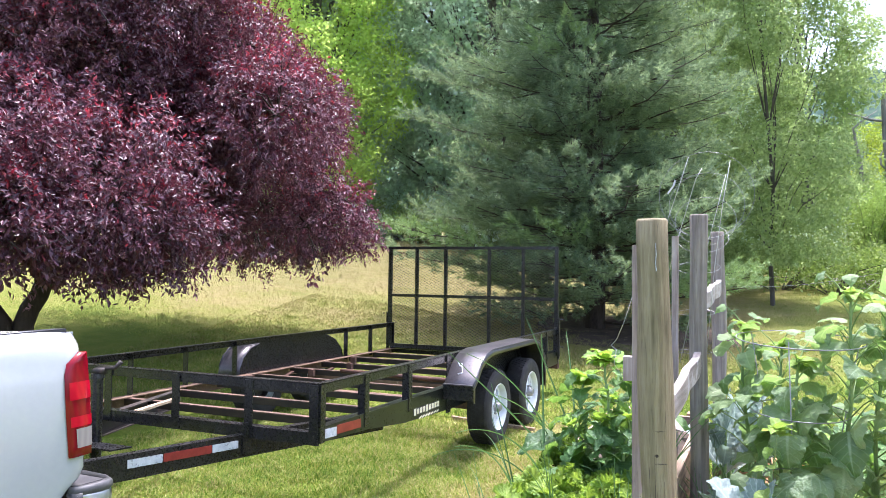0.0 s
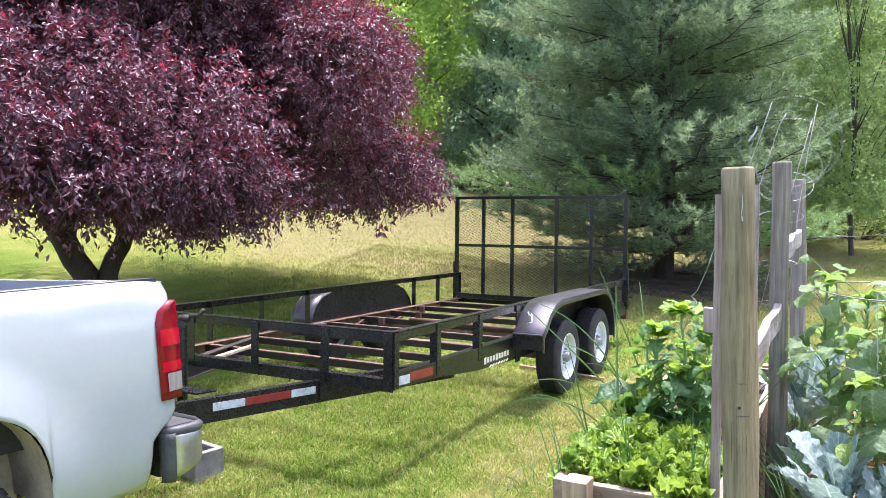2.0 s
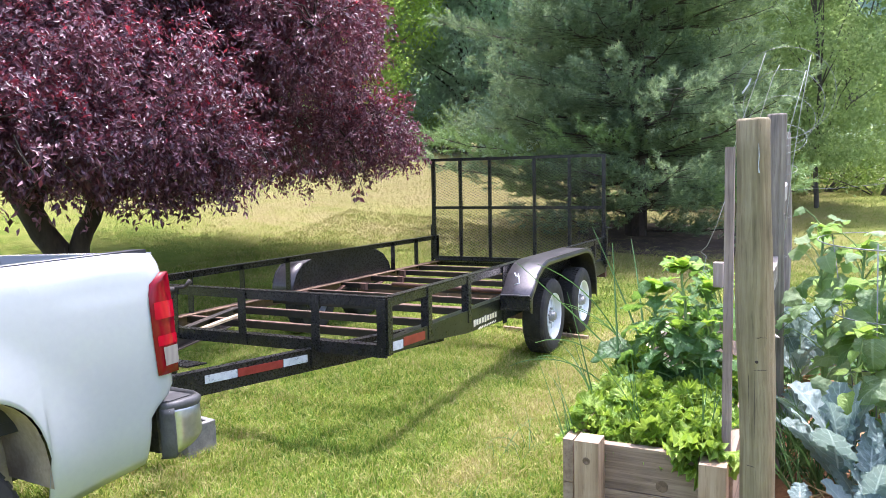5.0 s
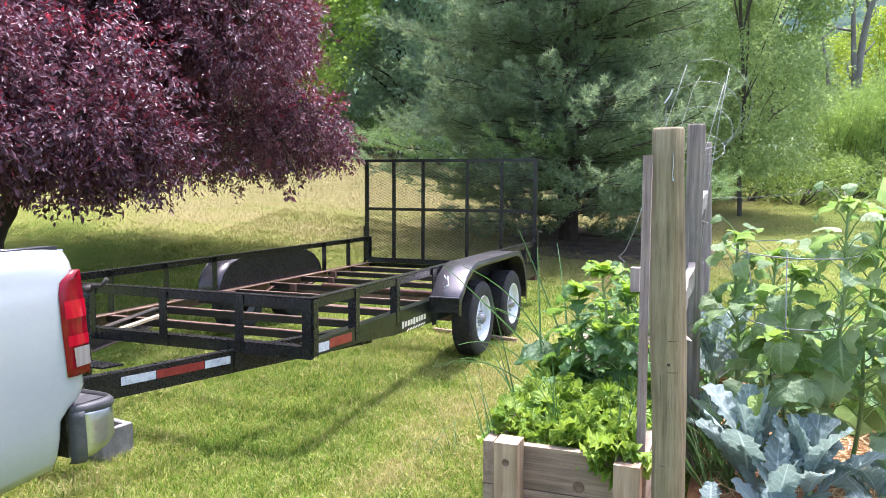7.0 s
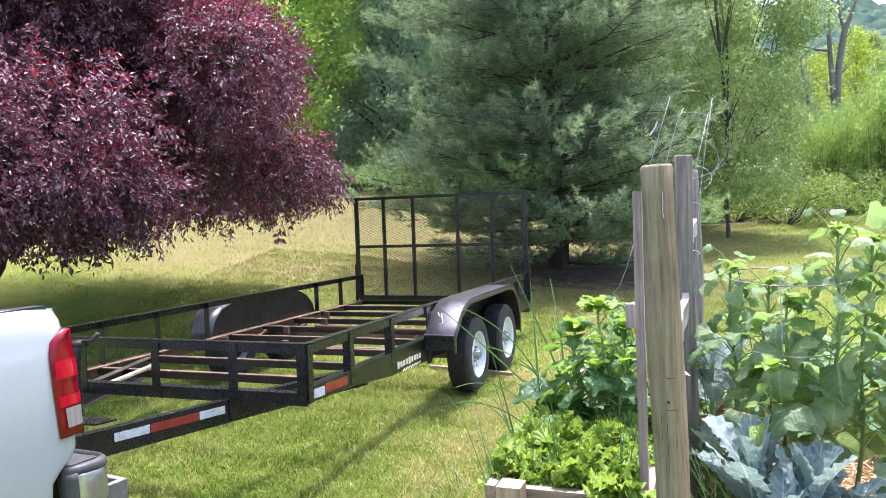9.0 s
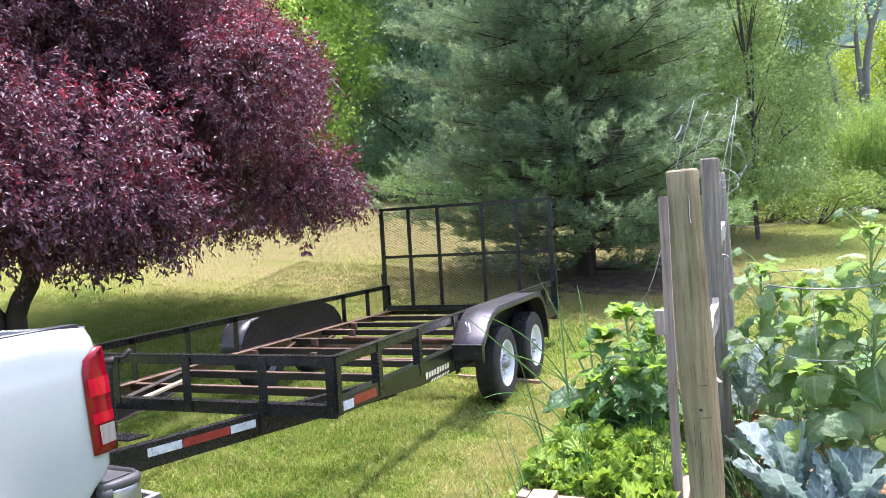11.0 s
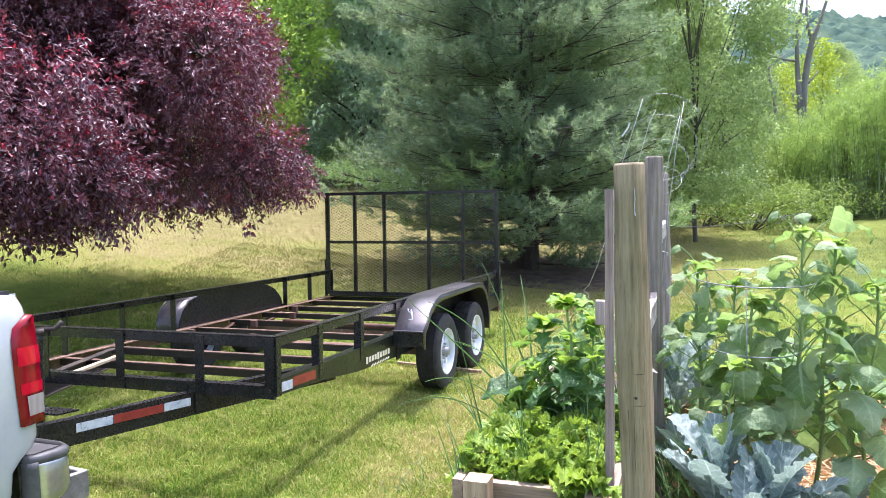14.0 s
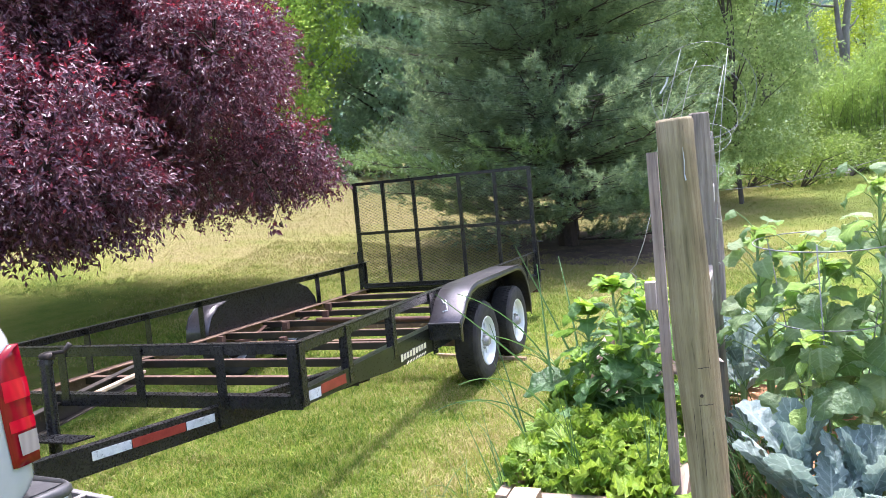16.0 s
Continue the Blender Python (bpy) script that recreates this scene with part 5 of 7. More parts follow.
# ---- purple plum ----
def plum_tree():
    t = thing("plum_tree", "broad purple-leaved plum tree with low drooping crown", "tree")
    bm = bm_new()
    stems = [((-6.88, 4.98, -0.05), (-6.96, 4.91, 0.9), (-7.13, 4.67, 1.5), (-7.35, 4.5, 2.6)),
             ((-6.86, 5.00, -0.05), (-6.83, 5.05, 0.9), (-6.69, 5.23, 1.45), (-6.62, 5.5, 2.6)),
             ((-7.05, 4.80, 1.25), (-7.12, 4.95, 1.7), (-7.2, 5.2, 2.4), (-7.4, 5.4, 3.4)),
             ((-7.13, 4.67, 1.5), (-6.9, 4.45, 1.9), (-6.6, 4.25, 2.4)),
             ((-6.69, 5.23, 1.45), (-6.55, 5.7, 1.85), (-6.5, 6.3, 2.4))]
    rads = [(0.15, 0.115, 0.10, 0.04), (0.115, 0.088, 0.075, 0.035), (0.075, 0.065, 0.05, 0.03), (0.06, 0.045, 0.025), (0.055, 0.04, 0.025)]
    for pts, r in zip(stems, rads):
        full, rr = [], []
        for k in range(len(pts) - 1):
            seg = limb(pts[k], pts[k + 1], 5, 0, 0.06)
            full += list(seg[:-1])
            rr += list(np.linspace(r[k], r[k + 1], 5)[:-1])
        tube(bm, full + [pts[-1]], rr + [r[-1]], 9)
    part("trunk", bm, BARK, t, "dark forked trunk", smooth=True)
    # crown: big lobes with shaded hollows between, set as a broad dome that hangs lowest towards the trailer
    centre = np.array((-9.1, 7.3, 4.2))
    lobes, rad = [], []
    tries = 0
    def edge(y, z):
        """Where the crown ends towards the pine: it steps in with height."""
        e = (z - 1.6) / math.hypot(0.65 * (y - 0.35), y - 0.35)
        return -0.7 + (y - 0.35) * float(np.interp(e, (0.03, 0.07, 0.105, 0.15, 0.19, 0.22, 0.26, 0.36), (-0.545, -0.585, -0.62, -0.605, -0.60, -0.655, -0.70, -0.79)))

    while len(lobes) < 46 and tries < 6000:
        tries += 1
        u = unit(1)[0]
        p = centre + u * np.array((3.8, 3.3, 2.5)) * (0.60 + 0.26 * rng.random())
        p[2] = max(p[2], 1.95 + 0.35 * rng.random())
        q = 0.95 + 0.5 * rng.random()
        p[0] = min(p[0], edge(p[1], p[2]) - 1.25 * q, -6.9 if p[2] < 3.6 else -6.5)
        if all(np.linalg.norm(p - o) > 0.58 * (q + w) for o, w in zip(lobes, rad)):
            lobes.append(p)
            rad.append(q)
    for _ in range(16):
        u = unit(1)[0]
        p = centre + u * np.array((3.0, 2.8, 2.2)) * 0.5 * rng.random() ** 0.5
        lobes.append(np.array((min(p[0], edge(p[1], p[2]) - 1.2), p[1], max(p[2], 2.7))))
        rad.append(0.95 + 0.3 * rng.random())
    # the side that reaches back towards the rise
    for y in (8.6, 9.4, 10.1):
        for inset, z in ((0.95, 3.5), (2.2, 3.9), (3.5, 4.0), (1.7, 2.2), (3.0, 2.3)):
            z += 0.35 * rng.random()
            lobes.append(np.array((edge(y, z) - inset, y + 0.2 * rng.normal(), z)))
            rad.append(0.85 + 0.2 * rng.random())
    back = len(lobes)
    front = [((-6.08, 5.20, 2.12), 0.80), ((-5.55, 7.05, 3.02), 0.66), ((-5.42, 8.05, 2.20), 0.46), ((-5.75, 5.30, 1.78), 0.46), ((-6.15, 4.50, 1.88), 0.50), ((-6.4, 4.35, 2.35), 0.70), ((-6.7, 3.5, 2.2), 0.8), ((-5.85, 7.85, 3.25), 0.50), ((-6.5, 7.2, 3.1), 0.55)]
    # shaded upper side, set back below the spreading top
    hollow = [((-6.95, 6.6, 4.6), 0.8), ((-7.25, 4.75, 3.2), 0.74), ((-6.4, 7.7, 4.0), 0.6), ((-7.3, 5.7, 4.1), 0.85), ((-7.8, 4.2, 4.2), 1.0), ((-7.1, 5.2, 3.5), 0.6), ((-7.0, 6.1, 3.6), 0.62), ((-7.2, 7.05, 2.6), 0.62), ((-7.0, 7.75, 2.95), 0.5), ((-7.2, 6.6, 3.3), 0.62), ((-6.9, 7.4, 3.4), 0.5), ((-7.3, 6.9, 2.1), 0.45), ((-7.2, 6.2, 2.5), 0.6), ((-7.0, 7.40, 2.15), 0.40), ((-7.6, 3.4, 3.3), 0.8)]
    # Unseen lobes above the view, added to throw shade on the hollows.
    top = [((-7.1, 5.4, 5.7), 1.0), ((-7.0, 6.5, 5.8), 1.0), ((-6.8, 7.6, 5.7), 0.95), ((-6.6, 8.6, 5.2), 0.9)]
    front = top + front
    for p, q in hollow + front:
        lobes.append(np.array(p))
        rad.append(q)
    rim = [(-5.35, 8.35, 2.00), (-5.75, 7.95, 1.85), (-7.0, 6.9, 2.0), (-6.9, 6.4, 2.0), (-5.6, 5.6, 1.74), (-5.7, 4.9, 1.74), (-5.9, 4.2, 1.82), (-6.0, 3.6, 1.92), (-6.2, 3.0, 2.0)]
    for p in rim:
        lobes.append(np.array(p))
        rad.append(0.32 + 0.12 * rng.random())
    proud = len(hollow) + len(front) + len(rim)
    lobes, rad = np.array(lobes), np.array(rad)
    # twigs
    per_lobe = np.maximum(50, rad ** 2 * np.where(np.arange(len(rad)) >= len(rad) - proud, 760, np.where(np.arange(len(rad)) >= back - 15, 420, 110))).astype(int)
    tips, tr = clumped(np.repeat(lobes, per_lobe, 0), np.repeat(rad, per_lobe), 1, 0.9, 0.80)
    near = (tips[:, 2] > 1.25 + 0.12 * rng.random(len(tips))) & (tips[:, 0] < np.array([edge(b, c) for b, c in tips[:, 1:]]) + 0.12 - 0.16 * rng.random(len(tips)))
    tips, tr = tips[near], tr[near]
    out = tr * 0.7 + 0.3 * (tips - centre) / 3.0
    out /= np.linalg.norm(out, axis=1, keepdims=True)
    d = out * 0.8 + rng.normal(size=out.shape) * 0.55 + np.array((0, 0, -0.25))
    d /= np.linalg.norm(d, axis=1, keepdims=True)
    per = 24
    along = rng.random((len(tips), per, 1)) * 0.28
    pos = (tips[:, None, :] + d[:, None, :] * along + rng.normal(size=(len(tips), per, 3)) * 0.022).reshape(-1, 3)
    dd = (np.repeat(d, per, 0) * 0.7 + rng.normal(size=pos.shape) * 0.75 + np.array((0, 0, -0.35)))
    n = len(pos)
    v, f = leaf_cloud(pos, dd, 0.042 + 0.028 * rng.random(n), 0.019 + 0.010 * rng.random(n), 0.24, np.repeat(out, per, 0) * 0.8 + np.array((0, 0, 0.5)) + rng.normal(size=pos.shape) * 0.55)
    # Redder, lighter leaves on the upward side of each lobe.
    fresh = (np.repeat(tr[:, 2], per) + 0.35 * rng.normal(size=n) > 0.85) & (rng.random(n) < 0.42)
    crown = new("crown", mesh_np("crown", v, f, [PLUM_LEAF, PLUM_RED], np.repeat(fresh, 2)))
    crown.parent = t
    crown["label"] = "dense glossy maroon leaves"
    bm = bm_new()
    for q, e in zip(tips[::22], d[::22]):
        c = lobes[np.argmin(np.linalg.norm(lobes - q, axis=1))]
        tube(bm, [c, (c + q) / 2 + rng.normal(size=3) * 0.04, q, q + e * 0.28], [0.012, 0.008, 0.005, 0.003], 4, cap=False)
    tagged(part("branchwork", bm, BARK, t), kind="stuff")
    # bare hanging twigs with a few leaves under the rim
    bm = bm_new()
    lp, ld = [], []
    for _ in range(46):
        a = rng.random() * 5.3
        x, y = -5.75 + 0.3 * rng.normal(), 3.1 + a
        z = 1.62 + 0.2 * rng.random()
        l = 0.15 + 0.38 * rng.random() ** 2
        pts = [(x, y, z), (x + 0.05 * rng.normal(), y + 0.06, z - l * 0.5), (x + 0.1 * rng.normal(), y + 0.1 * rng.normal(), z - l)]
        tube(bm, pts, [0.005, 0.004, 0.002], 4, cap=False)
        for _k in range(12):
            lp.append(np.array(pts[2]) + rng.normal(size=3) * 0.05 + np.array((0, 0, 0.09 * rng.random())))
            ld.append((rng.normal() * 0.6, rng.normal() * 0.6, -0.8))
    tagged(part("hanging_branchwork", bm, BARK, t), kind="stuff")
    n = len(lp)
    v, f = leaf_cloud(np.array(lp), np.array(ld), 0.06 + 0.03 * rng.random(n), 0.03 + 0.01 * rng.random(n), 0.2)
    o = new("hanging_leaves", mesh_np("hanging_leaves", v, f, PLUM_LEAF))
    o.parent = t


plum_tree()


# ---- white pine ----
def pine_tree():
    """White pine: whorled limbs that end in many upswept plumes of long soft needles; its low limbs reach furthest on one side."""
    bx, by = -3.55, 13.4
    gz = float(land(bx, by))
    t = thing("pine_tree", "large soft-needled pine with branches almost to the ground", "tree")
    bm = bm_new()
    tube(bm, [(bx, by, gz - 0.1), (bx + 0.03, by, gz + 2), (bx - 0.04, by + 0.05, gz + 5), (bx, by, gz + 9), (bx, by, gz + 11.5)], [0.19, 0.15, 0.10, 0.05, 0.02], 10)
    heights = (0.3, 1.0, 2.0, 3.6, 4.6, 6.0, 9.0, 11.6)
    west = (1.8, 3.0, 3.35, 3.4, 2.5, 1.8, 1.3, 0.3)
    east = (2.8, 3.0, 2.9, 2.5, 2.1, 1.8, 1.2, 0.3)
    pb, pd, pl, young = [], [], [], []
    z = 0.56
    while z < 11.0:
        nb = 9 if z < 6 else 7
        a0 = rng.random() * 6.28
        tier = 0.80 + 0.34 * rng.random() if z > 1.5 else 1.05
        for b in range(nb):
            a = a0 + 6.283 * b / nb + rng.normal() * 0.22
            zz = z + 0.14 * rng.normal()
            lean = 0.5 + 0.5 * math.cos(a)
            reach = float(np.interp(zz, heights, west)) * (1 - lean) + float(np.interp(zz, heights, east)) * lean
            # towards the open lawn the lowest limbs reach out past the ones above
            lawn_side = max(0.0, -math.sin(a))
            reach *= tier * (1 + lawn_side * float(np.interp(zz, (0.9, 1.7, 2.4, 5.0), (0.10, 0.0, -0.14, -0.05))))
            l = reach * (0.66 + 0.40 * rng.random())
            up = (0.07 if zz < 1.2 else 0.10 + 0.10 * rng.random()) * l
            tip = np.array((bx + l * math.cos(a), by + l * math.sin(a), gz + zz + up))
            root = np.array((bx, by, gz + zz))
            pts = limb(root, tip, 7, -0.05, 0.06)
            tube(bm, pts, list(np.linspace(0.016 + 0.003 * l, 0.004, 7)), 5, cap=False)
            # Half the low limbs take the paler needles, to look sunlit.
            fresh = rng.random() < (0.5 if zz < 1.5 else 0.03)
            along = (tip - root) / np.linalg.norm(tip - root)
            side = np.cross(along, (0, 0, 1))
            ns = max(5, int(l * 7.5))
            for k in range(ns):
                u = 0.05 + 0.95 * (k + rng.random()) / ns
                q = u * 6
                i = min(5, int(q))
                p = pts[i] + (pts[i + 1] - pts[i]) * (q - i)
                half = (0.75 * (1 - u) + 0.22) * min(1.0, l * 0.42) * (0.6 + 0.7 * rng.random())
                e = p + side * (1 if k % 2 else -1) * half + along * half * 0.6 + np.array((0, 0, (0.13 * rng.normal() + 0.04) * half))
                tube(bm, [p, e], [0.006, 0.003], 3, cap=False)
                for w in ((1.0, 0.8, 0.55, 0.3) if half > 0.35 else (1.0, 0.6)):
                    fan = (e - p) / (np.linalg.norm(e - p) + 1e-6)
                    for _ in range(2):
                        pb.append(p + (e - p) * w + rng.normal(size=3) * 0.05)
                        pd.append(fan * 0.55 + along * 0.5 + np.array((0, 0, 0.45)) + rng.normal(size=3) * 0.32)
                        pl.append(0.16 + 0.18 * rng.random())
                        young.append(fresh and u > 0.45)
        z += 0.40 + 0.045 * z if z < 3 else 0.45 + 0.02 * z
    part("trunk", bm, BARK, t, "dark trunk and whorled branches")
    pb, pd, pl, young = np.array(pb), np.array(pd), np.array(pl), np.array(young)
    pd /= np.linalg.norm(pd, axis=1, keepdims=True)
    per = 36
    a = rng.random((len(pb), per)) ** 0.75 * pl[:, None]
    base = (pb[:, None, :] + pd[:, None, :] * a[..., None]).reshape(-1, 3)
    r = unit(len(base))
    axis = np.repeat(pd, per, 0)
    r -= axis * np.sum(r * axis, 1, keepdims=True)
    d = axis * 0.9 + r * (0.85 + 0.3 * rng.random((len(base), 1)))
    d /= np.linalg.norm(d, axis=1, keepdims=True)
    d[:, 2] -= 0.08
    L = (0.075 + 0.045 * rng.random(len(base)))[:, None]
    s = np.cross(d, rng.normal(size=d.shape))
    s /= np.linalg.norm(s, axis=1, keepdims=True)
    v = np.stack([base + s * 0.0058, base - s * 0.0058, base + d * L], 1).reshape(-1, 3)
    f = np.arange(len(v)).reshape(-1, 3)
    o = new("needles", mesh_np("needles", v, f, [PINE_LEAF, PINE_LIT_NEW], np.repeat(young.astype(int), per)))
    o.parent = t
    o["label"] = "blue-green needle plumes with lighter tips"


pine_tree()


# ---- broadleaf trees of the wood ----
def broadleaf(name, label, height, spread, leaf, material, seed_clumps, per, first=0.2, group="", bark=BARK_GREY, gaps=0.0, squash=0.8, trunk_r=None, puff=0.24):
    """A tree at the origin: tapered trunk, limbs and a crown of clumps of small leaves."""
    t = thing(name, label, "tree", group)
    bm = bm_new()
    r = trunk_r or height * 0.014
    spine = limb((0, 0, -0.3), (0.3 * rng.normal(), 0.3 * rng.normal(), height * 0.9), 8, 0, 0.03)
    tube(bm, spine, list(np.linspace(r, r * 0.2, 8)), 7)
    cs = []
    for i in range(seed_clumps):
        u = first + (1 - first) * (i + rng.random()) / seed_clumps
        shape = math.sin(min(1.0, (u - first) / (1 - first) * 0.92 + 0.10) * math.pi) ** 0.6
        a = i * 2.399 + rng.normal() * 0.4
        q = spread * shape * (0.45 + 0.6 * rng.random())
        c = np.array((q * math.cos(a), q * math.sin(a), height * u))
        cs.append(c)
        if i % 3 == 0:
            k = min(7, max(1, int(u * 7 * 0.7)))
            tube(bm, limb(spine[k], c, 5, 0.05, 0.08), list(np.linspace(r * 0.35, r * 0.06, 5)), 4, cap=False)
    part("trunk", bm, bark, t)
    cs = np.array(cs)
    rad = spread * (puff + 0.16 * rng.random(len(cs)))
    pos, u = clumped(cs, rad, per, squash, 0.45)
    if gaps:
        keep = np.array([noise.noise(Vector(p) * 0.9) for p in pos]) > gaps - 0.5
        pos, u = pos[keep], u[keep]
    n = len(pos)
    d = u * 0.5 + rng.normal(size=pos.shape) * 0.7 + np.array((0, 0, -0.3))
    v, f = leaf_cloud(pos, d, leaf * (0.75 + 0.5 * rng.random(n)), leaf * 0.6 * (0.75 + 0.5 * rng.random(n)), 0.2)
    o = new("crown", mesh_np("crown", v, f, material))
    o.parent = t
    return t


def plant_at(t, x, y, turn=0.0, size=1.0, lift=0.0):
    t.matrix_world = pose(x, y, float(land(x, y)) + lift, 0, 0, turn) @ Matrix.Scale(size, 4)
    return t


def more(t, x, y, turn, size):
    c = copy_thing(t, pose(x, y, float(land(x, y)), 0, 0, turn))
    c.matrix_basis = pose(x, y, float(land(x, y)), 0, 0, turn) @ Matrix.Scale(size, 4)
    return c


WOODS = "trees of the wood"
plant_at(broadleaf("maple_tree", "bright yellow-green maple at the lawn's edge", 14.0, 2.9, 0.125, MAPLE_LEAF, 130, 520, 0.12, puff=0.21), -13.95, 20.6, 0)
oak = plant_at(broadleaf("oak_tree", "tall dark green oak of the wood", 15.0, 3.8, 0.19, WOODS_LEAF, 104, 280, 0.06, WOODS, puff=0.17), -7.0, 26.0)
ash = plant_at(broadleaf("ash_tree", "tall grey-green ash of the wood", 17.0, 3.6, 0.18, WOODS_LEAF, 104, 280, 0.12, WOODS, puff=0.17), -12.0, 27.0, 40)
for x, y, a, s in ((-5.0, 28, 130, 1.0), (-17, 25, 220, 1.05), (-22, 22, 70, 1.0), (-26, 17, 300, 1.05), (-14.5, 31, 10, 1.2), (-5.5, 33, 200, 1.2), (-20, 30, 150, 1.2)):
    more(oak, x, y, a, s)
for x, y, a, s in ((-9.5, 24.5, 160, 0.95), (-15, 22.5, 250, 0.9), (-19.5, 21, 20, 1.0), (-24, 19, 190, 0.95), (-28, 14, 330, 0.95), (-9, 33, 80, 1.25), (-3.6, 24.5, 300, 0.8)):
    more(ash, x, y, a, s)
birch = plant_at(broadleaf("birch_tree", "light green airy birch beside the pine", 11.0, 2.1, 0.088, BIRCH_LEAF, 84, 760, 0.08, "light green trees", gaps=0.20, trunk_r=0.055), -0.75, 18.8, 0)
more(birch, -2.4, 20.5, 200, 0.95)
more(birch, -2.2, 25.0, 100, 1.0)
yellow = plant_at(broadleaf("yellow_tree", "small sunlit yellow-green tree", 6.2, 1.7, 0.13, YELLOW_LEAF, 34, 160, 0.12, "light green trees"), 4.2, 36)
more(yellow, 3.0, 39, 120, 0.9)
locust = plant_at(broadleaf("locust_tree", "tall airy green tree with bare lower limbs", 13.0, 2.2, 0.12, BIRCH_LEAF, 56, 320, 0.36, "light green trees", gaps=0.36), 0.35, 33.0, 0)
more(locust, 9.0, 36.0, 90, 0.5)
more(birch, 9.5, 42, 10, 0.68)
more(birch, 13.0, 45, 60, 0.7)
more(birch, 7.0, 47, 160, 0.62)


# ---- shrubs ----
def shrub(name, label, spread, height, leaf, material, clumps, per):
    t = thing(name, label, "shrub", "shrubs along the wood")
    cs = np.stack([rng.normal(size=clumps) * spread * 0.45, rng.normal(size=clumps) * spread * 0.45, height * (0.12 + 0.6 * rng.random(clumps))], 1)
    pos, u = clumped(cs, spread * (0.22 + 0.15 * rng.random(clumps)), per, 0.85, 0.4)
    pos[:, 2] = np.abs(pos[:, 2])
    n = len(pos)
    v, f = leaf_cloud(pos, u * 0.5 + rng.normal(size=pos.shape) * 0.7, leaf * (0.7 + 0.6 * rng.random(n)), leaf * 0.55 * (0.7 + 0.6 * rng.random(n)), 0.2)
    o = new("leaves", mesh_np("leaves", v, f, material))
    o.parent = t
    bm = bm_new()
    for c in cs[::3]:
        tube(bm, limb((0, 0, -0.1), c, 4, 0.05, 0.1), [0.025, 0.018, 0.012, 0.006], 4, cap=False)
    part("branching_stem", bm, BARK_GREY, t)
    return t


bush = plant_at(shrub("shrub", "rough light green shrub at the lawn's edge", 1.5, 1.5, 0.09, SHRUB_LEAF, 26, 130), 0.6, 21.5)
for x, y, a, s in ((-0.6, 22.5, 40, 1.0), (1.9, 23.2, 100, 0.95), (3.2, 24.6, 220, 0.9), (-2.2, 23.0, 310, 1.1), (0.9, 26.0, 10, 1.2), (4.6, 26.5, 80, 0.9), (-8.2, 23.2, 190, 1.0), (-11.5, 22.3, 20, 1.1), (-14.4, 20.8, 130, 1.0), (-17.6, 18.8, 260, 1.1), (-20.5, 16.5, 70, 1.0), (-6.0, 24.0, 150, 1.1)):
    more(bush, x, y, a, s)
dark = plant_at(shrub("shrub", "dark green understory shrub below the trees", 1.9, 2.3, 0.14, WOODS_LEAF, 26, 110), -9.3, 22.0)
for x, y, a, s in ((-12.6, 23.6, 60, 1.1), (-6.4, 22.6, 200, 1.0), (-15.8, 22.4, 140, 1.1), (-19.0, 20.4, 20, 1.1), (-22.5, 17.8, 250, 1.2), (-4.2, 24.4, 100, 1.1), (-25.5, 13.5, 190, 1.2), (-28, 9, 300, 1.2), (-1.8, 25.2, 30, 1.0)):
    more(dark, x, y, a, s)


# ---- pale rubble at the wood's edge ----
for x, y, r, turn in ((1.15, 23.4, 0.34, 10), (1.55, 23.7, 0.28, 70), (0.85, 23.9, 0.26, 130), (1.35, 24.1, 0.36, 200), (1.85, 23.5, 0.22, 40)):
    bm = bm_new()
    bmesh.ops.create_icosphere(bm, subdivisions=2, radius=r)
    for v in bm.verts:
        v.co *= 1 + 0.35 * noise.noise(v.co * 3.1 + Vector((x, y, 0)))
        v.co.z *= 0.6
    me = bpy.data.meshes.new("boulder")
    bm.to_mesh(me)
    bm.free()
    me.materials.append(STONE)
    ob = tagged(new("boulder", me), "pale grey broken boulder at the wood's edge", "rock", "boulders at the wood's edge")
    ob.matrix_world = pose(x, y, float(land(x, y)) + r * 0.25, 0, 0, turn)


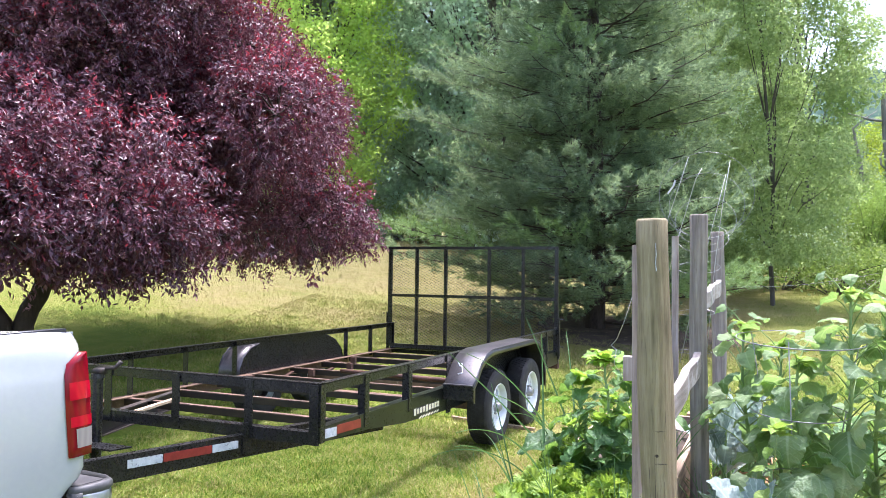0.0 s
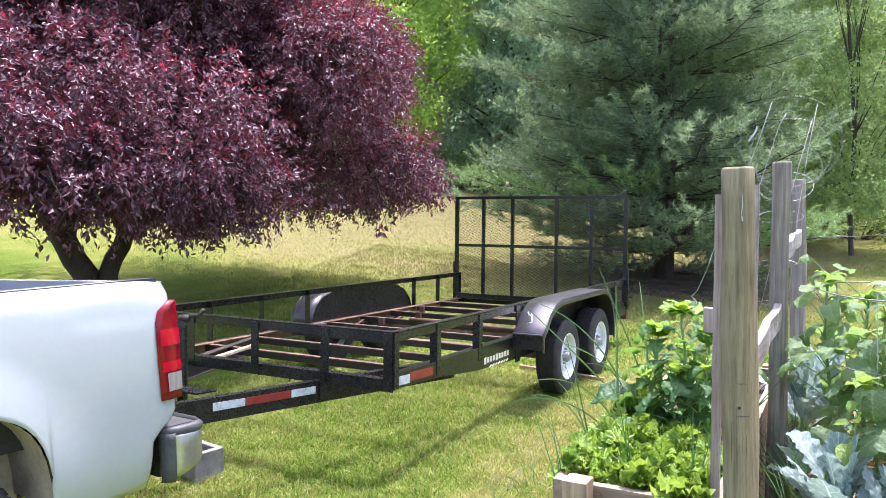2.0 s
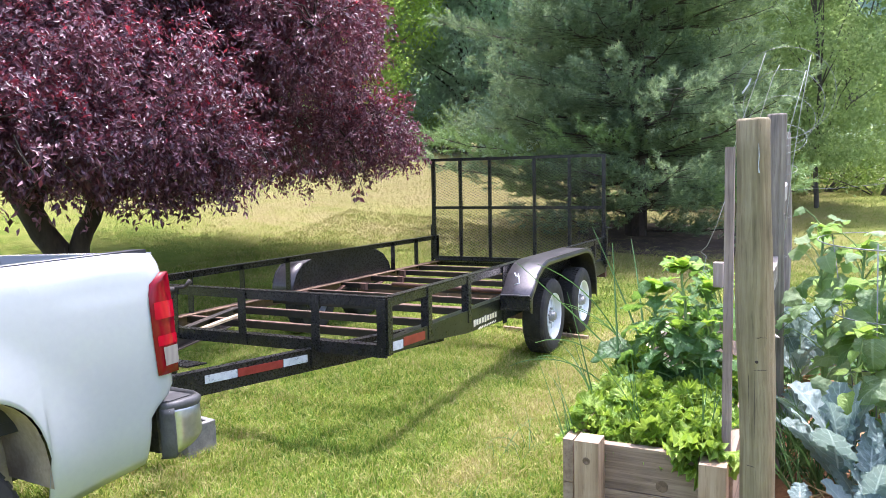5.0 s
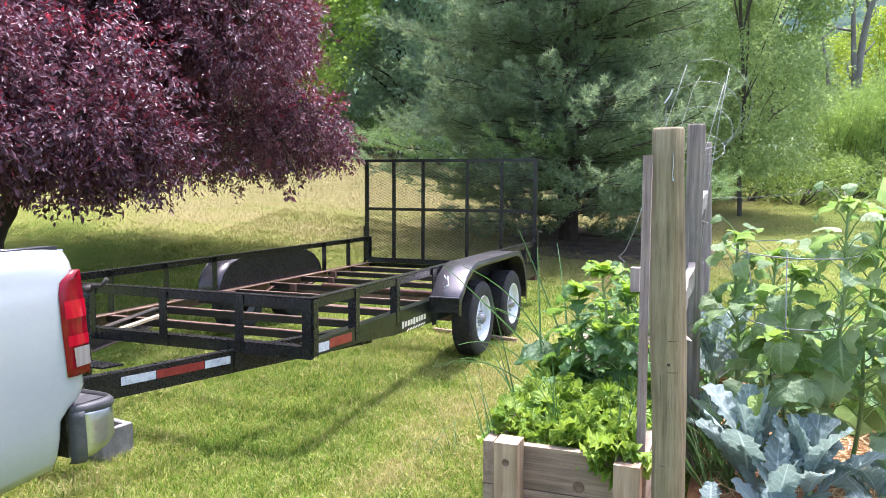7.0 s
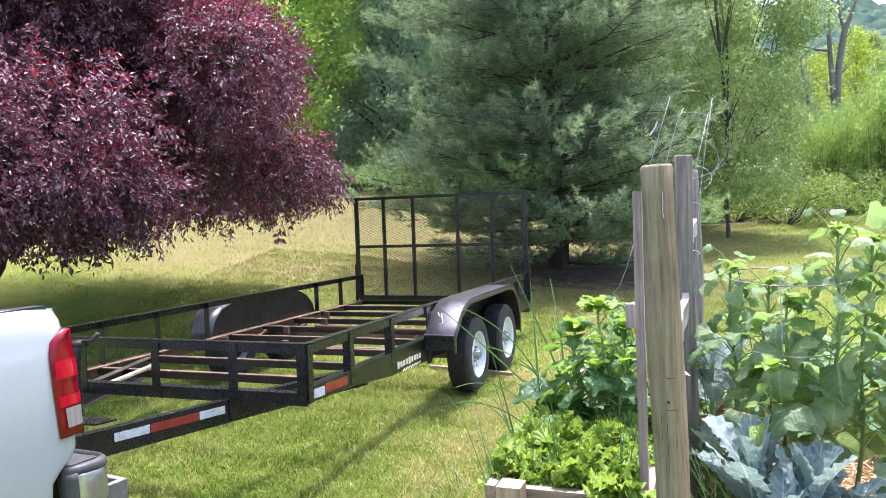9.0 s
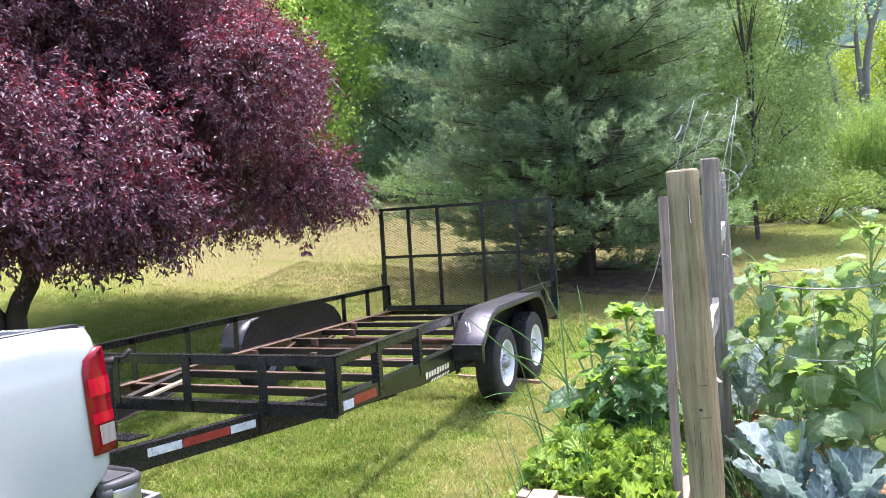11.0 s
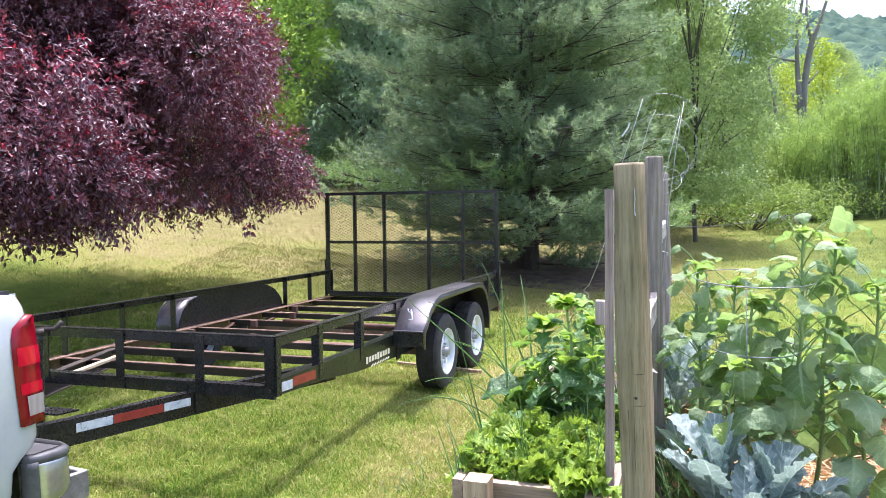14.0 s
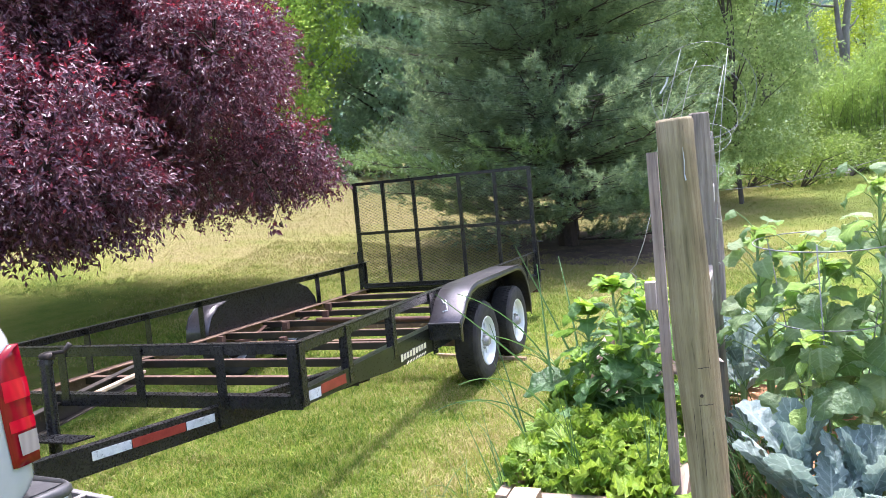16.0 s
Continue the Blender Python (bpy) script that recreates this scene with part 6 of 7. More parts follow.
# ---- dead tree ----
def dead_tree():
    t = thing("dead_tree", "bare grey dead tree with broken limbs", "tree")
    y = 30.0
    g = float(land(2.8, y)) - 0.3
    bm = bm_new()
    stems = [(((2.72, g), (2.74, 3.2), (2.76, 4.5), (2.66, 5.3), (2.62, 6.04), (2.60, 6.7), (2.64, 7.3), (2.74, 8.0), (2.70, 9.2)), (0.24, 0.20, 0.17, 0.12, 0.105, 0.095, 0.085, 0.07, 0.02)),
             (((2.80, g), (2.80, 3.6), (2.86, 5.1), (2.96, 6.0), (3.08, 6.7), (3.26, 7.15), (3.50, 7.95), (3.62, 8.7)), (0.20, 0.18, 0.165, 0.15, 0.13, 0.10, 0.07, 0.02)),
             (((3.06, 6.65), (2.93, 7.2), (2.88, 7.6), (2.90, 8.4)), (0.10, 0.085, 0.075, 0.02)),
             (((2.62, 6.02), (2.2, 6.10), (1.7, 6.28), (1.24, 6.40)), (0.07, 0.06, 0.05, 0.03)),
             (((1.42, 6.36), (1.30, 6.62), (1.38, 6.78), (1.56, 6.90)), (0.035, 0.05, 0.05, 0.02)),
             (((3.00, 6.2), (3.22, 6.55), (3.34, 6.95)), (0.03, 0.025, 0.01)),
             (((2.94, 5.2), (3.12, 5.38), (3.28, 5.62)), (0.05, 0.04, 0.02)),
             (((2.70, 4.35), (2.52, 4.55), (2.50, 4.85), (2.60, 5.05)), (0.03, 0.045, 0.045, 0.02)),
             (((2.02, g), (1.98, 3.6), (1.90, 4.75), (1.76, 5.3), (1.69, 5.82), (2.02, 6.12), (2.40, 6.38)), (0.12, 0.10, 0.085, 0.075, 0.055, 0.035, 0.012))]
    for pts, r in stems:
        tube(bm, [(px, y + 0.06 * math.sin(3.1 * px + pz), pz) for px, pz in pts], [0.72 * q for q in r], 8)
    part("trunk", bm, SNAG_WOOD, t, smooth=True)


dead_tree()


# ---- bamboo thicket ----
def bamboo():
    """Thicket of thin upright canes, bare below, with feathery sprays that arch outwards near the top."""
    n = 460
    x = 1.5 + 8.6 * rng.random(n)
    y = 24.2 + 3.6 * rng.random(n) + 0.1 * x
    h = np.clip(1.75 + 0.5 * x, 2.2, 4.4) * (0.72 + 0.34 * rng.random(n))
    bm = bm_new()
    pos, dr = [], []
    for a, b, c in zip(x, y, h):
        z = float(land(a, b))
        lean = rng.normal(size=2) * 0.22
        bend = rng.normal(size=2) * 0.30
        at = lambda u: np.array((a + lean[0] * u + bend[0] * u ** 4, b + lean[1] * u + bend[1] * u ** 4, z + c * u))
        tube(bm, [at(-0.02), at(0.35), at(0.7), at(0.88), at(1.0)], [0.021, 0.018, 0.012, 0.007, 0.003], 4, cap=False)
        for u in 0.30 + 0.72 * rng.random(26) ** 0.8:
            p = at(min(u, 1.0))
            g = rng.normal(size=3) * np.array((0.7, 0.7, 0.25)) + np.array((0, 0, 0.75))
            g /= np.linalg.norm(g)
            reach = 0.18 + 0.3 * rng.random()
            for w in rng.random(11):
                pos.append(p + g * reach * w + rng.normal(size=3) * 0.03)
                dr.append(g * 0.9 + rng.normal(size=3) * 0.4)
    stems = part("bamboo_stems", bm, CANE, None)
    tagged(stems, "thin green bamboo canes", "bamboo", kind="stuff")
    pos, dr = np.array(pos), np.array(dr)
    m = len(pos)
    v, f = leaf_cloud(pos, dr, 0.10 + 0.06 * rng.random(m), 0.018 + 0.010 * rng.random(m), 0.1)
    o = new("bamboo_leaves", mesh_np("bamboo_leaves", v, f, BAMBOO_LEAF))
    tagged(o, "feathery yellow-green bamboo foliage", "bamboo", kind="stuff")


CANE = surface("bamboo_cane", (0.09, 0.13, 0.04), (0.20, 0.25, 0.09), 0.5, 0, 3, 40, bump=0.1)
bamboo()
for x, y, a, s in ((3.0, 29.6, 20, 1.0), (5.0, 29.9, 140, 1.05), (7.0, 30.2, 260, 1.0), (9.0, 30.0, 80, 1.1)):
    more(dark, x, y, a, s)
for x, y, a, s in ((-0.6, 29.6, 50, 1.5), (0.7, 30.6, 170, 1.5), (2.0, 31.8, 300, 1.6), (3.4, 33.0, 20, 1.7), (5.2, 34.0, 220, 1.8)):
    more(bush, x, y, a, s)
for x, y, a, s in ((0.4, 34.5, 130, 0.5), (1.9, 36.5, 10, 0.5), (3.6, 40.0, 240, 0.55), (5.6, 41.0, 80, 0.6), (-1.0, 36.0, 190, 0.6)):
    more(birch, x, y, a, s)


# ---- wooded hill in the distance ----
def far_hill():
    k = Nodes("far_forest_slope")
    v = k.coords((0.06, 0.06, 0.06))
    vo = k.add("ShaderNodeTexVoronoi", Scale=2.6)
    k.link(v, vo.inputs["Vector"])
    k.color(k.ramp(k.math("ADD", k.math("MULTIPLY", vo.outputs["Distance"], 0.45), k.math("MULTIPLY", k.noise(v, 2.2, 8.0, 0.7), 0.6)), [(0.3, (0.092, 0.132, 0.085)), (0.5, (0.060, 0.095, 0.070)), (0.72, (0.026, 0.050, 0.044))]))
    k.b.inputs["Roughness"].default_value = 1.0
    k.b.inputs["Specular IOR Level"].default_value = 0.0
    nx, ny = 480, 170
    u, w = np.meshgrid(np.linspace(-260, 320, nx), np.linspace(150, 420, ny), indexing="ij")
    ridge = 67 + 14 * np.sin(u * 0.011 + 2.2) - 0.02 * u
    z = ridge * np.clip((w - 150) / 200, 0, 1) ** 0.9
    bumps = np.array([[noise.noise((a * 0.05, b * 0.05, 1)) * 4.0 - 3.2 * noise.voronoi((a * 0.21, b * 0.17, 0.5))[0][0] - 1.5 * noise.noise((a * 0.6, b * 0.5, 3)) for b in w[0]] for a in u[:, 0]])
    z = z + bumps
    idx = np.arange(nx * ny).reshape(nx, ny)
    faces = np.stack([idx[:-1, :-1], idx[1:, :-1], idx[1:, 1:], idx[:-1, 1:]], -1).reshape(-1, 4)
    ob = new("backdrop", mesh_np("backdrop", np.stack([u, w, z], -1).reshape(-1, 3), faces, k.m, smooth=True))
    tagged(ob, "hazy wooded hill in the distance", "hill", kind="structure")


far_hill()


# ---- garden plants ----
def leaf_shape(name, material, v, f, uv):
    me = mesh_np(name, v, f, material, smooth=True)
    lay = me.uv_layers.new(name="leaf")
    lay.data.foreach_set("uv", np.asarray(uv, np.float32)[np.asarray(f).ravel()].ravel())
    return me


def blade(name, material, width, shape, droop, cup, ruffle=0.0, freq=3.0, corrugate=0.0, nv=14, nu=8, jag=0.0, ribs=7.0):
    """One leaf of unit length along +x, bent down towards its tip; shape(s) gives the half width from 0 to 1."""
    s = np.linspace(0, 1, nv + 1)
    ang = -droop * s ** 1.4
    cx = np.concatenate([[0], np.cumsum(np.cos(ang[:-1]) / nv)])
    cz = np.concatenate([[0], np.cumsum(np.sin(ang[:-1]) / nv)])
    ph, ph2 = rng.random() * 6.28, rng.random() * 6.28
    v, uv = [], []
    for i in range(nv + 1):
        hw = max(0.012, shape(s[i])) * width / 2
        jl, jr = 1 + jag * (rng.random() - 0.5) * 2, 1 + jag * (rng.random() - 0.5) * 2
        for j in range(nu + 1):
            q = 2 * j / nu - 1
            a = abs(q)
            w = q * hw * (jl if q < 0 else jr)
            z = cup * hw * a ** 1.3 + ruffle * width * a ** 2.2 * math.sin(freq * 6.28 * s[i] + (ph if q < 0 else ph2)) * min(1, 3 * s[i])
            z += corrugate * hw * math.sin(6.28 * (ribs * s[i] - 1.7 * a)) * a * (1.1 - a)
            v.append((cx[i] + math.sin(ang[i]) * -z, w, cz[i] + math.cos(ang[i]) * z))
            uv.append((s[i], 0.5 + q / 2))
    idx = np.arange((nv + 1) * (nu + 1)).reshape(nv + 1, nu + 1)
    f = np.stack([idx[:-1, :-1], idx[1:, :-1], idx[1:, 1:], idx[:-1, 1:]], -1).reshape(-1, 4)
    return leaf_shape(name, material, np.array(v), f, uv)


def fan_leaf(name, material, outline, spread, ruffle, waves, cup, nr=5, na=20):
    """A round leaf of unit length on polar rings, its rim waved; outline(a) gives the reach from -1 to 1 across."""
    ph = rng.random() * 6.28
    v, uv = [], []
    for i in range(nr + 1):
        r = i / nr
        for j in range(na + 1):
            q = 2 * j / na - 1
            a = radians(spread) * q * (0.35 + 0.65 * min(1, r * 2))
            o = outline(q) * r
            z = cup * r * r + ruffle * r ** 2.5 * (math.sin(waves * 3.14 * q + ph) + 0.5 * math.sin(waves * 7.3 * q + 2 * ph)) + 0.05 * r * rng.normal() * (r > 0.7)
            v.append((o * math.cos(a), o * math.sin(a), z))
            uv.append((r, 0.5 + q / 2))
    idx = np.arange((nr + 1) * (na + 1)).reshape(nr + 1, na + 1)
    f = np.stack([idx[:-1, :-1], idx[1:, :-1], idx[1:, 1:], idx[:-1, 1:]], -1).reshape(-1, 4)
    return leaf_shape(name, material, np.array(v), f, uv)


def put_leaf(me, parent, at, turn, rise, roll, size, name="leaf"):
    o = new(name, me)
    o.parent = parent
    o.matrix_basis = pose(*[float(c) for c in at], 0, 0, turn) @ pose(0, 0, 0, 0, -rise, 0) @ pose(0, 0, 0, roll, 0, 0) @ Matrix.Scale(size, 4)
    return o


OVATE = lambda s: max(0.0, math.sin((0.04 + 0.96 * s) ** 0.60 * math.pi)) ** 0.85
HEART = lambda s: 0.02 + max(0.0, math.sin((0.13 + 0.87 * s) ** 0.58 * math.pi)) ** 0.8
LOBED = lambda s: max(0.05, math.sin((0.06 + 0.94 * s) ** 0.62 * math.pi) * (0.78 + 0.34 * math.sin(s * 15.0 - 0.9)))
PADDLE = lambda s: 0.08 if s < 0.16 else 0.08 + 0.92 * math.sin(min(1.0, (s - 0.16) / 0.84) ** 0.95 * math.pi * 0.93) ** 0.75

LETTUCE_LEAVES = [fan_leaf("lettuce_leaf", LETTUCE_LEAF, lambda q: 0.90 + 0.05 * math.sin(q * 17) + 0.04 * math.sin(q * 31), 88, 0.14 + 0.05 * (i % 3), 6 + i % 3, (0.10, -0.30, 0.25)[i % 3], 4, 26) for i in range(6)]
SUN_LEAVES = [blade("sunflower_leaf", SUN_LEAF, 0.80 + 0.1 * (i % 3), HEART, 0.9 + 0.20 * i, (-0.30, 0.18, -0.1)[i % 3], 0.06, 2.6, 0.26, 14, 8, 0.09, 6.0) for i in range(7)]
SUN_TOP = [blade("sunflower_leaf", SUN_YOUNG, 0.66, OVATE, 0.8 + 0.35 * i, 0.3, 0.05, 2.0, 0.2, 10, 6, 0.07, 6.0) for i in range(3)]
OKRA_LEAVES = [blade("okra_leaf", OKRA_LEAF, (0.95, 0.8)[i % 2], (LOBED, OVATE)[i % 2], 0.5 + 0.25 * i, (-0.15, 0.2, 0.1)[i % 3], 0.06, 2.4, 0.25, 12, 6, 0.08, 5.0) for i in range(6)]
OKRA_TOP = [blade("okra_leaf", TOP_LEAF, 0.78, LOBED, 0.5 + 0.3 * i, 0.2, 0.06, 2.2, 0.25, 12, 6, 0.10, 6.0) for i in range(4)]
KALE_LEAVES = [blade("broccoli_leaf", KALE_LEAF, 0.36 + 0.05 * (i % 3), PADDLE, 0.05 + 0.12 * i, (0.25, -0.15, 0.4)[i % 3], 0.045, 6.0 + 0.8 * (i % 3), 0.16, 34, 10, 0.20, 8.0) for i in range(7)]
ONION_LEAVES = [blade("onion_leaf", ONION_LEAF, 0.019, lambda q: 1.0 - 0.75 * q, 0.08 + 0.30 * i, 1.4, nv=12, nu=4) for i in range(5)]
BEAN_LEAVES = [blade("bean_leaf", OKRA_LEAF, 0.8, OVATE, 0.5 + 0.3 * i, 0.1, 0.06, 2.4, 0.2, 7, 4, 0.06, 5.0) for i in range(3)]


def lettuce(x, y, z, size):
    p = thing("lettuce", "frilly bright green loose-leaf lettuce in the raised bed", "lettuce", "lettuces in the raised bed")
    n = 36
    for i in range(n):
        u = ((i + 0.5) / n) ** 0.8
        out = size * (0.66 - 0.55 * u)
        turn = i * 137.5 + 18 * rng.normal()
        a = radians(turn)
        at = (x + out * 0.6 * math.cos(a), y + out * 0.6 * math.sin(a), z + size * (0.05 + 0.50 * u) + 0.018 * rng.normal())
        put_leaf(LETTUCE_LEAVES[int(rng.integers(6))], p, at, turn, -20 + 80 * u + 20 * rng.normal(), 24 * rng.normal(), size * (0.37 - 0.10 * u) * (0.5 + 0.75 * rng.random()))


for x, y, sz in ((-1.60, 3.00, 0.19), (-1.47, 2.97, 0.17), (-1.33, 2.96, 0.21), (-1.18, 2.93, 0.20), (-1.62, 3.17, 0.19), (-1.48, 3.13, 0.22), (-1.34, 3.14, 0.2), (-1.20, 3.12, 0.20), (-1.58, 3.33, 0.18), (-1.43, 3.31, 0.22), (-1.29, 3.30, 0.21), (-1.17, 3.28, 0.18), (-1.60, 3.50, 0.18), (-1.46, 3.46, 0.19), (-1.22, 3.46, 0.19), (-1.33, 3.44, 0.2), (-1.60, 3.68, 0.17), (-1.18, 3.66, 0.17), (-1.58, 3.90, 0.16), (-1.18, 3.90, 0.16)):
    lettuce(x, y + 0.06, 0.47 + 0.05 * max(0, y - 3.1), sz)
# loose outer leaves hanging over the front board
for x, z, sz in ((-1.20, 0.535, 0.09), (-1.13, 0.53, 0.085)):
    p = thing("lettuce", "lettuce head with leaves hanging over the planter's board", "lettuce", "lettuces in the raised bed")
    for k in range(4):
        put_leaf(LETTUCE_LEAVES[int(rng.integers(6))], p, (x + 0.03 * rng.normal(), 2.935, z + 0.012 * k), -90 + 25 * rng.normal(), -35 + 16 * k, 15 * rng.normal(), sz * (0.8 + 0.3 * rng.random()))


def leafy_stalk(name, label, category, group, x, y, z0, z1, leaf, lean, levels, low, young, stem_r, seed=0, top=7, first=0.12, petiole=0.5, rise=(15, -25), crest=(8, 55, 0.72)):
    """An upright stalk with broad leaves on petioles, smaller and lighter towards the tip."""
    p = thing(name, label, category, group)
    n = 8
    pts = [(x + lean[0] * (k / n) + 0.012 * math.sin(k * 1.3 + seed), y + lean[1] * (k / n), z0 + (z1 - z0) * k / n) for k in range(n + 1)]
    bm = bm_new()
    tube(bm, pts, list(np.linspace(stem_r, stem_r * 0.45, n + 1)), 8)
    levels = int(levels * 0.95)
    for i in range(levels):
        u = first + (1 - first) * min(0.99, (i + 0.8 * rng.random()) / levels)
        k = min(n - 1, int(u * n))
        c = np.array(pts[k]) + (np.array(pts[k + 1]) - np.array(pts[k])) * (u * n - k)
        turn = i * 137.5 + seed * 50 + 16 * rng.normal()
        size = leaf * (1.0 - 0.5 * max(0, u - 0.3) / 0.7) * (0.7 + 0.55 * rng.random())
        pl = leaf * petiole * (0.45 + 0.9 * rng.random()) * (1.15 - 0.6 * u)
        a, r = radians(turn), radians(20 + 30 * u)
        e = c + np.array((math.cos(a) * math.cos(r), math.sin(a) * math.cos(r), math.sin(r))) * pl
        tube(bm, [c, (c + e) / 2 + np.array((0, 0, 0.012)), e], [stem_r * 0.32, stem_r * 0.26, stem_r * 0.2], 5, cap=False)
        put_leaf(low[int(rng.integers(len(low)))], p, e, turn + 20 * rng.normal(), rise[0] + (rise[1] - rise[0]) * rng.random() + 12 * rng.normal() + 14 * u, 26 * rng.normal(), size)
    for i in range(top):
        put_leaf(young[int(rng.integers(len(young)))], p, np.array(pts[-1]) - np.array((0, 0, 0.03 * rng.random())), i * 137.5 + 15 * rng.normal(), crest[0] + crest[1] * rng.random(), 14 * rng.normal(), leaf * crest[2] * (0.6 + 0.6 * rng.random()))
    part("stem", bm, STEM, p, smooth=True)
    return p


OK = ("okra_plant", "leafy green young okra plant with bright top leaves", "vegetable plant", "okra plants")
for i, (x, y, h, lf, lean, lv, top) in enumerate(((-1.345, 3.68, 1.08, 0.165, (0.0, 0.02), 20, 16), (-1.27, 3.80, 0.98, 0.17, (0.03, 0.02), 18, 12), (-1.45, 3.82, 0.96, 0.17, (-0.04, 0.02), 18, 12), (-1.36, 3.60, 0.84, 0.14, (0.0, -0.02), 16, 4), (-1.26, 3.64, 0.86, 0.14, (0.02, -0.02), 16, 4), (-1.46, 3.66, 0.80, 0.13, (-0.03, 0.0), 16, 4), (-1.28, 4.15, 0.90, 0.14, (0.0, 0.02), 18, 8), (-1.42, 4.12, 0.84, 0.14, (0.0, 0.02), 18, 8), (-1.32, 4.6, 0.92, 0.13, (0.0, 0.02), 16, 8))):
    leafy_stalk(*OK, x, y, 0.45, h, lf, lean, lv, OKRA_LEAVES, OKRA_TOP, 0.010, i + 1, top, 0.14, 0.75, (10, -40))

SF = ("sunflower_plant", "tall sunflower plant in bud with broad rough leaves", "sunflower", "sunflower plants")
for i, (x, y, h, lf, lean, lv, first, reach) in enumerate(((-0.41, 3.94, 1.40, 0.215, (0.06, 0.0), 36, 0.24, 1.1), (-0.58, 3.90, 1.10, 0.20, (0.02, 0.02), 26, 0.34, 1.0), (-0.76, 4.20, 1.22, 0.19, (-0.04, 0.0), 24, 0.46, 0.95), (-0.64, 4.08, 1.14, 0.19, (0.0, 0.04), 22, 0.46, 1.0), (-0.28, 4.08, 1.34, 0.215, (0.06, -0.02), 36, 0.20, 1.1), (-0.12, 4.00, 1.16, 0.20, (0.07, 0.0), 28, 0.16, 1.1))):
    leafy_stalk(*SF, x, y, 0.08, h, lf, lean, lv, SUN_LEAVES, SUN_TOP, 0.0115, i + 1, 9, first, reach, (8, -45), (-15, 60, 0.42))
leafy_stalk("sunflower_plant", "small young sunflower plant with fresh light green leaves", "sunflower", "sunflower plants", -0.66, 3.72, 0.08, 0.84, 0.125, (0.0, -0.02), 12, SUN_TOP + SUN_LEAVES[:2], SUN_TOP, 0.006, 4, 8, 0.45, 0.5, (0, -45))


def brassica(x, y, z, size, leaves=13, upright=1.0, stalk=0.0):
    p = thing("broccoli_plant", "blue-green broccoli plant with large waxy wavy leaves", "vegetable plant", "broccoli plants")
    bm = bm_new()
    tube(bm, [(x, y, z - 0.04), (x + 0.01, y, z + stalk + size * 0.3)], [0.016, 0.010], 8)
    z += stalk * 0.2
    for i in range(leaves):
        u = i / leaves
        put_leaf(KALE_LEAVES[int(rng.integers(7))], p, (x, y, z + size * 0.28 * u + stalk * (0.45 + 0.35 * u) + 0.02), i * 137.5 + 14 * rng.normal(), min(82, (42 + 40 * u) * upright) + 6 * rng.normal(), 14 * rng.normal(), size * (0.75 + 0.4 * rng.random()) * (1 - 0.2 * u))
    part("stem", bm, STEM, p, smooth=True)


for x, y, sz, lv, up, st in ((-0.72, 3.62, 0.39, 10, 1.30, 0.12), (-0.50, 3.58, 0.37, 10, 1.25, 0.10), (-0.62, 3.50, 0.31, 7, 1.1, 0.04), (-0.60, 3.36, 0.26, 8, 0.75, 0.0), (-0.86, 3.32, 0.25, 7, 0.55, 0.0), (-0.26, 3.34, 0.27, 8, 0.6, 0.0), (-0.36, 3.16, 0.24, 7, 0.6, 0.0), (-0.22, 3.72, 0.30, 9, 0.8, 0.02), (-0.90, 4.36, 0.26, 14, 1.1, 0.50), (-0.78, 4.50, 0.26, 12, 1.1, 0.52), (-0.86, 4.06, 0.26, 9, 0.8, 0.12), (-0.90, 4.80, 0.36, 12, 1.1, 0.3)):
    brassica(x, y, 0.09, sz, lv, up, st)


def onion(x, y, z, h, n, group_turn):
    p = thing("onion_plant", "green onion plant with long thin arching leaves", "onion", "onions")
    for i in range(n):
        put_leaf(ONION_LEAVES[int(rng.integers(5))], p, (x + 0.015 * rng.normal(), y + 0.015 * rng.normal(), z), group_turn + 55 * rng.normal(), 70 + 11 * rng.normal(), 0, h * (0.6 + 0.5 * rng.random()))


for x, y, z, h, n, a in ((-1.62, 3.30, 0.46, 0.56, 4, 190), (-1.62, 3.62, 0.46, 0.70, 4, 170), (-1.58, 3.90, 0.46, 0.80, 5, 165), (-1.60, 4.2, 0.46, 0.78, 4, 160), (-1.64, 2.98, 0.46, 0.36, 5, 200), (-1.17, 3.04, 0.46, 0.34, 12, 90), (-1.42, 3.12, 0.50, 0.32, 6, 190), (-1.15, 4.05, 0.46, 0.6, 9, 90), (-0.83, 4.05, 0.09, 0.5, 12, 200), (-0.9, 4.3, 0.09, 0.55, 14, 180), (-0.80, 3.95, 0.09, 0.45, 10, 220), (-0.72, 4.02, 0.09, 0.55, 14, 200), (-0.88, 3.7, 0.09, 0.45, 14, 200), (-0.80, 3.82, 0.09, 0.5, 16, 240), (-0.92, 3.9, 0.09, 0.5, 14, 300), (-0.70, 3.86, 0.09, 0.5, 12, 260), (-0.93, 4.05, 0.09, 0.5, 12, 150)):
    onion(x, y, z, h, n, a)


def grass_tuft(x, y, n, h):
    p = thing("weed_tuft", "tuft of long pale arching weed leaves in the lawn", "weed", "weeds by the planter")
    for i in range(n):
        put_leaf(ONION_LEAVES[3 + i % 2], p, (x + 0.05 * rng.normal(), y + 0.05 * rng.normal(), 0.0), 360 * rng.random(), 62 + 12 * rng.normal(), 0, h * (0.6 + 0.6 * rng.random()))


for x, y, n, h in ((-2.22, 4.04, 9, 0.26), (-2.23, 3.79, 6, 0.22), (-1.86, 3.30, 8, 0.22), (-1.78, 3.9, 7, 0.2), (-2.2, 3.3, 6, 0.18)):
    grass_tuft(x, y, n, h)


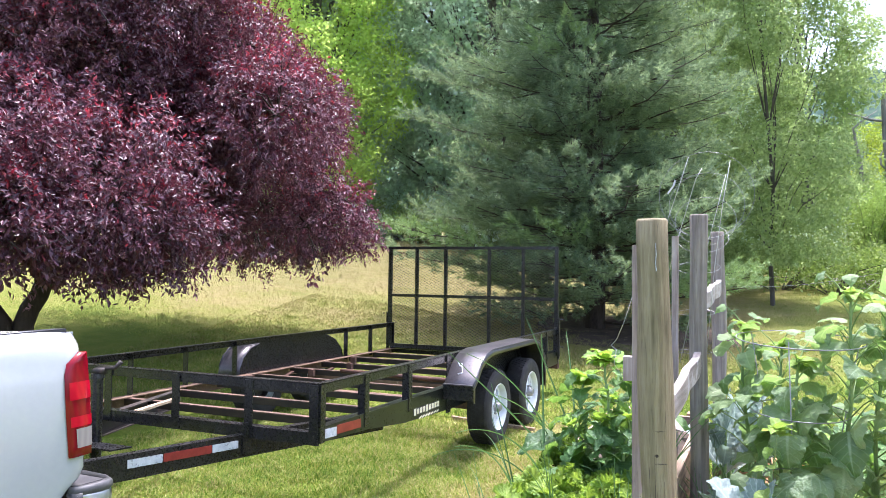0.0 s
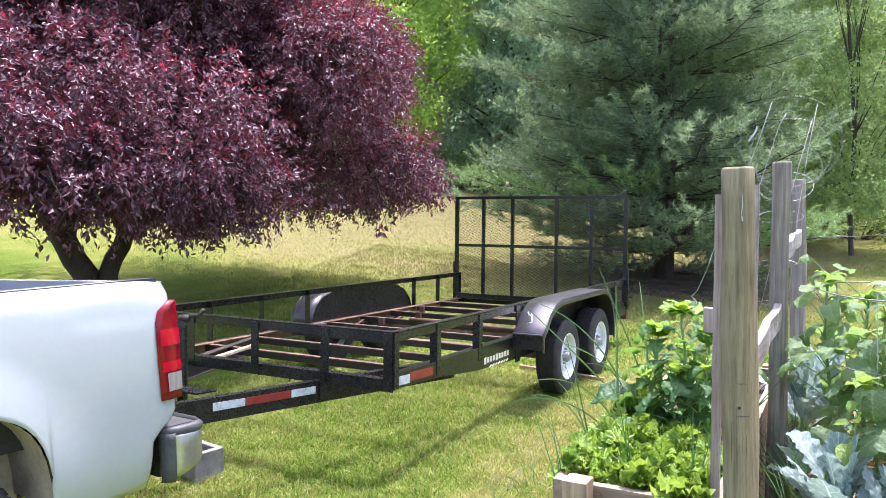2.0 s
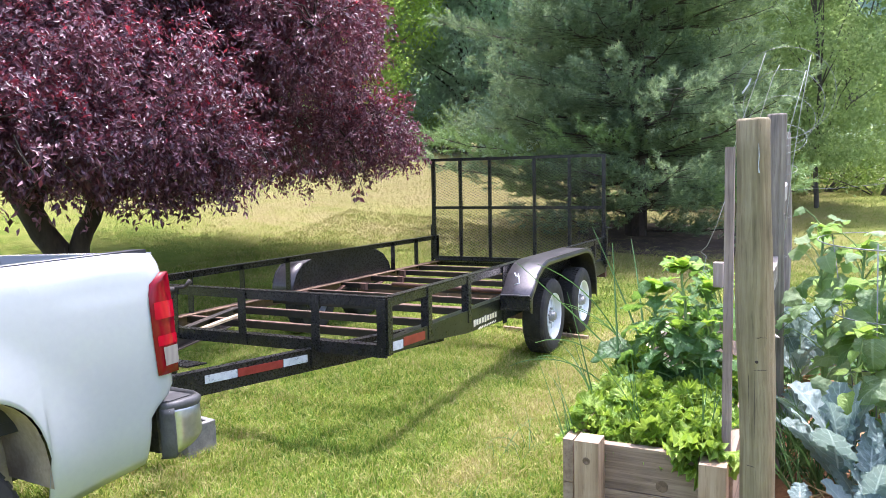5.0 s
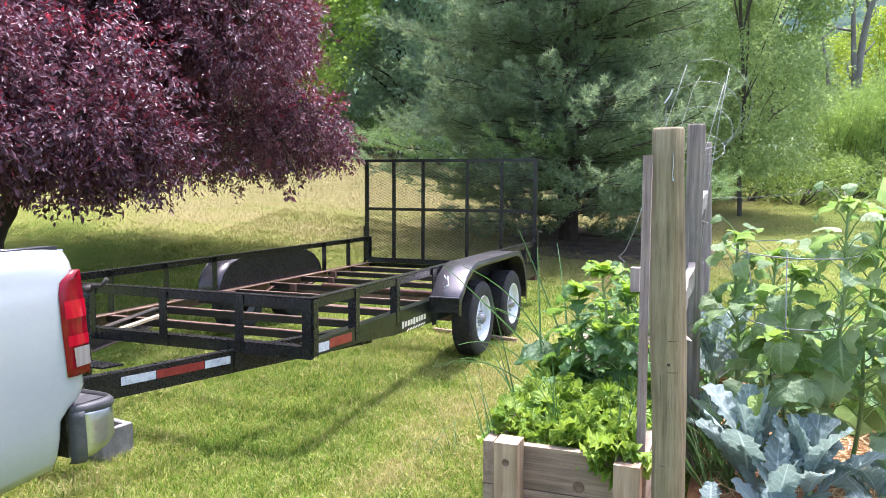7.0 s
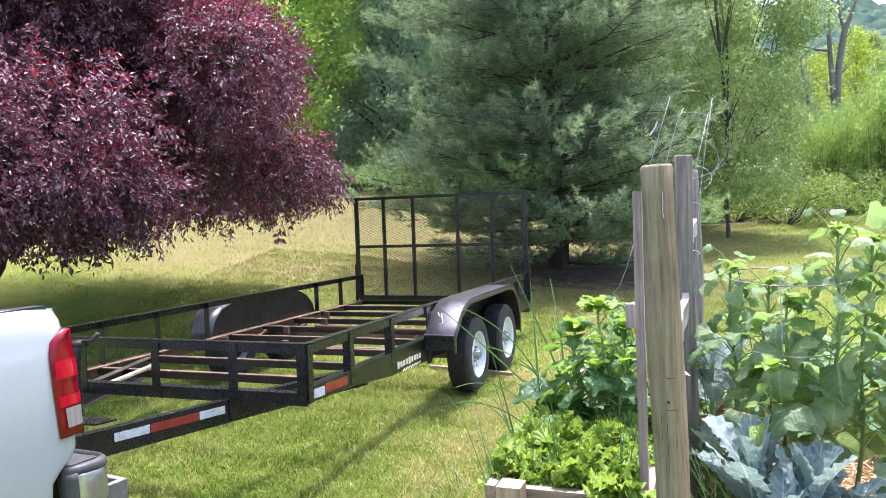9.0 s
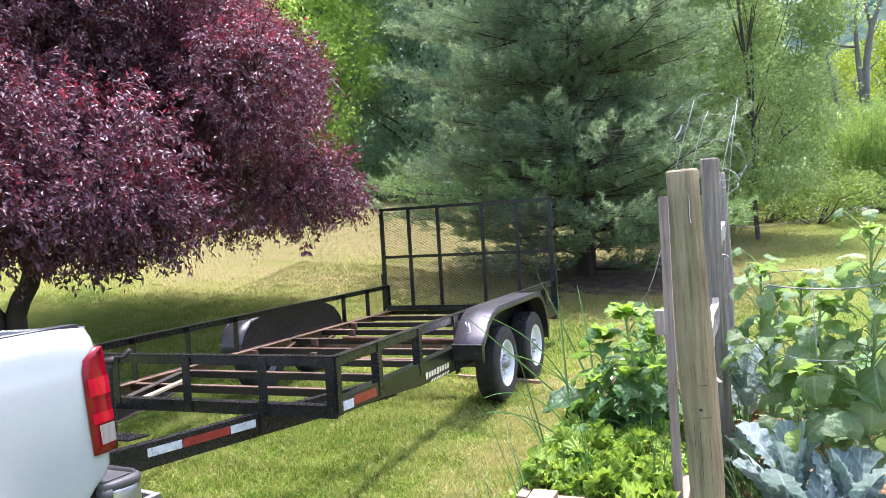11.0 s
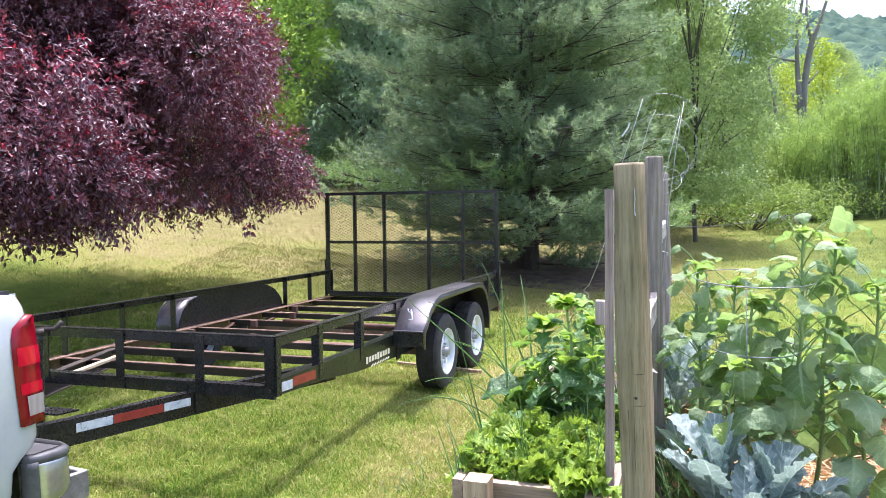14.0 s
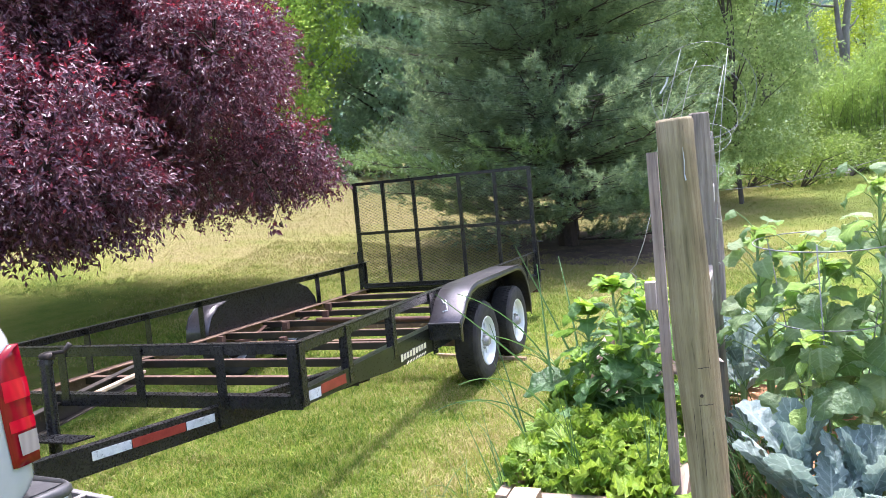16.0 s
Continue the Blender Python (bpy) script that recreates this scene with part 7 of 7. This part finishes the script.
def bean_plant(x, y, z, r, h, n):
    p = thing("bean_plant", "low leafy bean vines on the garden soil", "vegetable plant", "bean plants")
    shapes = BEAN_LEAVES
    for i in range(n):
        q, a = r * math.sqrt(rng.random()), rng.random() * 6.28
        put_leaf(shapes[int(rng.integers(3))], p, (x + q * math.cos(a), y + q * math.sin(a), z + h * rng.random() * (1 - 0.5 * q / r)), rng.random() * 360, 25 * rng.normal(), 20 * rng.normal(), 0.09 + 0.06 * rng.random())


for x, y, r, h in ((0.25, 5.6, 0.5, 0.7), (0.9, 5.5, 0.55, 0.75), (1.4, 4.9, 0.5, 0.6), (0.75, 4.6, 0.4, 0.5), (-0.1, 5.9, 0.5, 0.6), (1.5, 5.8, 0.5, 0.8), (-0.55, 5.75, 0.45, 0.45), (-0.3, 5.1, 0.4, 0.5)):
    bean_plant(x, y, 0.1, r, h, 150)


def standing_cage():
    c = thing("tomato_cage", "galvanised wire tomato cage standing round the sunflower plants", "plant cage", "tomato cages")
    x, y = -0.56, 3.98
    for z, r in ((1.175, 0.26), (0.865, 0.20), (0.565, 0.145)):
        bm = bm_new()
        ring_wire(bm, (x, y - 0.02 * (1.2 - z), z), r, 0.0027, (0.02, -0.05, 1))
        part("ring", bm, WIRE, c, smooth=True)
    for a in (20, 140, 260):
        d = (math.cos(radians(a)), math.sin(radians(a)))
        bm = bm_new()
        tube(bm, [(x + d[0] * 0.262, y + d[1] * 0.262, 1.19), (x + d[0] * 0.04, y + d[1] * 0.04, 0.02)], 0.0026, 6)
        part("leg", bm, WIRE, c, smooth=True)


standing_cage()


# ---- straw mulch ----
def straw():
    n = 9000
    x, y = -0.9 + 2.4 * rng.random(n), 3.1 + 2.4 * rng.random(n)
    keep = (x > -0.35) | (rng.random(n) < 0.25)
    x, y = x[keep], y[keep]
    pos = np.stack([x, y, 0.10 + 0.04 * rng.random(len(x))], 1)
    d = np.stack([rng.normal(size=len(x)), rng.normal(size=len(x)), 0.12 * rng.normal(size=len(x))], 1)
    v, f = leaf_cloud(pos, d, 0.08 + 0.12 * rng.random(len(x)), 0.006 + 0.004 * rng.random(len(x)), 0.1)
    tagged(new("straw_mulch", mesh_np("straw_mulch", v, f, STRAW)), "loose dry straw mulch", "mulch", kind="stuff")


straw()


# ---- grass ----
def grass():
    zones = ((-5.6, -0.9, 2.4, 6.5, 215000, 0.065, 0.0056), (-9.0, 0.0, 6.5, 13.0, 140000, 0.055, 0.0065), (-16, 4.0, 9.0, 22.0, 110000, 0.045, 0.009))
    vs, fs, k = [], [], 0
    for x0, x1, y0, y1, n, h, w in zones:
        x, y = x0 + (x1 - x0) * rng.random(n), y0 + (y1 - y0) * rng.random(n)
        keep = ~((x > -1.70) & (x < -1.06) & (y > 2.8) & (y < 5.4)) & ~((x > -1.0) & (y < 6.4))
        tuft = np.array([noise.noise((a * 5, b * 5, 0)) for a, b in zip(x, y)])
        keep &= rng.random(n) < 0.80 + 0.5 * tuft
        x, y, tuft = x[keep], y[keep], tuft[keep]
        n = len(x)
        p = np.stack([x, y, land(x, y) - 0.005], 1)
        d = np.stack([rng.normal(size=n) * 0.45, rng.normal(size=n) * 0.45, np.ones(n)], 1)
        d /= np.linalg.norm(d, axis=1, keepdims=True)
        s = np.cross(d, rng.normal(size=(n, 3)))
        s /= np.linalg.norm(s, axis=1, keepdims=True)
        l = (h * (0.5 + 0.7 * rng.random(n)) * (1 + 0.5 * tuft))[:, None]
        bend = np.stack([rng.normal(size=n), rng.normal(size=n), -0.3 * np.ones(n)], 1) * l * 0.35
        v = np.stack([p + s * w / 2, p - s * w / 2, p + d * l * 0.6 - s * w * 0.35, p + d * l * 0.6 + s * w * 0.35, p + d * l + bend], 1).reshape(-1, 3)
        i = np.arange(n)[:, None] * 5 + k
        fs.append(np.concatenate([i + [0, 1, 2], i + [0, 2, 3], i + [3, 2, 4]], 1).reshape(-1, 3))
        vs.append(v)
        k += len(v)
    tagged(new("grass", mesh_np("grass", np.concatenate(vs), np.concatenate(fs), BLADES)), "short mown grass, green with straw-coloured blades", "grass", kind="stuff")


grass()
